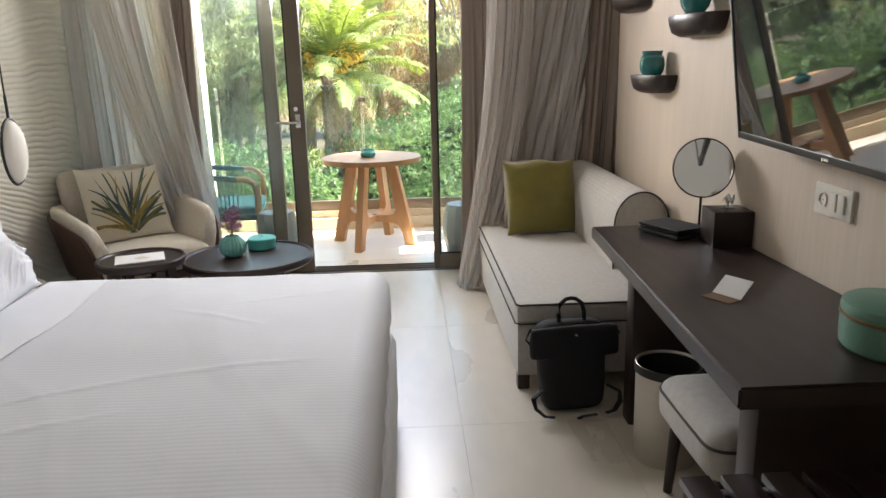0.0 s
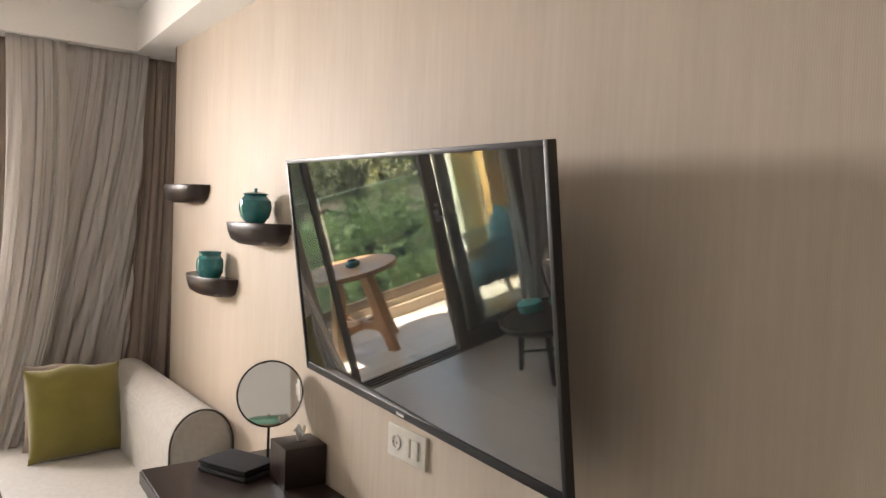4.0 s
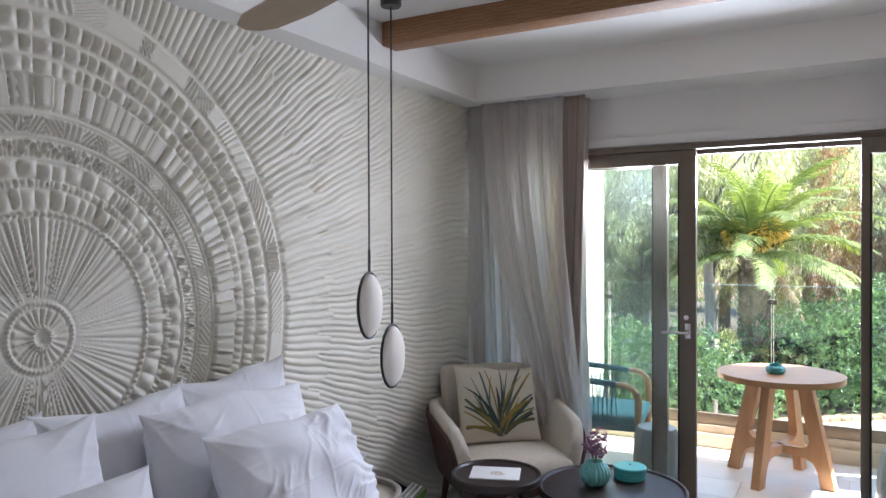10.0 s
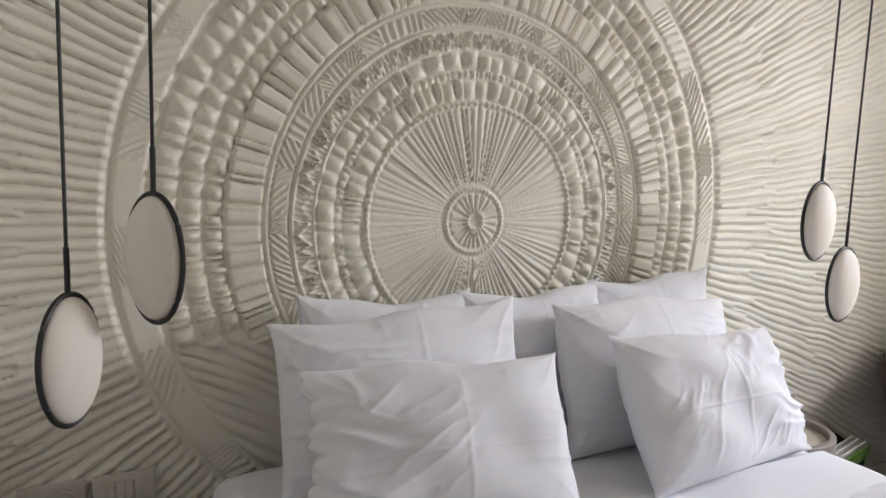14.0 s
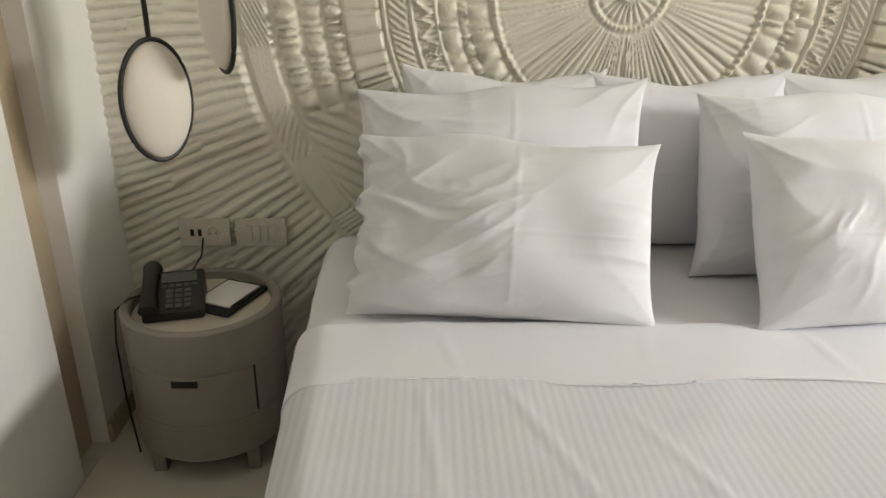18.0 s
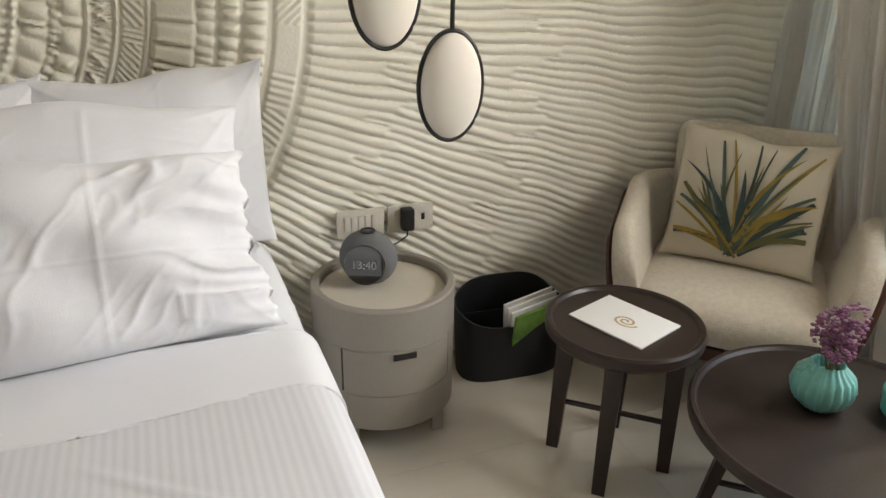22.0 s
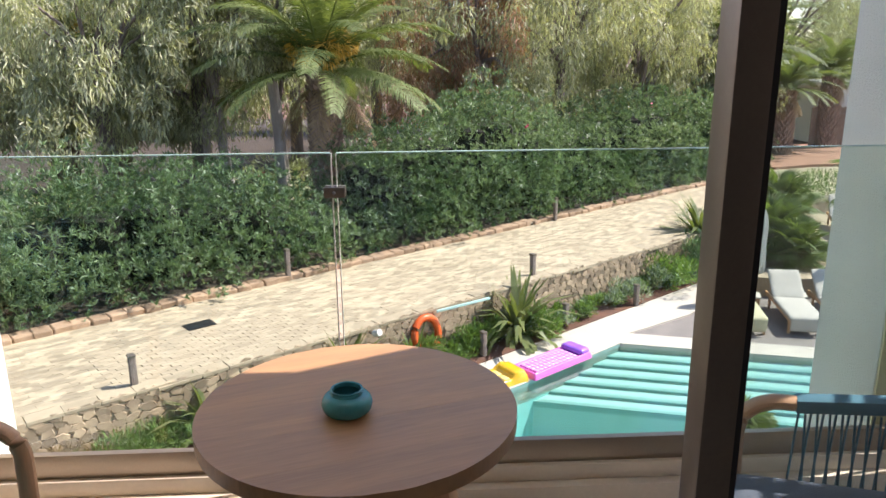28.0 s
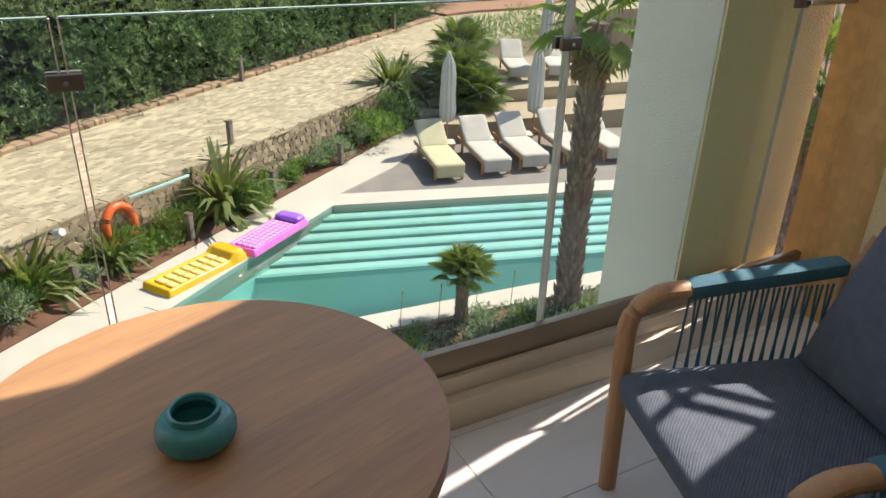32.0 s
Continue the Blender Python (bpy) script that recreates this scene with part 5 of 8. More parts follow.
tb = thing("tissue_box", "dark cube tissue box with a white tissue on the desk", "tissue box", pose(1.072, 3.075, 0.751, 0, 0, -4))
bm = boxed(-0.076, -0.076, 0, 0.076, 0.076, 0.14, 0.004)
part("cube", bm, M_WENGE, tb)
part("slot", lathe([(0, 0.1405), (0.03, 0.1405), (0.028, 0.142), (0, 0.142)], 24, sy=0.5), M_BLACK, tb)
bm = bmesh.new()
bmesh.ops.create_grid(bm, x_segments=12, y_segments=12, size=0.035)
for v in bm.verts:
    r = v.co.xy.length
    v.co = Vector((v.co.x * (0.35 + 8 * abs(v.co.y)), v.co.y * 0.3, 0.14 + 0.035 * (0.4 + noise.noise(v.co * 40)) + r * 0.6))
part("tissue", bm, M_SHEETPAPER, tb, "crumpled white tissue", angle=60)
fo = thing("leather_folder", "black leather compendium lying on the desk", "folder", pose(0.93, 3.27, 0.751, 0, 0, 24))
part("cover", soft_box(-0.085, -0.115, 0.0, 0.085, 0.115, 0.018, 0.006, 12, 12), M_FABRIC_BLK, fo)
part("insert", boxed(-0.08, -0.11, 0.018, 0.083, 0.108, 0.03, 0.003), M_BLACK, fo)
part("flap", soft_box(-0.085, -0.115, 0.030, 0.080, 0.115, 0.044, 0.006, 12, 12), M_FABRIC_BLK, fo)
cd = thing("folded_card", "white and tan folded card standing open on the desk", "card", pose(0.79, 2.42, 0.751, 0, 0, 30))
part("leaf", boxed(-0.055, -0.05, 0.0, 0.0, 0.05, 0.0012), M_TAN, cd, "tan printed leaf")
part("leaf", boxed(0, -0.05, 0.0, 0.075, 0.05, 0.0012), M_SHEETPAPER, cd).matrix_local = pose(0, 0, 0.002, 0, -38, 0)

# bin, stool, luggage bench, backpack
bn = thing("waste_bin", "brushed steel waste bin under the desk", "bin", pose(0.765, 2.79, 0))
part("drum", lathe([(0, 0.012), (0.108, 0.012), (0.112, 0.0), (0.114, 0.004), (0.118, 0.375), (0.121, 0.38), (0.118, 0.382), (0.114, 0.375), (0.108, 0.02), (0, 0.02)], 56), mat("satin_steel_sheet", (0.66, 0.62, 0.56), (0.6, 0.565, 0.51), 0.42, 4, 140, 0.05, metal=0.55, stretch=(1, 1, 14)), bn)
part("liner", lathe([(0.1125, 0.36), (0.1225, 0.384), (0.124, 0.372), (0.1235, 0.35)], 56), M_BLACK, bn, "black liner folded over the rim")
part("inner", lathe([(0.107, 0.03), (0.112, 0.372)], 40), M_BLACK, bn)
st = thing("upholstered_stool", "grey linen stool with dark piping pushed under the desk", "stool", pose(0.90, 2.36, 0))
part("seat", soft_box(-0.25, -0.23, 0.27, 0.24, 0.24, 0.435, 0.06, 30, 30, puff=0.012, wrinkle=0.002), M_LINEN, st)
pts = [(x, y, 0.392) for x, y in [(-0.252 + 0.05 * (1 - math.cos(a)), -0.18 - 0.052 * math.sin(a)) for a in np.linspace(0, 1.57, 6)]]
ring = []
for cx, cy, a0 in ((0.18, 0.18, 0), (-0.19, 0.18, 90), (-0.19, -0.17, 180), (0.18, -0.17, 270)):
    ring += [(cx + 0.0625 * math.cos(radians(a0 + k)), cy + 0.0625 * math.sin(radians(a0 + k)), 0.39) for k in (0, 22, 45, 67, 90)]
part("piping", tube(ring + ring[:1], 0.005, 8), M_PIPE, st, "dark piped seam")
for x, y in ((-0.19, -0.17), (0.18, -0.17), (-0.19, 0.18), (0.18, 0.18)):
    part("leg", tube([(x, y, 0.275), (x * 1.08, y * 1.08, 0.0)], 0.022, 12, [1, 0.7]), M_WENGE, st)
lb = thing("luggage_bench", "dark slatted wooden luggage bench", "bench", pose(0.80, 1.60, 0.06))
for i in range(7):
    part("slat", boxed(-0.36 + i * 0.098, -0.235, 0.43, -0.29 + i * 0.098, 0.235, 0.452, 0.003), M_WENGE, lb)
for y in (-0.2, 0.18):
    part("bearer", boxed(-0.36, y, 0.385, 0.24, y + 0.03, 0.43, 0.003), M_WENGE, lb)
for x in (-0.35, 0.19):
    for y in (-0.2, 0.175):
        part("leg", boxed(x, y, -0.06, x + 0.045, y + 0.04, 0.385, 0.004), M_WENGE, lb)
bp = thing("backpack", "black canvas backpack with a top handle leaning on the daybed", "backpack", pose(0.505, 3.225, 0.008, -6, 0, 6) @ Matrix.Diagonal((1.12, 1, 1, 1)))
b = soft_box(-0.135, -0.075, 0.0, 0.135, 0.06, 0.375, 0.045, 26, 26, puff=0.012, wrinkle=0.007, seed=5, freq=9)
for v in b.verts:
    v.co.x *= 0.88 + 0.42 * max(0, v.co.z - 0.1) + 0.25 * max(0, v.co.z - 0.3)
    v.co.y *= 1.1 - 0.9 * max(0, v.co.z - 0.18)
part("body", b, M_FABRIC_BLK, bp)
part("flap", soft_box(-0.17, -0.083, 0.235, 0.17, -0.035, 0.37, 0.02, 16, 16, wrinkle=0.005, seed=2, freq=9), M_FABRIC_BLK, bp)
for s in (-1, 1):
    part("handle", tube([(s * 0.05, -0.02, 0.33), (s * 0.05, -0.025, 0.42), (s * 0.042, -0.02, 0.458), (s * 0.02, -0.018, 0.476), (0, -0.018, 0.48)], 0.0085, 10), M_FABRIC_BLK, bp)
    part("strap", tube([(s * 0.16, -0.03, 0.36), (s * 0.185, -0.04, 0.32), (s * 0.17, -0.05, 0.30)], 0.009, 8, flat=0.4), M_FABRIC_BLK, bp)
    part("shoulder_strap", tube([(s * 0.125, -0.06, 0.10), (s * 0.17, -0.085, 0.075), (s * 0.165, -0.10, 0.035), (s * 0.135, -0.12, 0.006), (s * 0.10, -0.135, 0.004)], 0.012, 8, flat=0.35), M_FABRIC_BLK, bp)
part("snap", lathe([(0, 0), (0.006, 0), (0.005, 0.003), (0, 0.004)], 14, pose(0.0, -0.084, 0.335, 90)), M_STEEL, bp, "small steel snap")
part("webbing", tube([(0.06, -0.14, 0.004), (0.0, -0.15, 0.004), (-0.02, -0.17, 0.004)], 0.011, 8, flat=0.3), M_FABRIC_BLK, bp)

# ---- television ----
ex = Vector((-0.072, -1.262, -0.028)).normalized()
ez = Vector((-0.105, -0.045, 0.682))
ez = (ez - ex * ez.dot(ex)).normalized()
ey = ez.cross(ex)
tvm = Matrix((ex, ey, ez)).transposed().to_4x4()
tvm.translation = Vector((0.947, 2.309, 1.507))
tv = thing("television", "large black flat television tilted down on a wall arm", "television", tvm)
W2, H2 = 0.630, 0.344
part("screen", boxed(-W2 + 0.012, 0.0, -H2 + 0.022, W2 - 0.012, 0.012, H2 - 0.012), M_SCREEN, tv, "glossy dark screen")
bm = boxed(-W2, -0.004, -H2, -W2 + 0.0125, 0.018, H2, 0.002)
box(bm, W2 - 0.0125, -0.004, -H2, W2, 0.018, H2, 0.002)
box(bm, -W2 + 0.0125, -0.004, H2 - 0.0125, W2 - 0.0125, 0.018, H2, 0.002)
box(bm, -W2 + 0.0125, -0.004, -H2, W2 - 0.0125, 0.018, -H2 + 0.0225, 0.002)
part("bezel", bm, M_BLACK, tv, "narrow black bezel")
part("back", boxed(-W2 + 0.09, 0.012, -H2 + 0.06, W2 - 0.09, 0.05, H2 - 0.06, 0.01), M_BLACK, tv)
part("logo", boxed(-0.02, -0.0055, -H2 + 0.006, 0.02, -0.0035, -H2 + 0.014), M_STEEL, tv, "small grey maker's mark")
part("bracket", boxed(-0.15, 0.05, -0.12, 0.15, 0.075, 0.12, 0.004), M_BLACK, tv)
arm = tvm.inverted() @ Vector((XT, 2.35, 1.5))
part("arm", tube([(0, 0.07, 0), tuple(arm)], 0.022, 12), M_BLACK, tv)

# ---- wall shelves and jars ----


def half_shelf(y, ztop, label):
    s = bmesh.new()
    rings = []
    for f, z in ((0.0, -0.085), (0.66, -0.085), (0.88, -0.066), (0.97, -0.03), (1.0, 0.0), (0.985, 0.004), (0.0, 0.004)):
        rings.append([s.verts.new((XT - 0.001 - 0.13 * f * math.sin(a), y + 0.265 * f * math.cos(a), ztop + z)) for a in np.linspace(0, math.pi, 25)])
    for p, q in zip(rings, rings[1:]):
        for k in range(24):
            if (p[k].co - p[k + 1].co).length + (q[k].co - q[k + 1].co).length > 1e-6:
                s.faces.new((p[k], p[k + 1], q[k + 1], q[k]))
    bmesh.ops.remove_doubles(s, verts=s.verts[:], dist=1e-5)
    bmesh.ops.recalc_face_normals(s, faces=s.faces[:])
    return solo("wall_shelf", s, M_WENGE, label, "shelf", group="half-round wall shelves", angle=40)


half_shelf(4.57, 1.817, "small empty half-round dark wooden wall shelf")
half_shelf(4.16, 1.385, "small half-round dark wooden wall shelf with a squat jar")
half_shelf(3.62, 1.645, "small half-round dark wooden wall shelf with a lidded jar")
solo("teal_jar", lathe([(0, 0), (0.045, 0), (0.058, 0.02), (0.062, 0.05), (0.058, 0.085), (0.047, 0.098), (0.05, 0.112), (0.052, 0.118), (0.046, 0.118), (0.042, 0.10), (0.0, 0.09)], 40), M_TEAL, "squat teal glazed jar on a wall shelf", "jar", pose(1.075, 4.06, 1.389) @ Matrix.Scale(1.0, 4))
j = thing("lidded_jar", "round teal glazed jar with a lid on a wall shelf", "jar", pose(1.072, 3.53, 1.649) @ Matrix.Scale(0.86, 4))
part("body", lathe([(0, 0), (0.042, 0), (0.066, 0.03), (0.076, 0.07), (0.070, 0.105), (0.052, 0.125), (0.05, 0.13), (0, 0.13)], 40), M_TEAL, j)
part("lid", lathe([(0.056, 0.131), (0.058, 0.136), (0.04, 0.142), (0.008, 0.146), (0.006, 0.152), (0.009, 0.160), (0, 0.163)], 40), M_TEAL, j)

# ---- daybed ----
db = thing("daybed", "light grey linen daybed with dark piping under the window", "daybed")
part("base", soft_box(0.295, 3.41, 0.065, XT - 0.006, 5.30, 0.335, 0.02, 30, 30, wrinkle=0.001), M_LINEN, db)
part("mattress", soft_box(0.29, 3.40, 0.315, XT - 0.006, 5.30, 0.42, 0.028, 50, 50, puff=0.006, wrinkle=0.003, seed=4), M_LINEN, db, "grey linen seat cushion")
part("piping", tube([(XT - 0.02, 3.402, 0.412), (0.31, 3.402, 0.412), (0.293, 3.42, 0.412), (0.293, 5.29, 0.412)], 0.005, 8), M_PIPE, db, "dark piped seam")
part("piping", tube([(XT - 0.02, 3.398, 0.325), (0.31, 3.398, 0.325), (0.289, 3.42, 0.325), (0.289, 5.29, 0.325)], 0.004, 8), M_PIPE, db, "dark piped seam")
out = [(0.865, 0.0)] + [(1.005 - 0.14 * math.cos(a), 0.24 + 0.165 * math.sin(a)) for a in np.linspace(0, math.pi, 22)] + [(1.143, 0.0)]
part("bolster", prism(out, 1.33, pose(0, 3.90, 0.415), 0.012), M_LINEN, db, "long rounded linen bolster along the wall", angle=40)
rim = [(x, 3.895, z + 0.415) for x, z in out]
part("piping", tube(rim, 0.0042, 8), M_PIPE, db, "dark piped seam")
for x, y in ((0.33, 3.45), (1.08, 3.45), (0.33, 5.22), (1.08, 5.22)):
    part("foot", boxed(x - 0.028, y - 0.028, 0.0, x + 0.028, y + 0.028, 0.07, 0.004), M_WENGE, db)
b = pillow_bm(0.47, 0.47, 0.17, 11, 0.006, 40)
bmesh.ops.transform(b, matrix=Matrix.Translation((0, 0, 0.235)), verts=b.verts[:])
solo("olive_cushion", b, M_OLIVE, "olive green velvet cushion leaning on the daybed's end", "cushion", tilt((0.665, 4.74, 0.425), 8, 16), angle=75)
b = pillow_bm(0.45, 0.44, 0.13, 12, 0.006, 40)
bmesh.ops.transform(b, matrix=Matrix.Translation((0, 0, 0.22)), verts=b.verts[:])
solo("taupe_cushion", b, M_TAUPE, "dark taupe cushion behind the olive one on the daybed", "cushion", tilt((0.66, 4.94, 0.425), 3, 9), angle=75)

# ---- armchair with its printed cushion ----
ac = thing("armchair", "cream boucle armchair with curved arms and a walnut shell", "armchair", pose(-1.905, 4.885, 0, 0, 0, 45) @ Matrix.Diagonal((1.07, 1.03, 1.0, 1)))
part("seat", soft_box(-0.305, -0.36, 0.27, 0.305, 0.26, 0.435, 0.075, 30, 30, puff=0.022), M_BOUCLE, ac, angle=70)
b = soft_box(-0.265, -0.06, 0.0, 0.265, 0.06, 0.56, 0.055, 34, 34)
for v in b.verts:
    q = 1 - min(1, (v.co.x / 0.265) ** 2)
    v.co.y += 0.035 * q
    v.co.x *= 0.96 + 0.08 * v.co.z / 0.56
bmesh.ops.transform(b, matrix=pose(0, 0.225, 0.32) @ pose(0, 0, 0, -11), verts=b.verts[:])
part("backrest", b, M_BOUCLE, ac, "upright padded back with rounded corners", angle=70)


def shell(r_in, thick, zlo, ztop, n=80, k=16):
    """A U-shaped wall: two arms that lean outwards and meet behind the back."""
    b = bmesh.new()
    rows = []
    for i in range(n + 1):
        u = -1 + 2 * i / n
        s = abs(u)
        if s > 0.5:
            x, y, nx, ny = math.copysign(0.275, u), 0.08 - (s - 0.5) / 0.5 * 0.40, math.copysign(1, u), 0
        else:
            a = u / 0.5 * math.pi / 2
            ca, sa = math.cos(a), math.sin(a)
            x, y = 0.275 * math.copysign(abs(sa) ** 0.62, sa), 0.08 + 0.235 * abs(ca) ** 0.62
            nx, ny = sa, ca
        zt = ztop(s)
        ring = []
        for q in range(k):
            a = 2 * math.pi * q / k
            c, d = math.cos(a), math.sin(a)
            f = thick / 2 * math.copysign(abs(c) ** 0.6, c)
            z = zlo + (zt - zlo) * (0.5 + 0.5 * math.copysign(abs(d) ** 0.35, d))
            flare = (z - zlo) * (0.22 if s > 0.5 else 0.12 + 0.10 * (s / 0.5) ** 2)
            ring.append(b.verts.new((x + nx * (f + r_in + flare), y + ny * (f + r_in + flare), z)))
        rows.append(ring)
    for p, q in zip(rows, rows[1:]):
        for m in range(k):
            b.faces.new((p[m], p[(m + 1) % k], q[(m + 1) % k], q[m]))
    b.faces.new(rows[0][::-1])
    b.faces.new(rows[-1])
    bmesh.ops.recalc_face_normals(b, faces=b.faces[:])
    return b


def rise(s):
    """Height of the rim: highest beside the back, falling to a rounded front."""
    return 0.685 - 0.02 * (1 - min(1, s / 0.5)) - 0.075 * max(0, (s - 0.5) / 0.5) - 0.10 * max(0, (s - 0.86) / 0.14) ** 3


part("upholstery", shell(0.0, 0.078, 0.27, rise), M_BOUCLE, ac, "padded cream arms", angle=70)
part("outer_shell", shell(0.046, 0.02, 0.25, lambda s: rise(s) - 0.05), M_WALNUT, ac, "dark walnut outer shell", angle=70)
part("seat_frame", boxed(-0.28, -0.33, 0.225, 0.28, 0.25, 0.275, 0.008), M_WALNUT, ac)
for x, y in ((-0.27, -0.28), (0.27, -0.28), (-0.25, 0.22), (0.25, 0.22)):
    part("leg", tube([(x, y, 0.24), (x * 1.12, y * 1.14, 0.0)], 0.024, 12, [1, 0.55]), M_WALNUT, ac)
cu = thing("printed_cushion", "cream cushion printed with long green and ochre leaves", "cushion", pose(-1.885, 4.842, 0.452, 0, 0, 40) @ pose(0, 0, 0, -22) @ Matrix.Diagonal((1.17, 1.08, 1.08, 1)))
b = pillow_bm(0.44, 0.44, 0.13, 13, 0.004, 40)
bmesh.ops.transform(b, matrix=Matrix.Translation((0, 0, 0.22)), verts=b.verts[:])
part("cover", b, mat("cream_cotton", (0.64, 0.585, 0.475), (0.58, 0.525, 0.42), 0.9, 6, 260, 0.3), cu, angle=75)
GREENS = [mat("print_slate_green", (0.075, 0.12, 0.105), None, 0.9, 12, 200, 0.2), mat("print_ochre", (0.30, 0.21, 0.045), None, 0.9, 12, 200, 0.2),
          mat("print_olive", (0.13, 0.13, 0.05), None, 0.9, 12, 200, 0.2), mat("print_dark_teal", (0.045, 0.07, 0.065), None, 0.9, 12, 200, 0.2)]


def cushion_y(x, z):
    u, v = min(0.999, abs(x / 0.22)), min(0.999, abs((z - 0.22) / 0.22))
    return -(0.065 * (1 - u ** 2.6) ** 0.55 * (1 - v ** 2.6) ** 0.55) - 0.0075


rng = random.Random(3)
for i in range(40):
    a = radians(rng.uniform(-88, 88))
    L = rng.uniform(0.22, 0.46) * (1 - 0.12 * abs(a))
    bend = rng.uniform(-0.7, 0.7) + 0.6 * a
    w = rng.uniform(0.003, 0.0095)
    x, z, h = -0.015 + rng.uniform(-0.03, 0.03), 0.03 + rng.uniform(0, 0.035), a * 0.7
    b = bmesh.new()
    prev = None
    for k in range(15):
        f = k / 14
        ww = w * math.sin(math.pi * (0.12 + 0.88 * f)) ** 0.7
        dx, dz = math.cos(h), -math.sin(h)
        px = [(x - dx * ww, z - dz * ww), (x + dx * ww, z + dz * ww)]
        if max(abs(p[0]) for p in px) > 0.195 or max(p[1] for p in px) > 0.41:
            break
        cur = [b.verts.new((p[0], cushion_y(*p) - 0.0004 * (i % 7), p[1])) for p in px]
        if prev:
            b.faces.new((prev[0], prev[1], cur[1], cur[0]))
        prev = cur
        x += math.sin(h) * L / 14
        z += math.cos(h) * L / 14
        h += bend / 14
    part("leaf_print", b, GREENS[i % 4], cu)

# ---- round tables ----


def round_table(name, label, at, R, top, spread, legs, tray, inward=0.78, girth=0.027):
    t = thing(name, label, "table", at)
    part("tabletop", lathe([(0, top - 0.035), (R - 0.012, top - 0.035), (R, top - 0.022), (R + 0.002, top + 0.004), (R - 0.004, top + 0.012), (R - 0.014, top + 0.010), (R - 0.022, top + 0.001), (R - tray, top), (0, top)], 72), M_WENGE, t)
    tops = []
    for k in range(legs):
        a = 2 * math.pi * (k + 0.5) / legs
        c, s = math.cos(a), math.sin(a)
        p0, p1 = Vector((c * spread * inward, s * spread * inward, top - 0.034)), Vector((c * spread, s * spread, 0.0))
        b = tube([tuple(p0), tuple(p1)], girth, 4, [1.0, 0.72])
        part("leg", b, M_WENGE, t, angle=30)
        tops.append(p0.lerp(p1, 0.62))
    for k in range(legs // 2):
        part("stretcher", tube([tuple(tops[k]), tuple(tops[k + legs // 2])], 0.009, 10), M_WENGE, t)
    return t


round_table("side_table", "small round dark wooden side table with a raised rim", pose(-1.63, 4.217, 0, 0, 0, 4), 0.228, 0.480, 0.172, 4, 0.03, 0.92, 0.037)
round_table("coffee_table", "larger round dark wooden tray table with a raised rim", pose(-1.125, 4.535, 0, 0, 0, 5), 0.375, 0.395, 0.30, 4, 0.05)
bk = thing("booklet", "white booklet with a shell picture on the side table", "booklet", pose(-1.635, 4.218, 0.481, 0, 0, 20))
part("cover", boxed(-0.125, -0.098, 0, 0.125, 0.098, 0.006, 0.001), M_SHEETPAPER, bk)
b = bmesh.new()
pts = []
for i in range(40):
    a = i * 0.32
    r = 0.004 + 0.0009 * i
    pts.append((0.01 + r * math.cos(a), r * math.sin(a) * 0.8 - 0.005, 0.0066))
part("shell_picture", tube(pts, 0.0035, 6, flat=0.12), mat("shell_ink", (0.52, 0.38, 0.22), None, 0.8, 20, 100), bk, "beige printed shell")
va = thing("vase", "ribbed aqua ceramic vase with dried lilac flowers", "vase", pose(-1.215, 4.54, 0.396))
part("body", lathe([(0, 0), (0.04, 0), (0.066, 0.025), (0.078, 0.06), (0.070, 0.095), (0.046, 0.118), (0.040, 0.128), (0.036, 0.126), (0.03, 0.10), (0, 0.10)], 96, flute=20, depth=0.045), M_VASE, va, angle=60)
M_LILAC = mat("dried_lilac", (0.30, 0.14, 0.24), (0.20, 0.085, 0.15), 0.9, 30, 90, 0.3)
M_STALK = mat("dry_stalk", (0.16, 0.13, 0.06), None, 0.8, 10, 90)
rng = random.Random(8)
b = bmesh.new()
for i in range(420):
    c = rng.choice([(-0.03, 0.0, 0.20), (0.025, 0.01, 0.215), (0.0, -0.02, 0.25), (0.035, -0.02, 0.185), (-0.01, 0.03, 0.185), (0.02, 0.02, 0.265)])
    v = Vector((rng.gauss(0, 1), rng.gauss(0, 1), rng.gauss(0, 1))).normalized() * 0.036 * rng.uniform(0.75, 1.05)
    p = Vector(c) + v
    t = bmesh.new()
    bmesh.ops.create_icosphere(t, subdivisions=1, radius=rng.uniform(0.0045, 0.008))
    merge(b, t, Matrix.Translation(p) @ Matrix.Diagonal((1, 1, 0.7, 1)))
part("blossom", b, M_LILAC, va, "dry lilac blossom heads")
for i in range(6):
    part("stalk", tube([(rng.uniform(-0.01, 0.01), rng.uniform(-0.01, 0.01), 0.102), (rng.uniform(-0.03, 0.035), rng.uniform(-0.03, 0.03), 0.20)], 0.0022, 6), M_STALK, va)
tq = thing("round_box", "round turquoise leather box with a lid on the coffee table", "box", pose(-1.085, 4.735, 0.396))
part("body", lathe([(0, 0), (0.076, 0), (0.082, 0.006), (0.083, 0.04), (0, 0.04)], 56), M_TURQ, tq)
part("lid", lathe([(0.080, 0.042), (0.086, 0.042), (0.087, 0.062), (0.082, 0.068), (0, 0.0695)], 56), M_TURQ, tq)
part("pull", tube([(-0.006, 0, 0.069), (-0.004, 0, 0.076), (0.004, 0, 0.076), (0.006, 0, 0.069)], 0.0022, 8), M_TAN, tq)

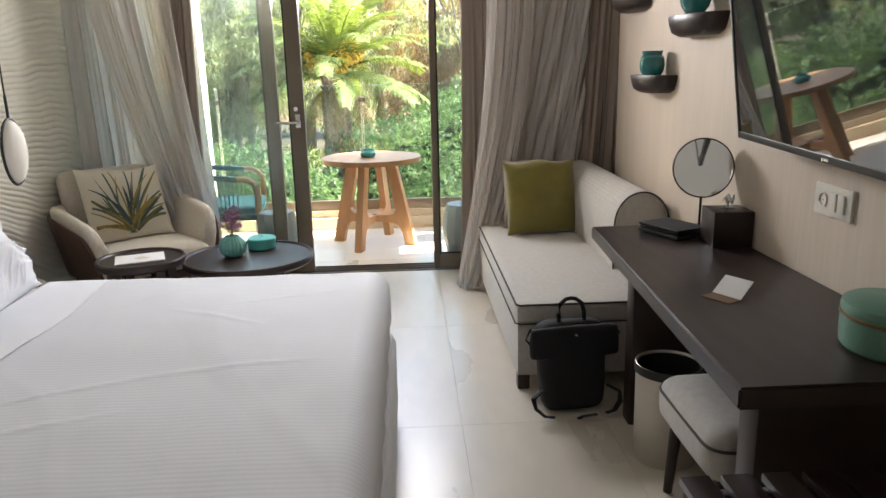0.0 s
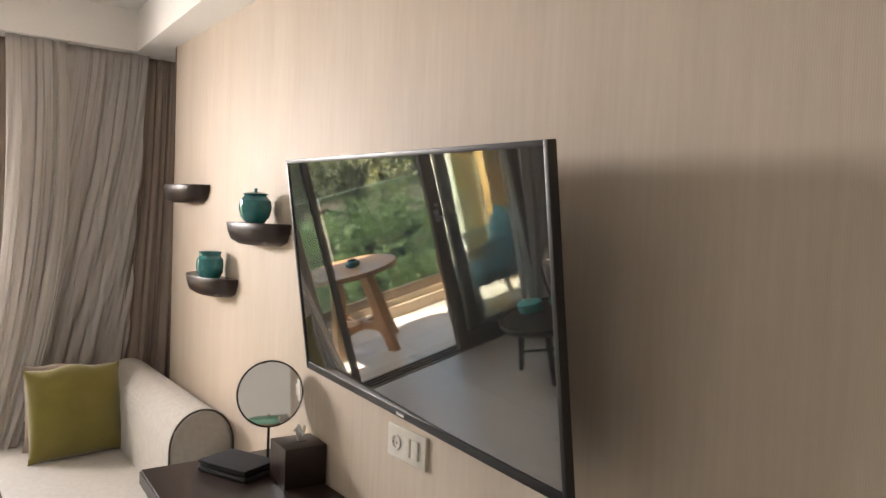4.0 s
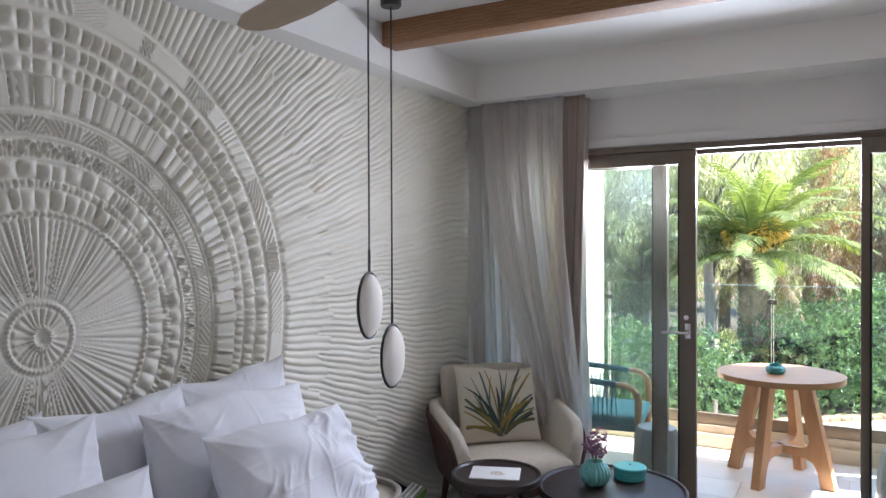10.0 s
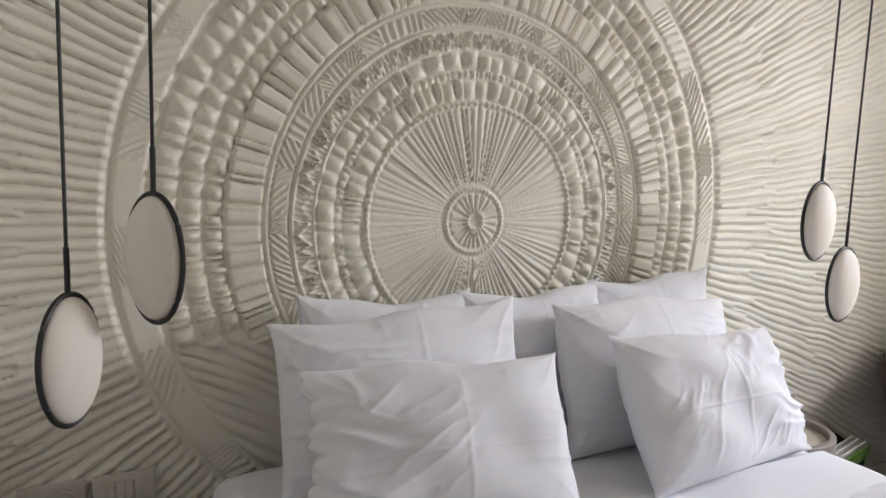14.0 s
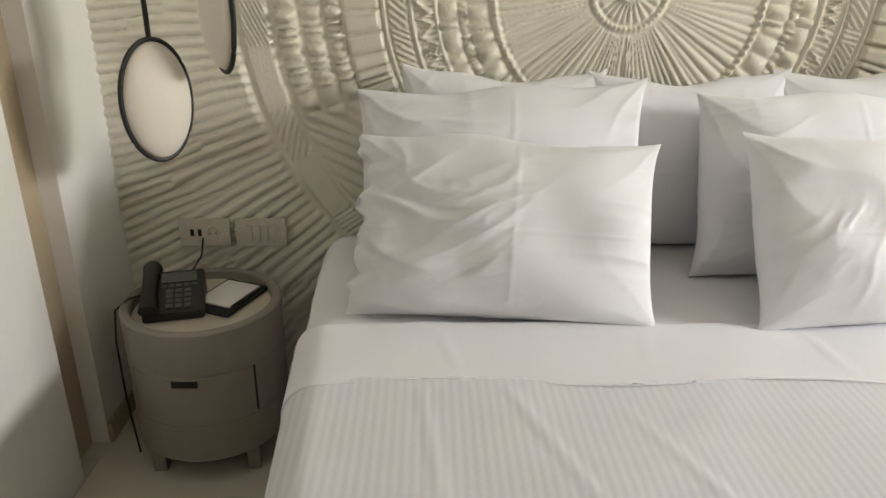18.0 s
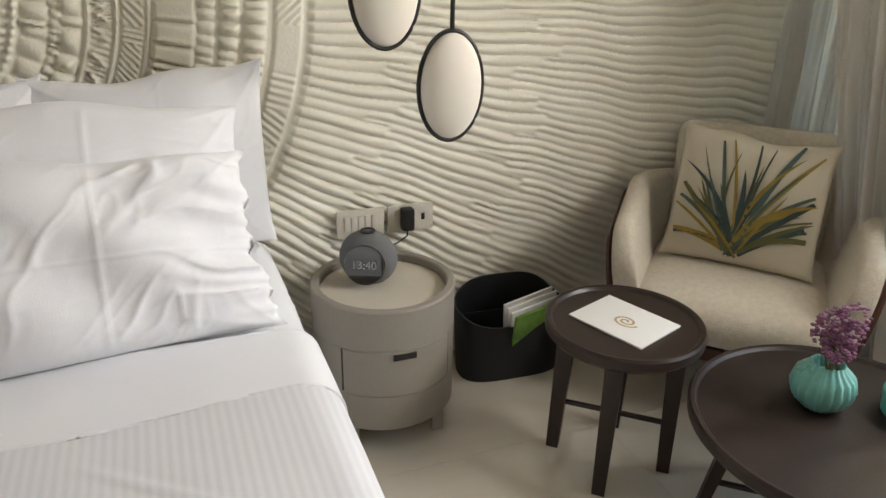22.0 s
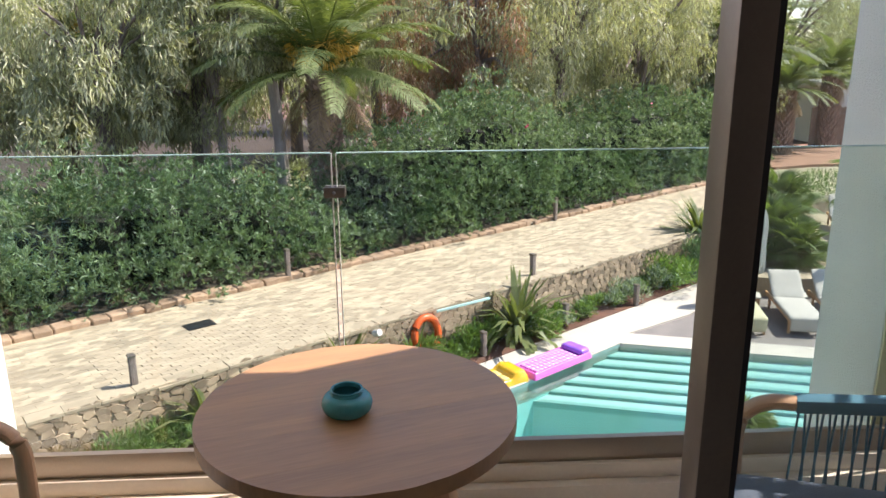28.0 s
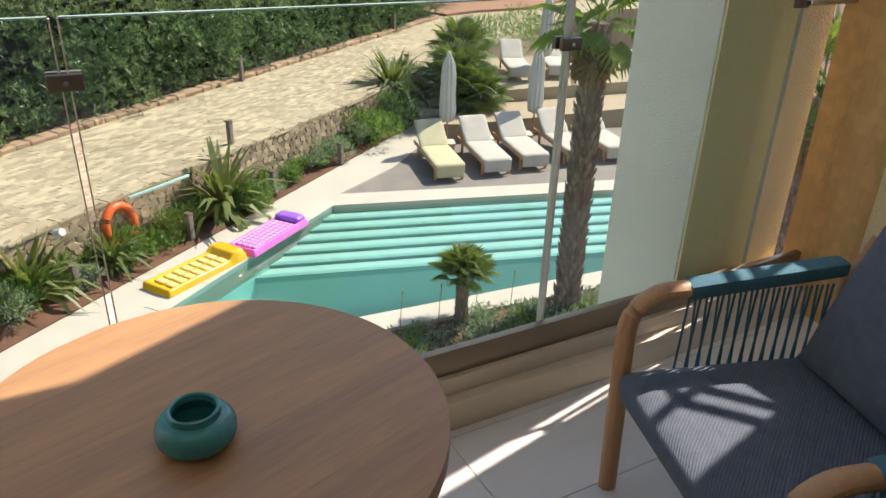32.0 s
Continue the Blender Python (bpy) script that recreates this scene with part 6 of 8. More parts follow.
# ---- magazine basket ----
mb = thing("magazine_basket", "black leather magazine basket with a high curved handle", "basket", pose(-2.215, 4.15, 0, 0, 0, -4))
b = bmesh.new()
rows = []
N = 56
for lay, inset in ((0, 0.0), (1, 0.008)):
    ring_lo, ring_hi = [], []
    for i in range(N):
        a = 2 * math.pi * i / N
        c, s = math.cos(a), math.sin(a)
        x, y = (0.105 - inset) * math.copysign(abs(c) ** 0.7, c), (0.208 - inset) * math.copysign(abs(s) ** 0.55, s)
        hz = 0.225 + 0.045 * abs(s) ** 2 + 0.115 * max(0, -c) ** 2.2
        ring_lo.append(b.verts.new((x * 0.90, y * 0.93, 0.0 if lay == 0 else 0.008)))
        ring_hi.append(b.verts.new((x, y, hz)))
    rows.append((ring_lo, ring_hi))
for i in range(N):
    k = (i + 1) % N
    b.faces.new((rows[0][0][i], rows[0][0][k], rows[0][1][k], rows[0][1][i]))
    b.faces.new((rows[1][0][i], rows[1][1][i], rows[1][1][k], rows[1][0][k]))
    b.faces.new((rows[0][1][i], rows[0][1][k], rows[1][1][k], rows[1][1][i]))
b.faces.new(rows[0][0][::-1])
b.faces.new(rows[1][0])
bmesh.ops.recalc_face_normals(b, faces=b.faces[:])
M_BLKLEATHER = mat("black_leather", (0.012, 0.014, 0.017), (0.008, 0.009, 0.011), 0.45, 6, 160, 0.2)
part("basket", b, M_BLKLEATHER, mb, angle=50)
part("divider", boxed(-0.05, -0.18, 0.01, -0.044, 0.18, 0.22, 0.002), M_BLKLEATHER, mb)
M_COVER = mat("green_cover", (0.16, 0.30, 0.05), (0.07, 0.16, 0.03), 0.35, 14, 60, 0.0)
for i, (x, m, tl) in enumerate(((0.0, M_SHEETPAPER, 8), (0.014, M_SHEETPAPER, 11), (0.03, M_SHEETPAPER, 14), (0.044, M_COVER, 17))):
    g = solo("magazine", boxed(-0.004, -0.105, 0.0, 0.004, 0.105, 0.285, 0.001), m, "magazine with a pale cover in the basket" if m is M_SHEETPAPER else "magazine with a green leafy cover in the basket", "magazine", pose(-2.215 + x, 4.235, 0.03, 0, tl, 8) @ pose(0, 0, 0, 8), "magazines")


# ---- balcony furniture ----
bt = thing("balcony_table", "round teak table with four splayed plank legs", "table", pose(-0.475, 6.44, 0))
R = 0.41
planks = 5
for i in range(planks):
    x0, x1 = -R + 2 * R * i / planks, -R + 2 * R * (i + 1) / planks
    b = bmesh.new()
    n = 14
    xs = [x0 + 0.0002 + (x1 - x0 - 0.0004) * k / n for k in range(n + 1)]
    lo, hi = [], []
    for z, store in ((0.700, lo), (0.740, hi)):
        store += [b.verts.new((x, -math.sqrt(max(0, R * R - x * x)), z)) for x in xs]
        store += [b.verts.new((x, math.sqrt(max(0, R * R - x * x)), z)) for x in reversed(xs)]
    b.faces.new(hi)
    b.faces.new(lo[::-1])
    m_ = len(lo)
    for k in range(m_):
        b.faces.new((lo[k], lo[(k + 1) % m_], hi[(k + 1) % m_], hi[k]))
    bmesh.ops.remove_doubles(b, verts=b.verts[:], dist=1e-5)
    bmesh.ops.recalc_face_normals(b, faces=b.faces[:])
    pl = part("plank", b, M_TABLE, bt)
bt.rotation_euler.z = radians(-72)
for k in range(4):
    a = radians(-20 + 72 + 90 * k)
    ol = [(0.10, 0.70), (0.225, 0.70), (0.375, 0.0), (0.285, 0.0), (0.255, 0.13), (0.20, 0.19), (0.02, 0.20), (0.02, 0.262), (0.19, 0.275), (0.205, 0.30)]
    b = prism([(0.12, 0.70), (0.215, 0.70), (0.375, 0.0), (0.285, 0.0), (0.262, 0.105), (0.235, 0.16), (0.19, 0.185), (0.022, 0.19), (0.022, 0.245), (0.15, 0.25), (0.19, 0.265), (0.208, 0.30)], 0.058, pose(0, -0.029, 0))
    lg = part("leg", b, M_TEAK, bt, "solid teak plank leg with a low brace")
    lg.matrix_local = Matrix.Rotation(a, 4, "Z")
pt = thing("ash_pot", "small squat teal ceramic pot on the balcony table", "pot", pose(-0.50, 6.395, 0.741) @ Matrix.Scale(0.93, 4))
part("body", lathe([(0, 0), (0.044, 0)] + [(0.046 + 0.023 * math.cos(q), 0.030 + 0.028 * math.sin(q)) for q in np.linspace(-1.35, 1.25, 14)] + [(0.045, 0.059), (0.043, 0.066), (0.0445, 0.071), (0.042, 0.073), (0.038, 0.071), (0.037, 0.060), (0.050, 0.045), (0.054, 0.03), (0.045, 0.012), (0, 0.008)], 48), mat("matt_teal_ceramic", (0.05, 0.26, 0.26), (0.03, 0.18, 0.185), 0.22, 6, 60, 0.08), pt)


def rope_chair(at, label, cushion):
    """Faces -y: 0.68 wide, 0.68 deep."""
    c = thing("balcony_chair", label, "chair", at, "rope chairs on the balcony")
    for s in (-1, 1):
        x = s * 0.315
        part("front_leg", tube([(x, -0.30, 0.0), (x, -0.31, 0.30), (x, -0.315, 0.50)] + [(x, -0.205 - 0.11 * math.cos(q), 0.545 + 0.105 * math.sin(q)) for q in np.linspace(0.0, math.pi / 2, 9)] + [(x, -0.165, 0.651)], 0.0255, 14, flat=0.85), M_TEAK, c, "teak leg curving into the arm")
        b = boxed(x - 0.028, -0.17, 0.630, x + 0.028, 0.27, 0.672, 0.012)
        for v in b.verts:
            v.co.z += 0.09 * (v.co.y + 0.17)
        part("arm", b, M_ROPE, c, "flat arm bound with blue rope")
        part("back_leg", tube([(x, 0.36, 0.0), (x, 0.30, 0.36), (x, 0.30, 0.65), (x, 0.36, 0.76)], 0.024, 14), M_TEAK, c)
        part("side_rail", boxed(x - 0.02, -0.30, 0.33, x + 0.02, 0.30, 0.375, 0.006), M_ROPE, c, "seat rail bound with rope")
        for i in range(27):
            y = -0.155 + i * 0.0158
            lean = 0.013 * (1 if i % 2 else -1)
            part("cord", tube([(x, y, 0.635), (x + 0.008, y + lean, 0.37)], 0.0034, 6), M_ROPE, c)
    part("front_rail", boxed(-0.30, -0.315, 0.33, 0.30, -0.275, 0.375, 0.006), M_ROPE, c)
    part("back_rail", boxed(-0.30, 0.335, 0.71, 0.30, 0.375, 0.76, 0.008), M_ROPE, c)
    for i in range(24):
        x = -0.285 + i * 0.0248
        part("cord", tube([(x, 0.355, 0.72), (x, 0.305, 0.36)], 0.0036, 6), M_ROPE, c)
    part("seat_cushion", soft_box(-0.295, -0.335, 0.352, 0.295, 0.28, 0.432, 0.03, 26, 26, puff=0.012), cushion, c, "padded seat cushion", angle=70)
    b = pillow_bm(0.56, 0.50, 0.15, 21, 0.004, 34)
    bmesh.ops.transform(b, matrix=pose(0, 0.17, 0.43) @ pose(0, 0, 0, -20) @ Matrix.Translation((0, 0, 0.25)), verts=b.verts[:])
    part("back_cushion", b, cushion, c, "soft back cushion", angle=75)
    return c


rope_chair(pose(0.81, 6.16, 0, 0, 0, -108) @ Matrix.Diagonal((1.09, 1.02, 1, 1)), "teak balcony chair with blue rope sides and slate cushions", M_WEAVE)
rope_chair(pose(-1.69, 6.22, 0, 0, 0, 97), "teak balcony chair with blue rope sides and a teal cushion", M_TEALFAB)
for at in (pose(0.25, 5.86, 0), pose(-1.19, 5.85, 0) @ Matrix.Scale(0.96, 4)):
    solo("drum_stool", lathe([(0, 0), (0.115, 0), (0.125, 0.008), (0.150, 0.10), (0.168, 0.215), (0.158, 0.33), (0.142, 0.41), (0.134, 0.425), (0.11, 0.43), (0, 0.428)], 12), M_CONCRETE, "faceted grey ceramic drum stool on the balcony", "stool", at, "drum stools", angle=25)


# ---- garden: levels ----
ZP, ZR = -3.63, -2.75     # pool terrace and lane


for m in (M_PALM, M_EUCA, M_RUSSET, M_SHRUB, M_SILVER, M_DRYLEAF):
    leafy(m)
leafy(M_OLEAN, 0.35, (1.1, 1.25, 0.7))


def island_vary(m, amount=0.35):
    """Each leaf of a crown a little lighter or darker than the next."""
    n, l = m.node_tree.nodes, m.node_tree.links
    p = n["Principled BSDF"]
    old = p.inputs["Base Color"].links[0].from_socket
    g = n.new("ShaderNodeNewGeometry")
    mr = n.new("ShaderNodeMapRange")
    mr.inputs["To Min"].default_value, mr.inputs["To Max"].default_value = 1 - amount, 1 + amount * 1.3
    hs = n.new("ShaderNodeHueSaturation")
    l.new(g.outputs["Random Per Island"], mr.inputs["Value"])
    l.new(mr.outputs["Result"], hs.inputs["Value"])
    l.new(old, hs.inputs["Color"])
    for lk in list(old.links):
        if lk.to_node != hs:
            l.new(hs.outputs["Color"], lk.to_socket)


for m in (M_OLEAN, M_EUCA, M_RUSSET, M_SHRUB, M_SILVER, M_BARK):
    island_vary(m)


def leaf_mesh(name, C, D, L, W, material, rs):
    """Single leaves as bent diamonds: centres C, directions D, lengths L, widths W."""
    n = len(C)
    D = D / np.linalg.norm(D, axis=1, keepdims=True)
    A = rs.normal(size=(n, 3))
    S = np.cross(D, A)
    S /= np.linalg.norm(S, axis=1, keepdims=True) + 1e-9
    N = np.cross(S, D)
    L, W = np.broadcast_to(L, n)[:, None], np.broadcast_to(W, n)[:, None]
    V = np.stack([C - D * L / 2, C + S * W / 2 + N * L * 0.06, C + D * L / 2 - N * L * 0.05, C - S * W / 2 + N * L * 0.06], 1).reshape(-1, 3)
    me = bpy.data.meshes.new(name)
    me.vertices.add(4 * n)
    me.vertices.foreach_set("co", V.reshape(-1).astype(np.float32))
    me.loops.add(4 * n)
    me.loops.foreach_set("vertex_index", np.arange(4 * n, dtype=np.int32))
    me.polygons.add(n)
    me.polygons.foreach_set("loop_start", np.arange(0, 4 * n, 4, dtype=np.int32))
    me.update(calc_edges=True)
    me.materials.append(material)
    return me


def blobs(rs, centres, radii, count, shell=0.55):
    """Points scattered towards the outside of many uneven clumps."""
    centres, radii = np.array(centres, float), np.array(radii, float)
    w = radii[:, 0] * radii[:, 1] * radii[:, 2]
    k = rs.choice(len(centres), count, p=w / w.sum())
    v = rs.normal(size=(count, 3))
    v /= np.linalg.norm(v, axis=1, keepdims=True)
    r = (shell + (1 - shell) * rs.rand(count)) ** 0.6
    return centres[k] + v * r[:, None] * radii[k], v


# lane, kerb and terrace lines run from south-west to north-east
WALL_A, WALL_B = Vector((-9.0, 10.25)), Vector((8.2, 22.95))
KERB_A, KERB_B = Vector((-12.0, 11.6)), Vector((13.6, 31.9))
wdir = (WALL_B - WALL_A).normalized()
kdir = (KERB_B - KERB_A).normalized()


def sheet(name, pts, z0, z1, material, label, category):
    b = bmesh.new()
    lo = [b.verts.new((x, y, z0)) for x, y in pts]
    hi = [b.verts.new((x, y, z1)) for x, y in pts]
    b.faces.new(hi)
    b.faces.new(lo[::-1])
    k = len(pts)
    for i in range(k):
        b.faces.new((lo[i], lo[(i + 1) % k], hi[(i + 1) % k], hi[i]))
    bmesh.ops.recalc_face_normals(b, faces=b.faces[:])
    return structure(name, b, material, label, category)


structure("ground", boxed(-600, 8.0, -6.5, 600, 900, -5.3), M_SOIL, "bare reddish earth reaching the horizon", "ground")
# lane and the higher ground behind it
road = sheet("lane", [tuple(WALL_A), tuple(WALL_B), (20.0, 31.5), (34, 33.0), (34, 38.0), (15.0, 34.5), tuple(KERB_B), tuple(KERB_A)], -5.3, ZR - 0.004, M_PAVEBED, "cobbled lane of pale stone between hedge and garden wall", "road")
sheet("hedge_ground", [tuple(KERB_A), tuple(KERB_B), (15.0, 34.5), (34, 38.0), (60, 60), (-60, 60), (-60, 8)], -5.3, ZR + 0.04, M_LITTER, "earth and leaf litter under the hedge and the trees", "ground")
sheet("terrace_ground", [(-14, 8.0), (40, 8.0), (40, 33), (20.0, 31.5), tuple(WALL_B), tuple(WALL_A)], -6.0, -5.0, M_SOIL, "earth under the pool terrace", "ground")
# planting bed between wall and path
PATH_A, PATH_B = Vector((-6.0, 11.25)), Vector((7.75, 21.75))
n_w = Vector((wdir.y, -wdir.x))


# ---- pool ----
PC = Vector((3.645, 17.28))            # corner by the deck
PL = Vector((-1.6, 13.25))             # left edge runs down to here
PR = Vector((14.0, 14.3))              # far edge runs on to here
ldir, rdir = (PL - PC).normalized(), (PR - PC).normalized()


def inset(p, a, b):
    return p + ldir * a + rdir * b


ZW = ZP - 0.07
bed_soil = sheet("planting_bed", [tuple(WALL_A + n_w * 0.05), tuple(WALL_B + n_w * 0.05), tuple(PATH_B), tuple(PATH_A)], ZP - 0.35, ZP + 0.02, M_SOIL, "red soil planting bed under the garden wall", "planting bed")
co = 0.35
lo_l = Vector((-ldir.y, ldir.x))
if lo_l.dot(PATH_A - PL) < 0:
    lo_l = -lo_l
up_r = Vector((-rdir.y, rdir.x))
if up_r.y < 0:
    up_r = -up_r
CO = PC + lo_l * co + up_r * 0.42
sheet("terrace_path", [tuple(PATH_A), tuple(PATH_B), (8.4, 21.4), (5.55, 18.75), (3.95, 17.78), tuple(PC), tuple(PL)], ZP - 0.35, ZP, M_DECKSTONE, "pale stone path beside the pool", "pavement")
sheet("pool_coping", [tuple(PC), (3.95, 17.78), tuple(PR + up_r * 0.5), tuple(PR)], ZP - 0.35, ZP + 0.002, M_DECKSTONE, "pale stone coping along the pool", "coping")
sheet("sun_deck", [(3.95, 17.78), (5.55, 18.75), (8.4, 21.4), (8.2, 20.4), tuple(Vector((16.0, 18.2))), tuple(PR + up_r * 0.5)], ZP - 0.35, ZP - 0.03, M_DECK, "weathered grey timber sun deck under the loungers", "deck")
sheet("pool_floor", [tuple(PC), tuple(PR), (14, 8.2), (-3, 8.2), tuple(PL)], -5.29, -4.95, M_BASIN, "turquoise tiled pool floor", "pool")
sheet("pool_side", [tuple(PC), tuple(PL), tuple(PL + lo_l * 0.2), tuple(PC + lo_l * 0.2)], -4.95, ZP - 0.002, M_BASIN, "turquoise tiled side of the pool", "pool")
steps = thing("pool_steps", "wide turquoise tiled steps leading down into the pool", "pool steps", kind="structure")
for i in range(6):
    a0, a1 = 0.39 * i, 0.39 * (i + 1)
    z = ZW - 0.08 - 0.05 * i
    b = bmesh.new()
    q = [inset(PC, a0 / 0.98, -0.1), inset(PC, a1 / 0.98, -0.1), inset(PC, a1 / 0.98, 10.5), inset(PC, a0 / 0.98, 10.5)]
    lo = [b.verts.new((p.x, p.y, -4.96)) for p in q]
    hi = [b.verts.new((p.x, p.y, z)) for p in q]
    b.faces.new(hi)
    for k in range(4):
        b.faces.new((lo[k], lo[(k + 1) % 4], hi[(k + 1) % 4], hi[k]))
    bmesh.ops.recalc_face_normals(b, faces=b.faces[:])
    part("step", b, M_STEPTILE, steps)
    e = [inset(PC, (a1 - 0.12) / 0.98, -0.1), inset(PC, a1 / 0.98 + 0.002, -0.1), inset(PC, a1 / 0.98 + 0.002, 10.5), inset(PC, (a1 - 0.12) / 0.98, 10.5)]
    b = bmesh.new()
    hi = [b.verts.new((p.x, p.y, z + 0.004)) for p in e]
    lo = [b.verts.new((p.x, p.y, z - 0.10)) for p in e]
    b.faces.new(hi)
    for k in range(4):
        b.faces.new((lo[k], lo[(k + 1) % 4], hi[(k + 1) % 4], hi[k]))
    bmesh.ops.recalc_face_normals(b, faces=b.faces[:])
    part("nosing", b, mat("teal_nosing_tile", (0.19, 0.385, 0.345), None, 0.4, 4, 60, 0.0) if i == 0 else bpy.data.materials["teal_nosing_tile"], steps, "darker tiled nosing")
M_WATER = bpy.data.materials.new("pool_water")
M_WATER.use_nodes = True
n, l = M_WATER.node_tree.nodes, M_WATER.node_tree.links
n.remove(n["Principled BSDF"])
tr, gl, mx, fr, bp_, nz = (n.new("ShaderNode" + k) for k in ("BsdfTransparent", "BsdfGlossy", "MixShader", "Fresnel", "Bump", "TexNoise"))
tr.inputs["Color"].default_value = (0.78, 0.94, 0.92, 1)
gl.inputs["Roughness"].default_value = 0.02
fr.inputs["IOR"].default_value = 1.33
nz.inputs["Scale"].default_value, nz.inputs["Detail"].default_value = 3.0, 3.0
bp_.inputs["Strength"].default_value, bp_.inputs["Distance"].default_value = 0.25, 0.03
tcw = n.new("ShaderNodeTexCoord")
l.new(tcw.outputs["Object"], nz.inputs["Vector"])
l.new(nz.outputs["Fac"], bp_.inputs["Height"])
l.new(bp_.outputs["Normal"], gl.inputs["Normal"])
l.new(bp_.outputs["Normal"], fr.inputs["Normal"])
l.new(fr.outputs["Fac"], mx.inputs["Fac"])
l.new(tr.outputs["BSDF"], mx.inputs[1])
l.new(gl.outputs["BSDF"], mx.inputs[2])
l.new(mx.outputs["Shader"], n["Material Output"].inputs["Surface"])
b = bmesh.new()
b.faces.new([b.verts.new((x, y, ZW)) for x, y in (tuple(PC), tuple(PL), (-3, 8.3), (14, 8.3), tuple(PR))])
bmesh.ops.recalc_face_normals(b, faces=b.faces[:])
wat = structure("pool_water", b, M_WATER, "clear turquoise pool water with fine ripples", "water")
wat.visible_shadow = False
# island planter in the pool
for nm, pts, z0, z1, m, lab in (("planter_kerb", [(2.15, 9.0), (2.15, 13.42), (14, 12.35), (14, 11.9), (2.6, 12.95), (2.6, 9.0)], -4.96, ZP + 0.0, M_DECKSTONE, "pale stone kerb of the planter in the pool"),
                                ("planter_soil", [(2.58, 8.3), (2.58, 12.98), (14, 11.93), (14, 8.3)], -4.96, ZP - 0.05, M_SOIL, "soil of the planter in the pool")):
    sheet(nm, pts, z0, z1, m, lab, "planter")
sheet("pool_end", [(-3.0, 8.0), (2.16, 8.0), (2.16, 8.35), (-3.0, 8.35)], -4.96, ZP, M_DECKSTONE, "pale stone edge of the pool under the balcony", "coping")

# ---- kerb and retaining wall bodies ----
rs = np.random.RandomState(7)
wall_body = sheet("garden_wall", [tuple(WALL_A), tuple(WALL_B), tuple(WALL_B + n_w * 0.02), tuple(WALL_A + n_w * 0.02)], -4.2, ZR - 0.02, M_MORTAR, "low rubble stone retaining wall under the lane", "wall")
kerb = sheet("kerb", [tuple(KERB_A), tuple(KERB_B), tuple(KERB_B + Vector((-kdir.y, kdir.x)) * 0.30), tuple(KERB_A + Vector((-kdir.y, kdir.x)) * 0.30)], ZR - 0.1, ZR + 0.07, M_MORTAR, "rough stone kerb under the hedge", "kerb")


def bollard(x, y, z, h, label, group, lean=0):
    bo = thing("bollard", label, "bollard", pose(x, y, z, 0, lean, 35), group)
    part("stem", boxed(-0.045, -0.045, -0.03, 0.045, 0.045, h, 0.006), M_TRUNK, bo)
    part("cap", boxed(-0.05, -0.05, h, 0.05, 0.07, h + 0.035, 0.005), M_BRONZE, bo, "flat metal lamp cap")


for x, y in ((-4.14, 14.15), (2.25, 18.94), (8.2, 23.6)):
    bollard(x, y, ZR, 0.42, "weathered timber path light on the lane's edge", "lane lights")
for x, y in ((-0.77, 15.69), (1.01, 16.84), (2.81, 18.25), (4.6, 19.36)):
    bollard(x, y, ZP, 0.45, "weathered timber path light in the planting bed", "bed lights")
for x, y in ((-2.75, 18.95), (3.75, 23.98), (10.6, 29.6)):
    k = 0.62
    bollard(x, y, ZR, k, "short timber post at the hedge kerb", "hedge posts")
solo("manhole_cover", boxed(-0.24, -0.16, 0.0, 0.24, 0.16, 0.012, 0.004), M_BLACK, "dark metal manhole cover in the lane", "manhole cover", pose(-3.87, 16.45, ZR + 0.008, 0, 0, 38))
solo("lifebuoy", tube([(0.26 * math.cos(a), 0, 0.30 * math.sin(a)) for a in np.linspace(0, 2 * math.pi, 33)], 0.065, 12), M_ORANGE, "orange lifebuoy hung on the garden wall", "lifebuoy", pose(-0.02, 16.72, -3.12, -8, 0, 36), angle=60)
solo("glass_strip_light", boxed(-0.6, -0.02, 0, 0.6, 0.02, 0.04, 0.004), M_EDGE, "pale green strip along the garden wall's top", "strip light", pose(0.67, 17.05, -2.72, 0, 0, 33))

gs = thing("garden_spotlight", "small white spotlight on a short arm at the garden wall", "spotlight", pose(-0.93, 16.05, -2.80, 0, 0, 36))
part("lamp_body", lathe([(0, 0), (0.05, 0), (0.058, 0.02), (0.058, 0.16), (0.05, 0.17), (0, 0.165)], 20, pose(0, -0.05, 0, 70, 0, 0)), M_PVC, gs)
part("arm", tube([(0, -0.05, 0.0), (0, 0.02, -0.03), (0, 0.10, -0.03)], 0.016, 8), M_BLACK, gs)

# ---- air beds ----


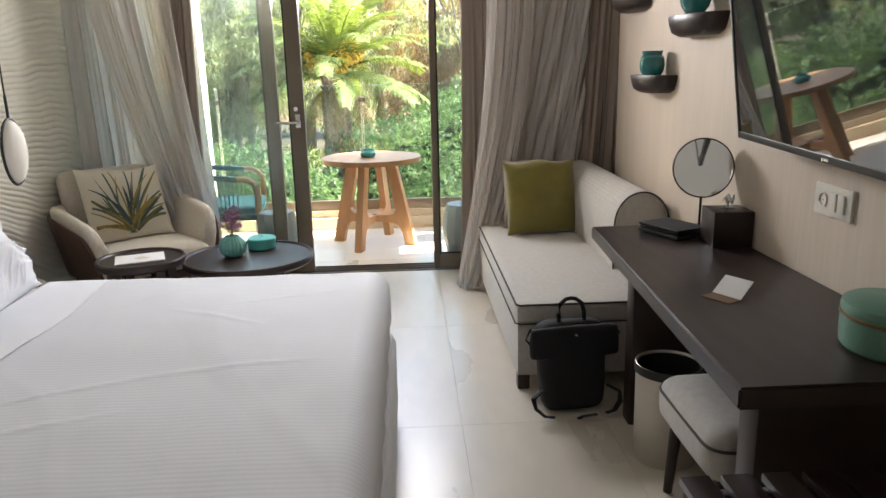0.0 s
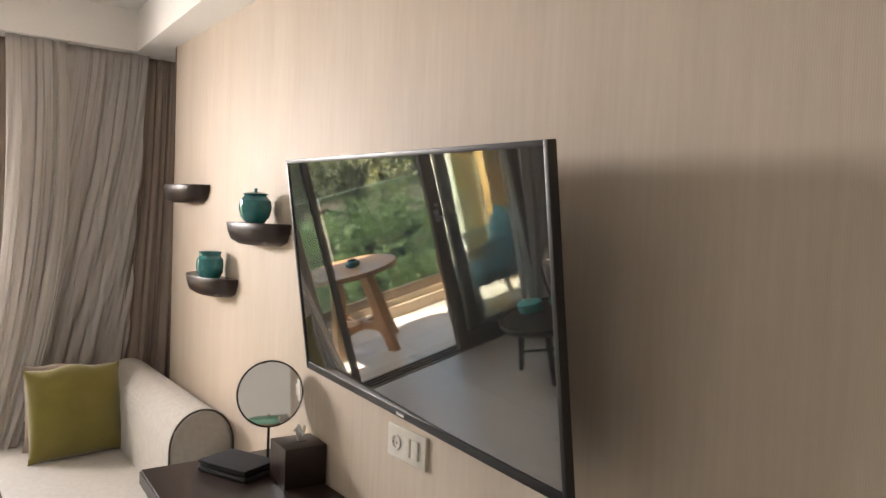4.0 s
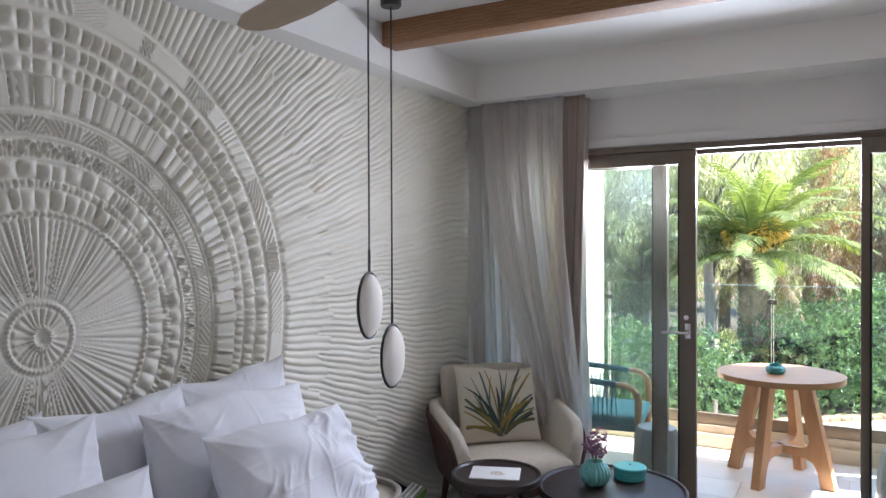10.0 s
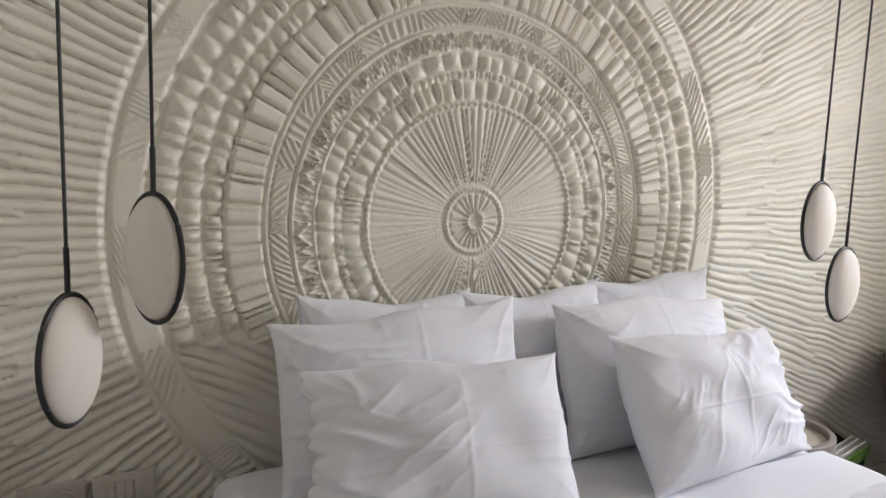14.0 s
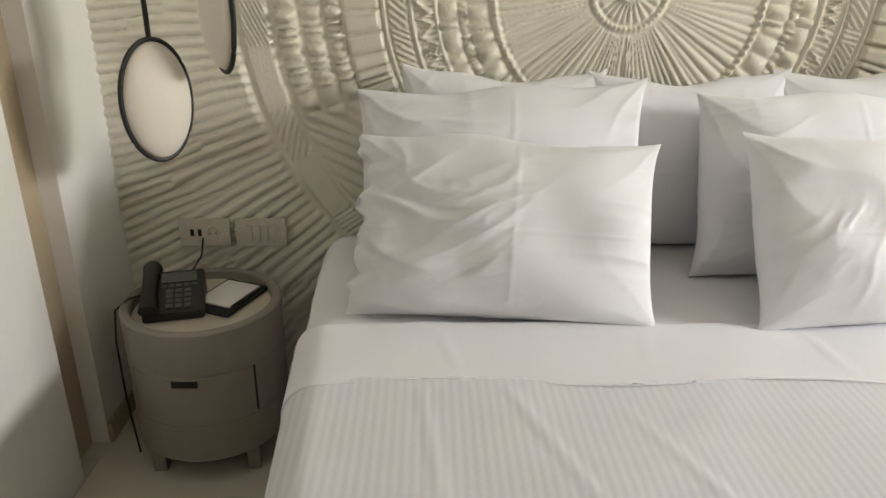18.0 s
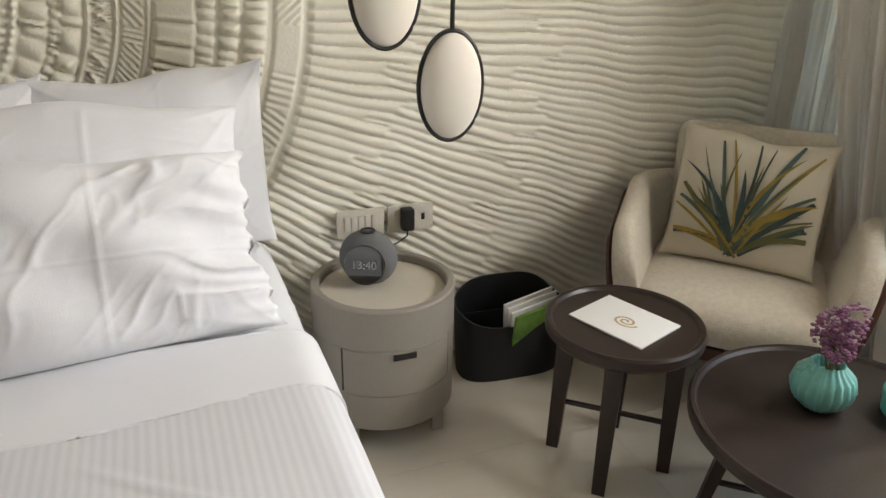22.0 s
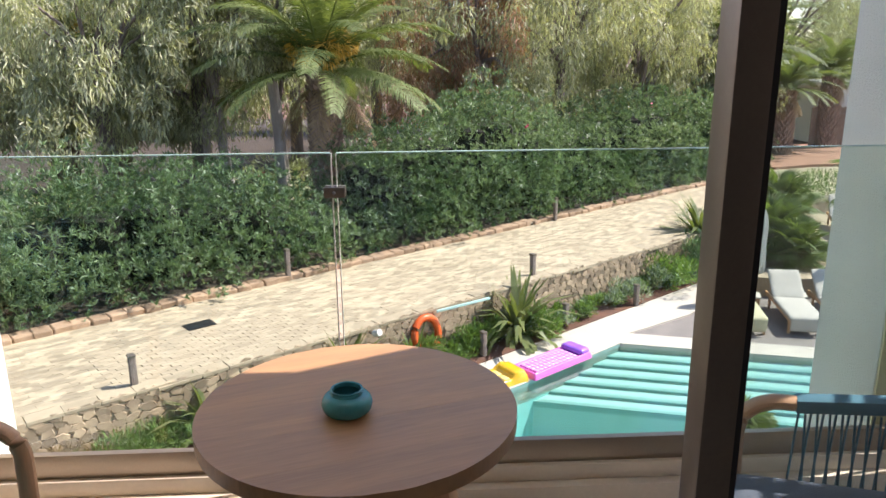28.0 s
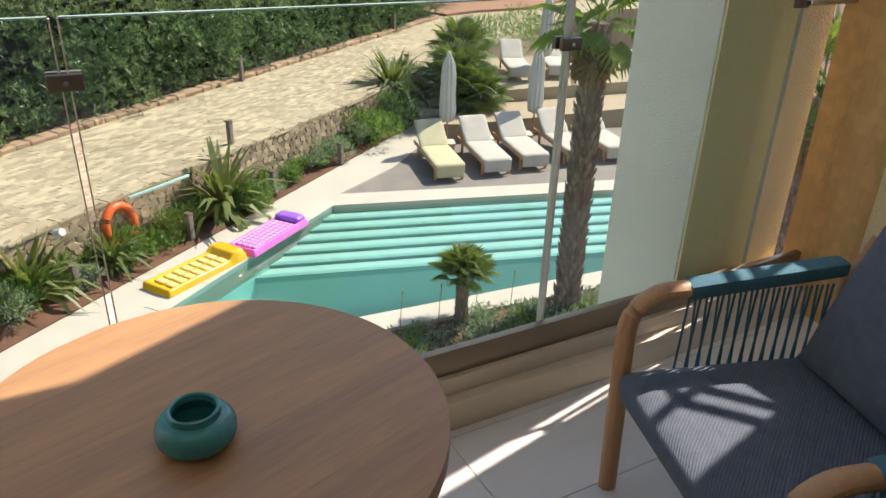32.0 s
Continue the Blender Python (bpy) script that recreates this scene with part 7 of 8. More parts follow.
def airbed(name, label, m, m2, at, ridges, across):
    a = thing(name, label, "air bed", at)
    b = bmesh.new()
    nx, ny = 60, 24
    P = np.zeros((ny + 1, nx + 1, 3))
    for j in range(ny + 1):
        for i in range(nx + 1):
            u, v = i / nx, j / ny
            x, y = (u - 0.5) * 1.75, (v - 0.5) * 0.68
            e = (min(u, 1 - u) * 1.75, min(v, 1 - v) * 0.68)
            rim = math.exp(-((min(e) - 0.06) / 0.05) ** 2)
            z = 0.07 + 0.06 * rim
            if min(e) > 0.1:
                z += 0.025 * abs(math.sin(u * ridges * math.pi)) * (abs(math.sin(v * across * math.pi)) if across else 1)
            if u > 0.78:
                z += 0.10 * math.sin((u - 0.78) / 0.22 * math.pi) * (0 if across else 1)
            z *= min(1, (min(e) / 0.02)) ** 0.5
            P[j, i] = (x, y, z)
    o = new("mattress", grid_mesh("mattress", P, m, angle=80))
    o.parent = a
    Q = P.copy()
    Q[:, :, 2] = 0.004
    o2 = new("underside", grid_mesh("underside", Q, m, angle=80))
    o2.parent = a
    hr = part("headrest", soft_box(0.56, -0.29, 0.07, 0.86, 0.29, 0.22, 0.07, 14, 14), m2, a, "inflated headrest", angle=70)
    cols = 4 if across else 2
    rows_ = 11 if across else 7
    cell = mesh_of("cell", soft_box(-0.48 / cols * 0.9 / 2, -0.055 if across else -0.07, 0.0, 0.48 / cols * 0.9 / 2, 0.055 if across else 0.07, 0.055, 0.024, 6, 6), M_PCELL if across else M_YCELL, 75)
    for i in range(rows_):
        for j in range(cols):
            o = new("cell", cell)
            o.parent = a
            o.matrix_local = pose(-0.72 + (i + 0.5) * 1.24 / rows_, (j + 0.5 - cols / 2) * 0.48 / cols, 0.07, 0, 0, 90)
    return a


airbed("yellow_air_bed", "yellow inflatable air bed lying beside the pool", M_YELLOW, M_YELLOW, pose(0.85, 15.62, ZP, 0, 0, 31) @ Matrix.Scale(0.88, 4), 9, 0)
airbed("pink_air_bed", "magenta and violet inflatable air bed beside the pool", M_PINK, M_VIOLET, pose(2.18, 16.42, ZP + 0.01, 0, 0, 37) @ Matrix.Scale(0.86, 4), 12, 6)

# ---- sun loungers and parasols ----


def lounger(at, cloth, label):
    s = thing("sun_lounger", label, "sun lounger", at, "loungers on the deck")
    for x in (-0.31, 0.27):
        part("rail", boxed(x, -1.0, 0.24, x + 0.04, 0.95, 0.30, 0.006), M_TEAK, s)
        for y in (-0.92, 0.55):
            part("leg", boxed(x, y, 0.0, x + 0.045, y + 0.06, 0.24, 0.004), M_TEAK, s)
    part("mattress", soft_box(-0.32, -1.02, 0.29, 0.32, 0.30, 0.38, 0.035, 26, 26, puff=0.01, wrinkle=0.012, seed=3), cloth, s, "padded mattress under a towel", angle=70)
    b = soft_box(-0.32, 0.0, 0.0, 0.32, 0.80, 0.085, 0.035, 22, 22, wrinkle=0.014, seed=6)
    bmesh.ops.transform(b, matrix=pose(0, 0.27, 0.29, 34), verts=b.verts[:])
    part("backrest", b, cloth, s, "raised padded backrest", angle=70)
    part("towel_end", soft_box(-0.30, -1.05, 0.10, 0.30, -1.015, 0.36, 0.015, 12, 12, wrinkle=0.012), cloth, s, angle=70)
    return s


for i, (x, y, rz, m) in enumerate(((6.50, 18.54, -13, M_YCANVAS), (7.57, 18.44, -13, M_CANVAS), (8.50, 18.39, -13, M_CANVAS), (9.60, 18.29, -13, M_CANVAS), (10.55, 18.09, -13, M_CANVAS))):
    lounger(pose(x, y, ZP - 0.028, 0, 0, rz), m, ("teak sun lounger with a yellow towel on the deck" if i == 0 else "teak sun lounger with a cream mattress on the deck"))
for i, (x, y) in enumerate(((9.9, 23.2), (11.2, 22.8), (12.4, 22.6))):
    lounger(pose(x, y, -2.88, 0, 0, -24), M_CANVAS, "teak sun lounger with a white mattress on the upper terrace")
sheet("upper_terrace", [(8.25, 22.0), (8.6, 25.2), (18, 24.5), (18, 20.2), (8.9, 21.3)], ZP - 0.3, -2.90, M_PAVEBED, "raised pale stone terrace behind the loungers", "terrace")
sheet("terrace_wall", [(7.35, 19.98), (8.9, 21.28), (18, 20.18), (18, 19.0), (8.0, 19.75)], ZP - 0.3, -3.22, M_MORTAR, "low tan stone planter wall behind the loungers", "wall")
for i in range(4):
    sheet("garden_step", [(7.5 + 0.1 * i, 21.35 + 0.33 * i), (8.45, 20.95 + 0.33 * i), (8.5, 21.3 + 0.33 * i), (7.6 + 0.1 * i, 21.7 + 0.33 * i)], ZP - 0.3, ZP + 0.17 * (i + 1), M_DECKSTONE, "pale stone garden step", "step")
for x, y in ((6.93, 18.95), (7.9, 18.9), (8.9, 18.8)):
    st_ = thing("deck_side_table", "small cube side table between the loungers", "side table", pose(x, y, ZP - 0.03, 0, 0, -22), "deck side tables")
    part("top", boxed(-0.19, -0.19, 0.34, 0.19, 0.19, 0.375, 0.004), M_DECKSTONE, st_)
    part("body", boxed(-0.17, -0.17, 0.0, 0.17, 0.17, 0.34, 0.004), M_TEAK, st_)


def parasol(x, y, z, h, label):
    p = thing("parasol", label, "parasol", pose(x, y, z), "furled parasols")
    part("pole", tube([(0, 0, 0), (0, 0, h)], 0.022, 10), M_TEAK, p)
    prof = [(0.05, 0.62), (0.15, 0.66), (0.17, 0.9), (0.155, 1.3), (0.15, 1.7), (0.12, h - 0.22), (0.06, h - 0.06), (0.03, h + 0.03), (0, h + 0.05)]
    b = lathe(prof, 64, flute=9, depth=0.16)
    for v in b.verts:
        k = noise.noise(v.co * 4 + Vector((x, y, 0)))
        v.co.x *= 1 + 0.18 * k
        v.co.y *= 1 + 0.18 * k
    part("canopy", b, mat("parasol_canvas", (0.60, 0.57, 0.50), (0.50, 0.47, 0.41), 0.95, 4, 60, 0.5, 0.004) if "parasol_canvas" not in bpy.data.materials else bpy.data.materials["parasol_canvas"], p, "furled off-white canvas", angle=60)


parasol(7.25, 19.5, ZP, 2.15, "furled off-white parasol behind the loungers")
parasol(9.55, 19.35, ZP, 2.15, "furled off-white parasol behind the loungers")
parasol(11.6, 21.9, -2.9, 2.2, "furled off-white parasol on the upper terrace")

# ---- palms ----


def frond(L, lift, sag, n_leaf, leaf, rs, material, rib, name="frond", width=0.035, fold=0.5):
    """A feather frond from the origin out along +x; returns its mesh."""
    t = np.linspace(0, 1, 26)
    ang = lift - (lift + sag) * t ** 1.25
    step = L / 25
    px = np.concatenate([[0], np.cumsum(np.cos(ang[:-1]) * step)])
    pz = np.concatenate([[0], np.cumsum(np.sin(ang[:-1]) * step)])
    V, F = [], []
    for i in range(26):
        w = rib * (1 - 0.85 * t[i])
        V += [(px[i], -w, pz[i]), (px[i], w, pz[i]), (px[i], 0, pz[i] - w)]
    for i in range(25):
        a, c = 3 * i, 3 * i + 3
        F += [(a, c, c + 1, a + 1), (a + 1, c + 1, c + 2, a + 2), (a + 2, c + 2, c, a)]
    for k in range(n_leaf):
        u = 0.10 + 0.89 * (k + rs.rand() * 0.7) / n_leaf
        x, z, a = np.interp(u, t, px), np.interp(u, t, pz), np.interp(u, t, ang)
        ll = leaf * math.sin(math.pi * (0.12 + 0.80 * u)) ** 0.6
        for s in (-1, 1):
            fw = 0.55 + 0.5 * u + rs.normal() * 0.07
            d = np.array([math.cos(a) * math.cos(0.9 / fw * 0.9), s * math.sin(0.9 / fw * 0.9), math.sin(a) * 0.6 + fold * 0.35 - 0.2 + rs.normal() * 0.06])
            d /= np.linalg.norm(d)
            side = np.array([math.cos(a), 0, math.sin(a)])
            b0 = np.array([x, 0, z])
            m_ = b0 + d * ll * 0.5
            e = b0 + d * ll - np.array([0, 0, 0.14 * ll])
            w = width * 0.5
            q = len(V)
            V += [tuple(b0 - side * w * 0.5), tuple(b0 + side * w * 0.5), tuple(m_ + side * w), tuple(m_ - side * w), tuple(e)]
            F += [(q, q + 1, q + 2, q + 3), (q + 3, q + 2, q + 4)]
    me = bpy.data.meshes.new(name)
    me.from_pydata(V, [], F)
    me.materials.append(material)
    me.update()
    return me


FR = [frond(2.9, l_, s_, 92, 0.43, np.random.RandomState(i), M_PALM, 0.030, width=0.032) for i, (l_, s_) in enumerate(((1.36, -0.2), (1.1, 0.25), (0.8, 0.5), (0.48, 0.65), (0.12, 0.8)))]
FDRY = [frond(2.3, -0.5, 1.45, 40, 0.42, np.random.RandomState(20 + i), M_DRYLEAF, 0.028, "dry_frond") for i in range(2)]


def bark_trunk(h, r0, r1, rows, round_, seed):
    """A palm's stem: a rough core set with the pointed stubs of old leaves in crossing spirals."""
    b = bmesh.new()
    rr = random.Random(seed)
    seg = 16
    rings = []
    for i in range(rows + 1):
        u = i / rows
        r = (r0 + (r1 - r0) * u) * 0.84
        rings.append([b.verts.new((r * (1 + rr.uniform(-0.04, 0.04)) * math.cos(2 * math.pi * k / seg), r * (1 + rr.uniform(-0.04, 0.04)) * math.sin(2 * math.pi * k / seg), h * u)) for k in range(seg)])
    for p, q in zip(rings, rings[1:]):
        for k in range(seg):
            b.faces.new((p[k], p[(k + 1) % seg], q[(k + 1) % seg], q[k]))
    b.faces.new(rings[-1])
    step = h / rows
    for i in range(rows):
        u = (i + 0.5) / rows
        r = (r0 + (r1 - r0) * u) * 0.86
        for k in range(round_):
            a = 2 * math.pi * (k + 0.5 * (i % 2)) / round_ + rr.uniform(-0.06, 0.06)
            half = math.pi / round_ * 0.86
            z = h * u + rr.uniform(-0.1, 0.1) * step

            def at(da, dz, f):
                return b.verts.new((r * f * math.cos(a + da), r * f * math.sin(a + da), z + dz * step))
            lip = rr.uniform(1.16, 1.32)
            p0, p1, p2, p3, p4 = at(0, -0.85, 0.99), at(half, 0.05, 1.0), at(0, 0.75, lip), at(-half, 0.05, 1.0), at(0, 0.1, lip * 0.97)
            for f in ((p0, p1, p4), (p0, p4, p3), (p4, p1, p2), (p3, p4, p2), (p1, p3, p2)):
                b.faces.new(f)
    bmesh.ops.recalc_face_normals(b, faces=b.faces[:])
    return b


def feather_palm(x, y, z, h, size, label, seed, r=0.36, count=62, dry=12, dates=True):
    p = thing("palm_tree", label, "palm tree", pose(x, y, z), "date palms")
    part("trunk", bark_trunk(h, r * 1.1, r, max(8, int(h * 7)), 14, seed), M_BARK, p, "trunk set with the stubs of old leaves", angle=20)
    rr = random.Random(seed)
    for i in range(count):
        f = i / count
        k = min(4, int(f * 5 + rr.uniform(-0.4, 0.4))) if f < 0.98 else 4
        o = new("frond", FR[max(0, k)])
        o.parent = p
        s = size * rr.uniform(0.85, 1.1)
        o.matrix_local = Matrix.Translation((0, 0, h + 0.18 * (1 - f))) @ Matrix.Rotation(i * 2.399963 + rr.uniform(-0.2, 0.2), 4, "Z") @ Matrix.Rotation(rr.uniform(-0.3, 0.3), 4, "X") @ Matrix.Scale(s, 4)
    for i in range(dry):
        o = new("dry_frond", FDRY[i % 2])
        o.parent = p
        o.matrix_local = Matrix.Translation((0, 0, h - 0.15)) @ Matrix.Rotation(i * 6.283 / dry + rr.uniform(-0.3, 0.3), 4, "Z") @ Matrix.Scale(size * rr.uniform(0.6, 0.9), 4)
    if dates:
        n_ = 260
        R_ = np.random.RandomState(seed)
        C, D = blobs(R_, [(0.45, -0.5, h + 0.75), (-0.5, -0.4, h + 0.6), (0.2, -0.65, h + 0.5), (0.6, 0.0, h + 0.7)], [(0.36, 0.3, 0.42)] * 4, n_ * 4)
        o = new("fruit", leaf_mesh("fruit", C, D + (0, 0, -0.6), 0.22, 0.035, M_DATE, R_))
        o.parent = p
        tagged(o, "yellow date stalks")
    return p


feather_palm(-2.38, 23.8, ZR, 4.0, 1.2, "stout date palm with a wide green crown behind the hedge", 1, 0.42, 48, 10)
feather_palm(13.55, 34.3, ZR, 4.7, 1.0, "stout date palm at the end of the lane", 2, 0.56, 48, 10, False)
feather_palm(16.4, 36.2, ZR, 2.9, 0.8, "short date palm at the end of the lane", 3, 0.42, 40, 8, False)
feather_palm(19.8, 38.6, ZR, 3.4, 0.85, "short date palm at the end of the lane", 4, 0.45, 40, 8, False)
feather_palm(-10.5, 27.0, ZR, 4.6, 0.95, "date palm half hidden among the trees", 5, 0.36, 44, 10)


def fan_leaf_mesh(name, R_, n_seg, material, stalk, seed):
    V, F = [], []
    rr = random.Random(seed)
    V += [(0, -0.012, 0), (0, 0.012, 0), (stalk, 0.012, 0.0), (stalk, -0.012, 0.0)]
    F.append((0, 1, 2, 3))
    for i in range(n_seg):
        a = math.radians(-125 + 250 * (i + 0.5) / n_seg)
        w = math.radians(250 / n_seg) * 0.40
        L = R_ * (0.75 + 0.25 * math.cos(a * 0.6)) * rr.uniform(0.9, 1.05)
        q = len(V)
        droop = -0.10 * L - rr.uniform(0, 0.10) * L
        V += [(stalk, 0, 0), (stalk + 0.6 * L * math.cos(a - w), 0.6 * L * math.sin(a - w), 0.02), (stalk + L * math.cos(a), L * math.sin(a), droop), (stalk + 0.6 * L * math.cos(a + w), 0.6 * L * math.sin(a + w), 0.05)]
        F.append((q, q + 1, q + 2, q + 3))
    me = bpy.data.meshes.new(name)
    me.from_pydata(V, [], F)
    me.materials.append(material)
    me.update()
    return me


def fan_palm(x, y, z, h, size, label, seed, r, count=26, lo=-0.5, dry=0, mate=None):
    p = thing("fan_palm", label, "palm tree", pose(x, y, z), "fan palms")
    mate = mate or M_PALM
    part("trunk", bark_trunk(h, r * 1.15, r, max(5, int(h * 9.5)), 10, seed), M_BARK, p, "shaggy trunk", angle=20)
    me = [fan_leaf_mesh("fan_leaf", 0.62 * size, 26, mate, 0.55 * size, seed + k) for k in range(2)]
    rr = random.Random(seed)
    for i in range(count):
        f = i / max(1, count - 1)
        o = new("leaf", me[i % 2])
        o.parent = p
        el = 1.35 - (1.35 - lo) * f
        o.matrix_local = Matrix.Translation((0, 0, h)) @ Matrix.Rotation(i * 2.39996 + rr.uniform(-0.2, 0.2), 4, "Z") @ Matrix.Rotation(-el, 4, "Y") @ Matrix.Rotation(rr.uniform(-0.5, 0.5), 4, "X")
    if dry:
        md = fan_leaf_mesh("dry_fan_leaf", 0.55 * size, 18, M_DRYLEAF, 0.35 * size, seed + 9)
        for i in range(dry):
            o = new("dry_leaf", md)
            o.parent = p
            o.matrix_local = Matrix.Translation((0, 0, h - 0.1)) @ Matrix.Rotation(i * 2.39996, 4, "Z") @ Matrix.Rotation(1.35 + rr.uniform(-0.15, 0.1), 4, "Y") @ Matrix.Rotation(rr.uniform(-0.5, 0.5), 4, "X")
    return p


fan_palm(5.32, 12.4, ZP + 0.02, 3.88, 0.80, "tall fan palm with a shaggy trunk in the pool planter", 31, 0.168, 16, -0.55, 10, leafy(mat("bright_fan_leaf", (0.16, 0.24, 0.05), (0.10, 0.17, 0.03), 0.45, 2, 40, 0.0, vary=0.15)))
fan_palm(7.95, 11.1, ZP - 0.05, 3.1, 1.1, "fan palm with bright leaves farther along the planter", 36, 0.15, 22, -0.4, 6)
fan_palm(3.80, 12.75, ZP - 0.05, 0.66, 0.46, "small stiff fan palm in the pool planter", 32, 0.085, 30, 0.1)
fan_palm(8.6, 21.6, ZP + 0.4, 0.55, 1.0, "dense dark fan palm behind the loungers", 33, 0.16, 40, -0.5)
fan_palm(9.3, 22.6, ZP + 0.7, 0.75, 0.95, "dense dark fan palm behind the loungers", 34, 0.16, 36, -0.5)
fan_palm(8.9, 20.9, ZP + 0.35, 0.35, 0.85, "dense dark fan palm behind the loungers", 35, 0.14, 34, -0.4)

# ---- hedge ----
rs = np.random.RandomState(11)
hn = Vector((-kdir.y, kdir.x))
cs, rd = [], []


def hedge_height(s):
    """The hedge dips at the palm and stands highest past it."""
    h = np.interp(s, [0, 8, 10.4, 12.1, 12.9, 13.6, 14.3, 15.2, 16.6, 18.5, 19.8, 21.6, 24.0, 26.5, 29.3, 33], [2.2, 2.2, 2.15, 1.9, 1.5, 0.95, 1.4, 2.5, 2.6, 3.3, 3.3, 2.2, 2.5, 3.2, 2.6, 2.4])
    return h + 0.1 + 0.25 * noise.noise(Vector((s * 0.6, 2, 0))) + 0.4 * noise.noise(Vector((s * 1.9, 5, 0)))


s = 0.0
while s < 33:
    for dep in (0.62, 1.15, 2.1, 3.0):
        hgt = hedge_height(s) * (0.55 if dep < 1 else 1.0 if dep < 2.5 else 0.92)
        for z in np.arange(0.4, hgt - 0.25, 0.62):
            p = KERB_A + kdir * (s + rs.uniform(-0.35, 0.35)) + hn * (dep + rs.uniform(-0.3, 0.3) - 0.12 * (z < 1))
            cs.append((p.x, p.y, ZR + z + rs.uniform(-0.15, 0.15)))
            q = rs.uniform(0.38, 0.75)
            rd.append((q, q, q * 0.85))
        if dep < 1:
            for i in range(3):
                p = KERB_A + kdir * (s + rs.uniform(-0.35, 0.35)) + hn * rs.uniform(0.42, 0.6)
                cs.append((p.x, p.y, ZR + rs.uniform(0.22, 0.5)))
                rd.append((0.32, 0.3, 0.26))
        for i in range(2):
            p = KERB_A + kdir * (s + rs.uniform(-0.4, 0.4)) + hn * (dep + rs.uniform(-0.3, 0.3))
            cs.append((p.x, p.y, ZR + hgt - rs.uniform(0.05, 0.5)))
            q = rs.uniform(0.22, 0.5)
            rd.append((q, q, q * rs.uniform(0.9, 1.7)))
    s += 0.62
# rosettes of narrow leaves
C0, V0 = blobs(rs, cs, rd, 32000, 0.80)
C0 = C0[C0[:, 2] > ZR + 0.05]
V0 = rs.normal(size=C0.shape)
C = np.repeat(C0, 8, 0)
axis_ = np.repeat(np.array((0.15, -0.35, 0.75)) + rs.normal(size=C0.shape) * 0.35, 8, 0)
Dl = axis_ + rs.normal(size=C.shape) * 0.62
Dl /= np.linalg.norm(Dl, axis=1, keepdims=True)
Ll = rs.uniform(0.09, 0.18, len(C))
C = C + Dl * Ll[:, None] * 0.5
hedge = new("oleander_hedge", leaf_mesh("oleander_hedge", C, Dl, Ll, rs.uniform(0.020, 0.034, len(C)), M_OLEAN, rs))
tagged(hedge, "tall dense oleander hedge with narrow leaves", "hedge", kind="stuff")
# near-black boxes behind the leaves: the hedge's inner shade put into colour
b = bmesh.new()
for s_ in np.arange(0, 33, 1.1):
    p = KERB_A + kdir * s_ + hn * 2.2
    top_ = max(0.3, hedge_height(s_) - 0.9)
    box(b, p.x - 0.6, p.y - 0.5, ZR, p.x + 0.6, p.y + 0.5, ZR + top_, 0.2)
core = solo("hedge_core", b, mat("hedge_inner_shade", (0.022, 0.028, 0.012), (0.012, 0.014, 0.007), 0.95, 3, 30, 0.8, 0.05), "near-black filler boxes for the shade inside the hedge", "hedge", kind="stuff")
k = rs.choice(len(C), 16)
sel = C[k]
sel = sel[sel[:, 2] > ZR + 0.9]
fl = new("oleander_flowers", leaf_mesh("oleander_flowers", np.repeat(sel, 5, 0) + rs.normal(size=(len(sel) * 5, 3)) * 0.06 + np.array((-hn.x * -0.1, -0.35, 0.1)), rs.normal(size=(len(sel) * 5, 3)), 0.085, 0.08, M_FLOWER, rs))
tagged(fl, "scattered pink oleander flowers", "flowers", kind="stuff")

# ---- tall trees behind ----


def tall_tree(x, y, h, spread, material, label, seed, leaves, leaf=(0.26, 0.05), hang=1.0, trunk=0.22, bark=M_TRUNK, lowest=2.6):
    t = thing("tree", label, "tree", pose(x, y, ZR), "tall trees behind the hedge")
    R_ = np.random.RandomState(seed)
    rr = random.Random(seed)
    top = Vector((rr.uniform(-0.4, 0.4), rr.uniform(-0.3, 0.3), h * 0.62))
    b = tube([(0, 0, 0), (top.x * 0.3, top.y * 0.3, h * 0.25), (top.x * 0.7, top.y, h * 0.45), tuple(top)], trunk, 12, [1.25, 1, 0.8, 0.55])
    part("trunk", b, bark, t, "grey peeling trunk")
    cs, rd = [], []
    for i in range(15):
        a = i * 2.4 + rr.uniform(-0.4, 0.4)
        f = rr.uniform(0.25, 1.0)
        e = Vector((math.cos(a) * spread * f, math.sin(a) * spread * f, h * rr.uniform(0.36, 1.0)))
        s0 = top * rr.uniform(0.45, 1.0)
        part("limb", tube([tuple(s0), tuple(s0.lerp(e, 0.5) + Vector((0, 0, 0.3))), tuple(e)], trunk * 0.42, 7, [1, 0.6, 0.2]), M_TRUNK, t)
        for k in range(8):
            q = rr.uniform(0.45, 1.0) * spread * 0.25
            cs.append((e.x + rr.gauss(0, 0.5), e.y + rr.gauss(0, 0.5), max(lowest, e.z + rr.gauss(0, 0.45) - 0.34 * k * hang)))
            rd.append((q, q, q * (0.8 + 0.7 * hang)))
    C, V_ = blobs(R_, cs, rd, leaves, 0.35)
    D = V_ * 0.5 + R_.normal(size=C.shape) * 0.5 + np.array((0, 0, -1.2 * hang))
    o = new("crown", leaf_mesh("crown", C, D, R_.uniform(leaf[0] * 0.7, leaf[0] * 1.3, leaves), leaf[1], material, R_))
    o.parent = t
    return t


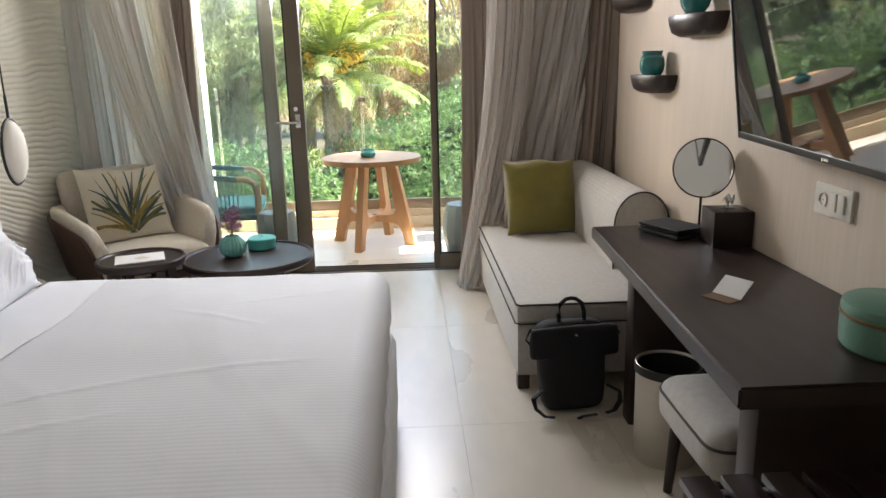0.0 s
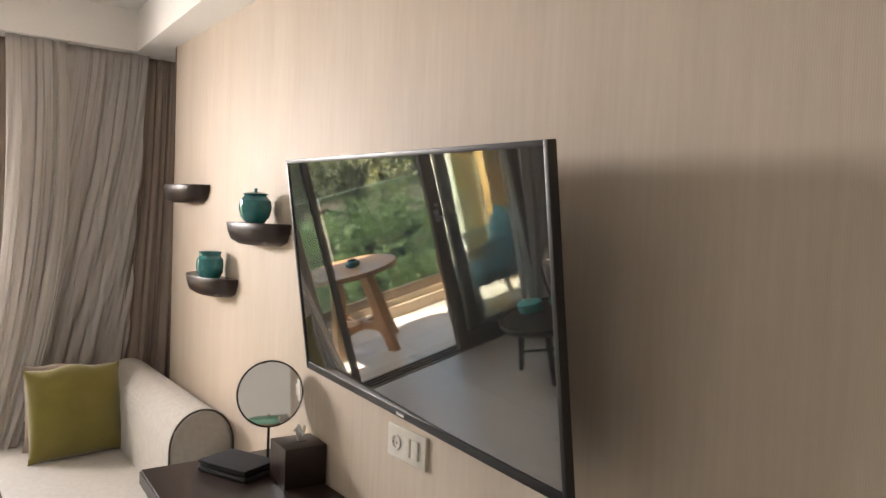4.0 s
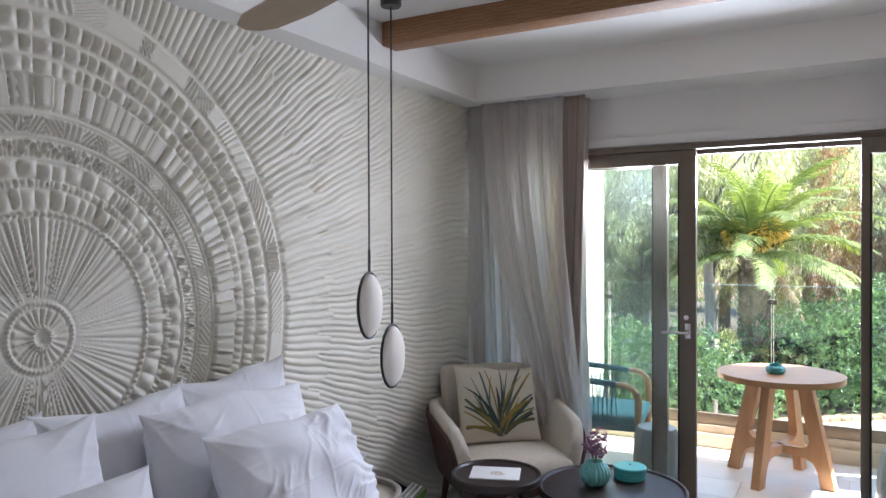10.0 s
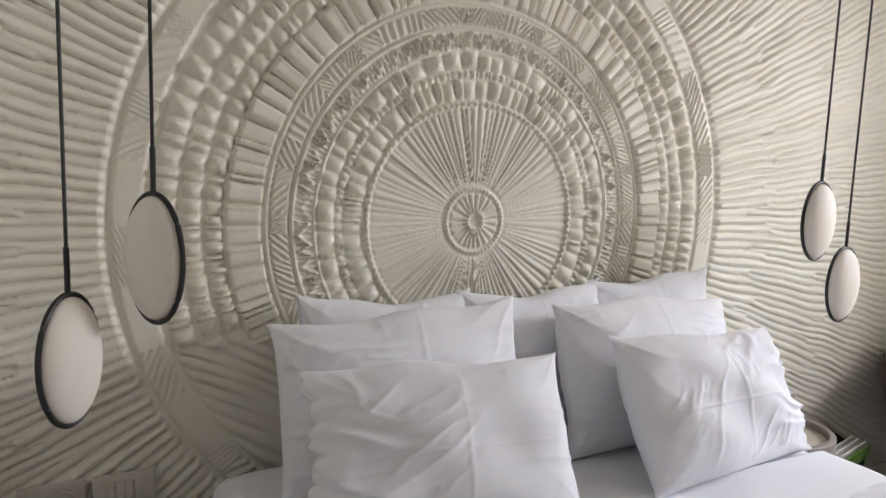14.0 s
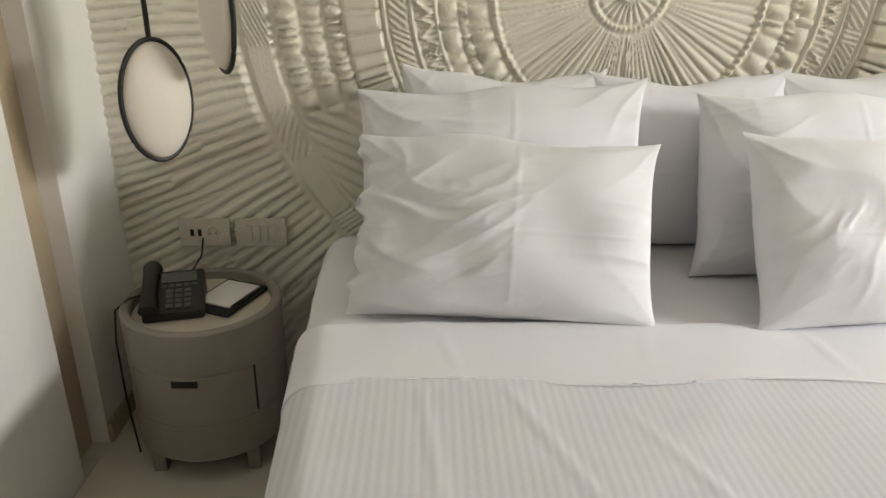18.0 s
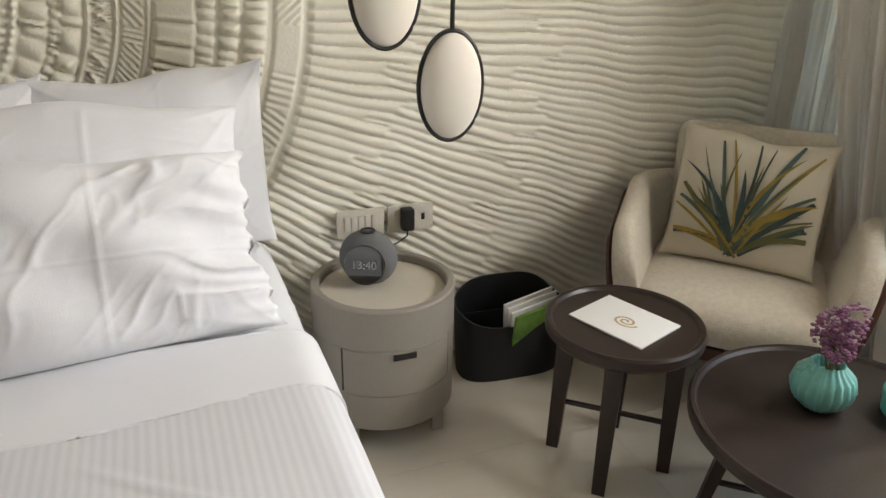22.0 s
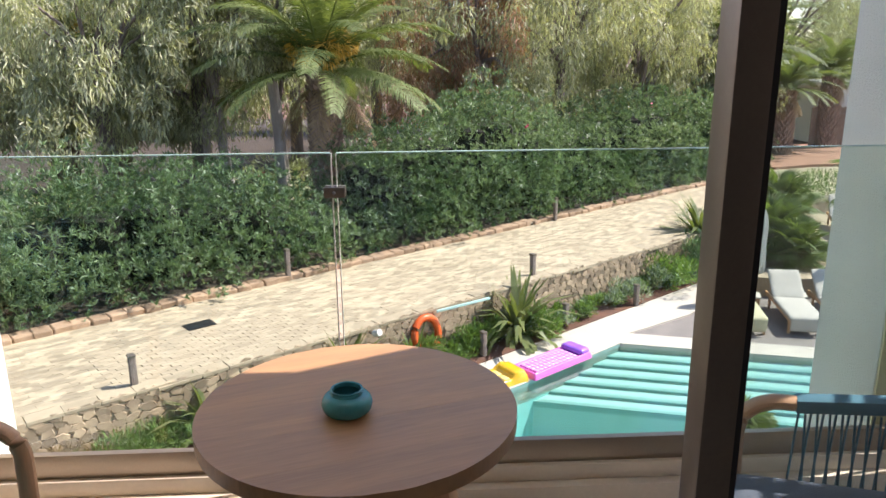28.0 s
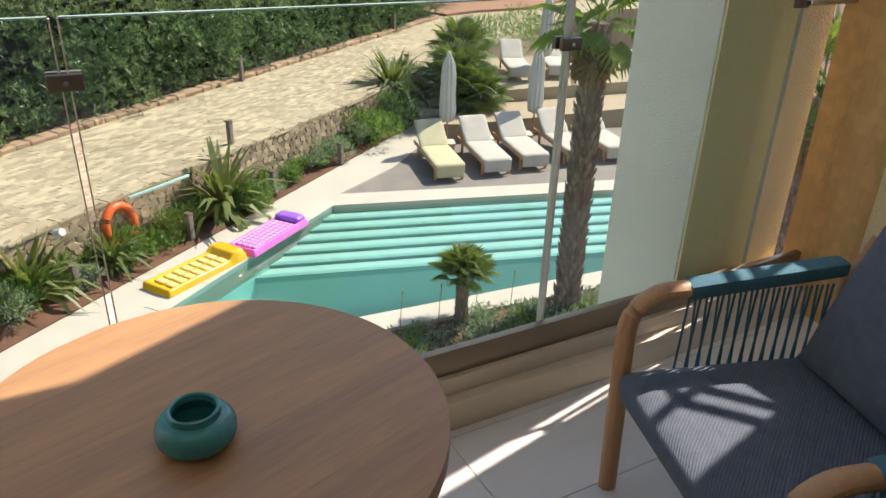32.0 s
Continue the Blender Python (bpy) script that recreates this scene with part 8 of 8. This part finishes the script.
SPOTS = [(-13, 25, 8.5, 3.0), (-9.5, 29, 9.5, 3.2), (-6.4, 26.5, 9.0, 2.8), (-4.2, 31, 10.5, 3.2), (1.75, 30, 9.5, 2.3), (-1.2, 33.5, 11, 3.4), (5.2, 31.5, 9.5, 3.0), (8.0, 35.5, 10.5, 3.4), (11.5, 38, 10.5, 3.4), (15, 42, 11, 3.6), (20, 44, 11, 3.6), (26, 45, 11, 3.8), (-17, 31, 10, 3.4), (-1.5, 37, 12, 3.6), (6, 41, 12, 3.8), (-8.2, 24.6, 7.5, 2.4), (2.6, 29.6, 8.0, 2.5), (8.8, 32.6, 8.0, 2.6), (11.6, 34.4, 7.5, 2.4)]
for i, (x, y, h, sp) in enumerate(SPOTS):
    russ = i == 4
    tall_tree(x, y, h, sp, M_RUSSET if russ else M_EUCA, "tall tree with russet drooping foliage" if russ else "tall eucalyptus with hanging grey-green foliage", 50 + i, 21000, leaf=(0.22, 0.036), trunk=0.20 + 0.03 * (i % 3))
M_PALEBARK = mat("pale_bark", (0.46, 0.41, 0.35), (0.30, 0.255, 0.21), 0.95, 2, 24, 0.6, 0.015, stretch=(3, 3, 0.5))
for i, (x, y, h, r) in enumerate(((-3.75, 25.4, 9.0, 0.17), (-5.35, 25.6, 8.6, 0.15), (-6.0, 26.0, 9.0, 0.12))):
    tall_tree(x, y, h, 2.2, M_EUCA, "tall eucalyptus with a bare pale trunk beside the palm", 90 + i, 12000, leaf=(0.22, 0.036), trunk=r, bark=M_PALEBARK, lowest=4.6)
rr = random.Random(2)
R_ = np.random.RandomState(77)
cs = [(-30 + i * 1.7 + rr.uniform(-0.6, 0.6), 47 + rr.uniform(-2, 3) + 0.12 * i, ZR + rr.uniform(0.6, 10.5)) for i in range(58)] + [(-32 + i * 1.6 + rr.uniform(-0.6, 0.6), 49 + rr.uniform(-2, 3), ZR + rr.uniform(1, 9)) for i in range(50)]
C, V_ = blobs(R_, cs, [(2.4, 1.2, 2.4)] * len(cs), 36000, 0.3)
fw = new("far_wood", leaf_mesh("far_wood", C, V_ * 0.4 + R_.normal(size=C.shape) * 0.5 + np.array((0, 0, -0.8)), R_.uniform(0.4, 0.75, len(C)), 0.19, M_EUCA, R_))
tagged(fw, "dense green wood closing the view", "woods", kind="stuff")
under = new("undergrowth", leaf_mesh("undergrowth", *blobs(R_, [(-15 + i * 0.42, 16.2 + 0.36 * i + rr.uniform(-0.6, 1.6), ZR + rr.uniform(0.2, 1.3)) for i in range(72)], [(0.8, 0.8, 0.7)] * 72, 22000, 0.5), 0.20, 0.05, M_EUCA, R_))
tagged(under, "dark undergrowth below the trees", "undergrowth", kind="stuff")

# earth bed, fence and hut at the end of the lane
sheet("earth_bed", [(14.2, 32.3), (16.0, 32.9), (19.3, 33.1), (22.8, 35.5), (23.8, 39.8), (15.2, 39.6), (13.2, 34.2)], ZR - 0.2, ZR + 0.10, mat("sunlit_red_earth", (0.36, 0.19, 0.115), (0.25, 0.125, 0.075), 0.95, 1.5, 20, 0.7, 0.02), "raised bed of red earth at the end of the lane", "planting bed")
fe = thing("reed_fence", "brown reed fence with rails at the end of the lane", "fence", pose(19.0, 38.6, ZR, 0, 0, 8))
M_REED = mat("reed", (0.24, 0.175, 0.12), (0.15, 0.11, 0.075), 0.9, 3, 40, 0.5, stretch=(8, 8, 0.5))
for i in range(44):
    part("reed_board", boxed(i * 0.16, 0, 0.0, i * 0.16 + 0.15, 0.03, 1.95 + 0.03 * math.sin(i * 2.3), 0.004, 1), M_REED, fe)
for z in (0.45, 1.6):
    part("rail", boxed(0, -0.05, z, 7.0, -0.001, z + 0.07, 0.004), M_TRUNK, fe)
hu = thing("hut", "small cream hut with a flat roof behind the fence", "hut", pose(22.5, 42.0, ZR))
part("wall", boxed(-2.2, -1.5, 0, 2.6, 1.5, 2.9, 0.01), M_STUCCO, hu)
part("roof", boxed(-2.5, -1.8, 2.9, 2.9, 1.8, 3.08, 0.01), M_PLASTER, hu)
part("sign", boxed(-0.55, -1.52, 2.0, 0.35, -1.501, 2.35), M_PVC, hu, "pale sign board")
part("sign_bar", boxed(-0.42, -1.535, 2.12, 0.22, -1.521, 2.23), M_BLACK, hu, "dark bar of writing")

# ---- planting along the wall ----


def spiky(x, y, z, size, n_, material, label, seed, w=0.05):
    R_ = np.random.RandomState(seed)
    V, F = [], []
    for i in range(n_):
        a, el = R_.uniform(0, 6.283), R_.uniform(0.35, 1.4)
        L = size * R_.uniform(0.7, 1.1)
        d = np.array((math.cos(a), math.sin(a), 0))
        sd = np.array((-math.sin(a), math.cos(a), 0)) * w * size
        pts = []
        for t in (0, 0.35, 0.7, 1.0):
            e = el - 0.9 * t * t * (1.5 - el)
            pts.append(d * L * t * math.cos(e) + np.array((0, 0, L * t * math.sin(e))))
        q = len(V)
        for k, p in enumerate(pts):
            ww = (0.7, 1.0, 0.7, 0.02)[k]
            V += [tuple(p - sd * ww), tuple(p + sd * ww)]
        for k in range(3):
            F.append((q + 2 * k, q + 2 * k + 1, q + 2 * k + 3, q + 2 * k + 2))
    me = bpy.data.meshes.new("blades")
    me.from_pydata(V, [], F)
    me.materials.append(material)
    me.update()
    o = new("spiky_plant", me)
    o.matrix_world = pose(x, y, z)
    return tagged(o, label, "plant", "spiky plants")


M_FLAX = leafy(mat("flax_leaf", (0.20, 0.22, 0.08), (0.10, 0.13, 0.04), 0.5, 3, 40, 0.0, vary=0.15))
spiky(-1.35, 15.75, ZP + 0.02, 1.05, 90, M_FLAX, "clump of arching yellow-green flax leaves in the bed", 1)
spiky(-0.25, 16.35, ZP + 0.02, 0.8, 80, M_PALM, "clump of stiff dark green leaves in the bed", 2)
spiky(1.75, 17.75, ZP + 0.02, 1.35, 110, M_FLAX, "tall clump of arching flax leaves in the bed", 3)
spiky(7.3, 22.6, ZP + 0.5, 1.5, 70, M_FLAX, "tall clump of arching flax leaves by the steps", 4)
spiky(-3.2, 14.3, ZP + 0.02, 1.0, 80, M_FLAX, "clump of arching flax leaves in the bed", 5)


def shrub(x, y, z, r, h, n_, material, label, seed, leaf=0.10, w=0.022):
    R_ = np.random.RandomState(seed)
    cs = [(R_.normal() * r * 0.4, R_.normal() * r * 0.4, h * R_.uniform(0.25, 0.75)) for _ in range(9)]
    C, V_ = blobs(R_, cs, [(r * 0.55, r * 0.55, h * 0.32)] * 9, n_, 0.4)
    C[:, 2] = np.maximum(C[:, 2], 0.02)
    o = new("shrub", leaf_mesh("shrub", C, V_ + np.array((0, 0, 0.7)) + R_.normal(size=C.shape) * 0.3, R_.uniform(leaf * 0.7, leaf * 1.3, n_), w, material, R_))
    o.matrix_world = pose(x, y, z)
    return tagged(o, label, "shrub", "shrubs in the beds")


rr = random.Random(5)
for i in range(48):
    f = i / 47
    p = PATH_A.lerp(PATH_B, 0.22 + 0.72 * f) + n_w * -rr.uniform(0.2, 0.75)
    big = rr.random() < 0.3
    m, lab = rr.choice([(M_SHRUB, "low bright green shrub in the planting bed"), (M_SHRUB, "low bright green shrub in the planting bed"), (M_SILVER, "low silvery shrub in the planting bed")])
    shrub(p.x, p.y, ZP + 0.02, 0.42 if big else 0.26, 0.55 if big else 0.32, 900 if big else 420, m, lab, 200 + i)
for i in range(14):
    x = -4.9 + 0.16 * i + rr.uniform(-0.15, 0.15)
    y = 13.3 + 0.085 * i + rr.uniform(-0.35, 0.6)
    dry = rr.random() < 0.35
    shrub(x, y, ZP + 0.02, 0.38, 0.5, 620, M_DRYLEAF if dry else M_SHRUB, "low straw-coloured grassy plant in the planting bed" if dry else "low bright green shrub in the planting bed", 600 + i, 0.16, 0.014)
shrub(5.7, 20.6, ZP, 0.75, 0.85, 2600, M_SHRUB, "rounded bright green shrub at the path's end", 301, 0.12)
shrub(6.9, 21.6, ZP, 0.8, 1.2, 2600, M_OLEAN, "dark leafy shrub at the garden steps", 302, 0.13)
shrub(7.6, 22.9, ZP + 0.3, 0.9, 1.3, 2600, M_SILVER, "silvery leafy shrub above the garden steps", 303, 0.13)
shrub(10.8, 24.6, -2.9, 1.1, 1.4, 2600, M_SHRUB, "leafy shrub on the upper terrace", 304, 0.14)
shrub(13.6, 26.0, -2.9, 1.3, 1.5, 2600, M_SHRUB, "leafy shrub on the upper terrace", 305, 0.14)
for i in range(90):
    x = 2.75 + (i % 45) * 0.12 + rr.uniform(-0.1, 0.1)
    y = 12.85 - (x - 2.6) * 0.09 - rr.uniform(0, 2.2)
    if math.hypot(x - 3.8, y - 12.75) > 0.3:
        shrub(x, y, ZP - 0.05, 0.30, 0.20, 380, M_SILVER if rr.random() < 0.75 else M_SHRUB, "low silvery ground-cover plant in the pool planter", 400 + i, 0.06, 0.022)
rg = np.random.RandomState(61)
mats_ = [(2.68 + rg.rand() * 4.6, 10.6 + rg.rand() * 2.2) for k in range(330)]
mats_ = [(x, y) for x, y in mats_ if y < 12.88 - (x - 2.6) * 0.092 and noise.noise(Vector((x * 1.1, y * 1.1, 3))) > -0.28]
C, V_ = blobs(rg, [(x, y, ZP + 0.0) for x, y in mats_], [(0.2, 0.2, 0.09)] * len(mats_), 15000, 0.5)
gc = new("ground_cover", leaf_mesh("ground_cover", C, V_ * 0.4 + rg.normal(size=C.shape) * 0.5 + np.array((0, 0, 0.5)), rg.uniform(0.04, 0.085, len(C)), 0.02, M_SILVER, rg))
tagged(gc, "dense low silvery ground cover in the pool planter", "plants", kind="stuff")
for i in range(7):
    x = 2.9 + i * 0.55
    solo("seed_stalk", tube([(0, 0, 0), (0.03, 0.02, 0.35), (0.05, 0.02, 0.55), (0.05, 0.02, 0.62)], 0.007, 6, [0.8, 0.6, 0.6, 2.0]), M_DRYLEAF, "thin dry seed stalk in the pool planter", "plant", pose(x, 12.85 - (x - 2.6) * 0.09, ZP - 0.05), "seed stalks")


# ---- tiles ----
tiles(floor, "tile", M_FLOOR, -2.38, XT + 0.2, YBACK, 5.86, 0.60, 1.20, 0.0005, 0.0, 0.006, 0.0, 0.0004)
tiles(bal, "tile", M_BALTILE, -2.7, 2.3, 5.86, 7.0, 1.0, 0.37, 0.0015, 0.0, 0.006, 0.35)


# ---- cobbles of the lane, stones of the wall and the kerb ----
def stone_mesh(name, sx, sy, sz, seed, material, jit=0.12, flat=False):
    """One worn block with its own uneven corners."""
    r_ = random.Random(seed)
    b = bmesh.new()
    bmesh.ops.create_cube(b, size=1.0)
    for v in b.verts:
        v.co = Vector((v.co.x * sx * (1 + r_.uniform(-jit, jit)), v.co.y * sy * (1 + r_.uniform(-jit, jit)), v.co.z * sz * (1 + (0 if flat else r_.uniform(-jit, jit)))))
    bmesh.ops.bevel(b, geom=b.edges[:], offset=min(sx, sy, sz) * 0.13, segments=1, affect="EDGES")
    return mesh_of(name, b, material, 20)


def scatter_joined(name, parent, mats_, variants, poses, label=""):
    """The stones past the first three hundred, joined."""
    VV, FF, base = [], [], 0
    arr = []
    for me in variants:
        v = np.zeros(len(me.vertices) * 3)
        me.vertices.foreach_get("co", v)
        arr.append((v.reshape(-1, 3), [tuple(p.vertices) for p in me.polygons]))
    for i, m in enumerate(poses):
        v, f = arr[i % len(arr)]
        M = np.array(m)
        VV.append(v @ M[:3, :3].T + M[:3, 3])
        FF += [tuple(a + base for a in q) for q in f]
        base += len(v)
    me = bpy.data.meshes.new(name)
    me.from_pydata(np.concatenate(VV).tolist(), [], FF)
    me.materials.append(mats_)
    me.update()
    o = new(name, me)
    o.parent = parent
    return tagged(o, label, kind="stuff")


rr = random.Random(21)
PAVE_J = mat("pale_cobble_field", (0.40, 0.325, 0.21), (0.32, 0.258, 0.162), 0.85, 1.2, 30, 0.4, 0.01)
island_vary(PAVE_J, 0.13)
island_vary(PAVE_J, 0.13)
cob = [stone_mesh("cobble", 0.212, 0.096, 0.05, i, M_PAVE, 0.05, True) for i in range(8)]


def cobble_top(i):
    """A plain worn block without its hidden underside, for the far rows."""
    r_ = random.Random(i)
    b = bmesh.new()
    q = [(-1, -1), (1, -1), (1, 1), (-1, 1)]
    lo = [b.verts.new((x * 0.1072 * r_.uniform(0.97, 1.02), y * 0.0485 * r_.uniform(0.97, 1.02), -0.02)) for x, y in q]
    hi = [b.verts.new((v.co.x * 0.985, v.co.y * 0.97, 0.018)) for v in lo]
    b.faces.new(hi)
    for k in range(4):
        b.faces.new((lo[k], lo[(k + 1) % 4], hi[(k + 1) % 4], hi[k]))
    return mesh_of("cobble_top", b, M_PAVE, 20)


cob_far = [cobble_top(i) for i in range(8)]
ang = math.atan2(kdir.y, kdir.x)
near, rest = [], []
across = Vector((kdir.y, -kdir.x))
s = 4.0
row = 0
while s < 33.5:
    p0 = KERB_A + kdir * s
    d = 0.02
    # the lane narrows and widens between kerb and wall
    a_ = (p0 - WALL_A).dot(n_w)
    width = -a_ / max(0.2, across.dot(n_w)) - 0.02
    k = 0
    while d < width:
        q = p0 + across * (d + 0.048) + kdir * (0.104 * (k % 2) + rr.uniform(-0.008, 0.008))
        m = pose(q.x, q.y, ZR - 0.016 + rr.uniform(-0.002, 0.002), rr.uniform(-0.5, 0.5), rr.uniform(-0.5, 0.5), math.degrees(ang) + rr.uniform(-1.2, 1.2))
        (near if (7.5 < s < 11.0 and width - 1.7 < d and len(near) < 300) else rest).append(m)
        d += 0.097
        k += 1
    s += 0.213
for i, m in enumerate(near):
    o = new("cobble", cob[i % 8])
    o.parent = road
    o.matrix_world = m
scatter_joined("cobble_field", road, PAVE_J, cob_far, rest)
STONE_J = mat("rubble_field", (0.40, 0.30, 0.185), (0.24, 0.175, 0.11), 0.9, 4, 40, 0.6, 0.01)
island_vary(STONE_J, 0.4)


def rubble_mesh(i):
    """One flat-faced rubble stone with an uneven outline and a chamfered rim; its face looks along +y."""
    r_ = random.Random(40 + i)
    w, h_ = r_.uniform(0.088, 0.145), r_.uniform(0.064, 0.092)
    n_ = r_.choice((5, 6, 7))
    pts = [(w * (1 + r_.uniform(-0.22, 0.22)) * math.cos(6.283 * k / n_), h_ * (1 + r_.uniform(-0.22, 0.22)) * math.sin(6.283 * k / n_)) for k in range(n_)]
    b = bmesh.new()
    lo = [b.verts.new((x, 0.0, z)) for x, z in pts]
    mid = [b.verts.new((x * 0.97, 0.014, z * 0.97)) for x, z in pts]
    hi = [b.verts.new((x * 0.88, 0.021 + r_.uniform(-0.004, 0.004), z * 0.86)) for x, z in pts]
    for A_, B_ in ((lo, mid), (mid, hi)):
        for k in range(n_):
            b.faces.new((A_[k], A_[(k + 1) % n_], B_[(k + 1) % n_], B_[k]))
    b.faces.new(hi)
    bmesh.ops.recalc_face_normals(b, faces=b.faces[:])
    return mesh_of("stone", b, M_STONE, 25)


stn = [rubble_mesh(i) for i in range(12)]
near, rest = [], []
L = (WALL_B - WALL_A).length
wa = math.degrees(math.atan2(wdir.y, wdir.x))
for r_ in range(9):
    s = rr.uniform(0, 0.2)
    while s < L:
        p = WALL_A + wdir * s + n_w * (0.022 + rr.uniform(-0.003, 0.004))
        m = pose(p.x, p.y, ZP + 0.04 + 0.102 * r_ + rr.uniform(-0.02, 0.02), rr.uniform(-2, 2), rr.uniform(-30, 30), wa + 180 + rr.uniform(-2, 2))
        (near if (9.0 < s < 13.5 and len(near) < 300) else rest).append(m)
        s += rr.uniform(0.15, 0.21)
for i, m in enumerate(near):
    o = new("stone", stn[i % 12])
    o.parent = wall_body
    o.matrix_world = m
scatter_joined("stone_field", wall_body, STONE_J, stn, rest)
cap = [stone_mesh("coping_stone", 0.435, 0.24, 0.05, 80 + i, M_PAVE, 0.03) for i in range(6)]
s = 0.0
while s < L:
    p = WALL_A + wdir * (s + 0.21) + n_w * -0.07
    o = new("coping_stone", cap[int(s * 7) % 6])
    o.parent = wall_body
    o.matrix_world = pose(p.x, p.y, ZR + 0.005 + rr.uniform(-0.006, 0.006), rr.uniform(-0.6, 0.6), rr.uniform(-0.6, 0.6), wa + rr.uniform(-0.8, 0.8))
    s += 0.44
ks = [stone_mesh("kerb_stone", 0.30, 0.30, 0.17, 90 + i, M_KERB, 0.11) for i in range(9)]
s, KL = 3.0, (KERB_B - KERB_A).length
while s < KL:
    p = KERB_A + kdir * (s + 0.15) + hn * (0.12 + rr.uniform(-0.025, 0.025))
    o = new("kerb_stone", ks[rr.randrange(9)])
    o.parent = kerb
    o.matrix_world = pose(p.x, p.y, ZR + 0.02 + rr.uniform(-0.012, 0.012), rr.uniform(-3, 3), rr.uniform(-3, 3), math.degrees(ang) + rr.uniform(-5, 5))
    s += 0.295
cps = mesh_of("coping_slab", boxed(-0.445, -0.17, -0.05, 0.445, 0.17, 0.012, 0.004, 1), M_DECKSTONE)
d_ = 0.3
while d_ < 6.0:
    p = PC + ldir * d_ + lo_l * 0.175
    o = new("coping_slab", cps)
    o.parent = bed_soil
    o.matrix_world = pose(p.x, p.y, ZP, 0, 0, math.degrees(math.atan2(ldir.y, ldir.x)))
    d_ += 0.90
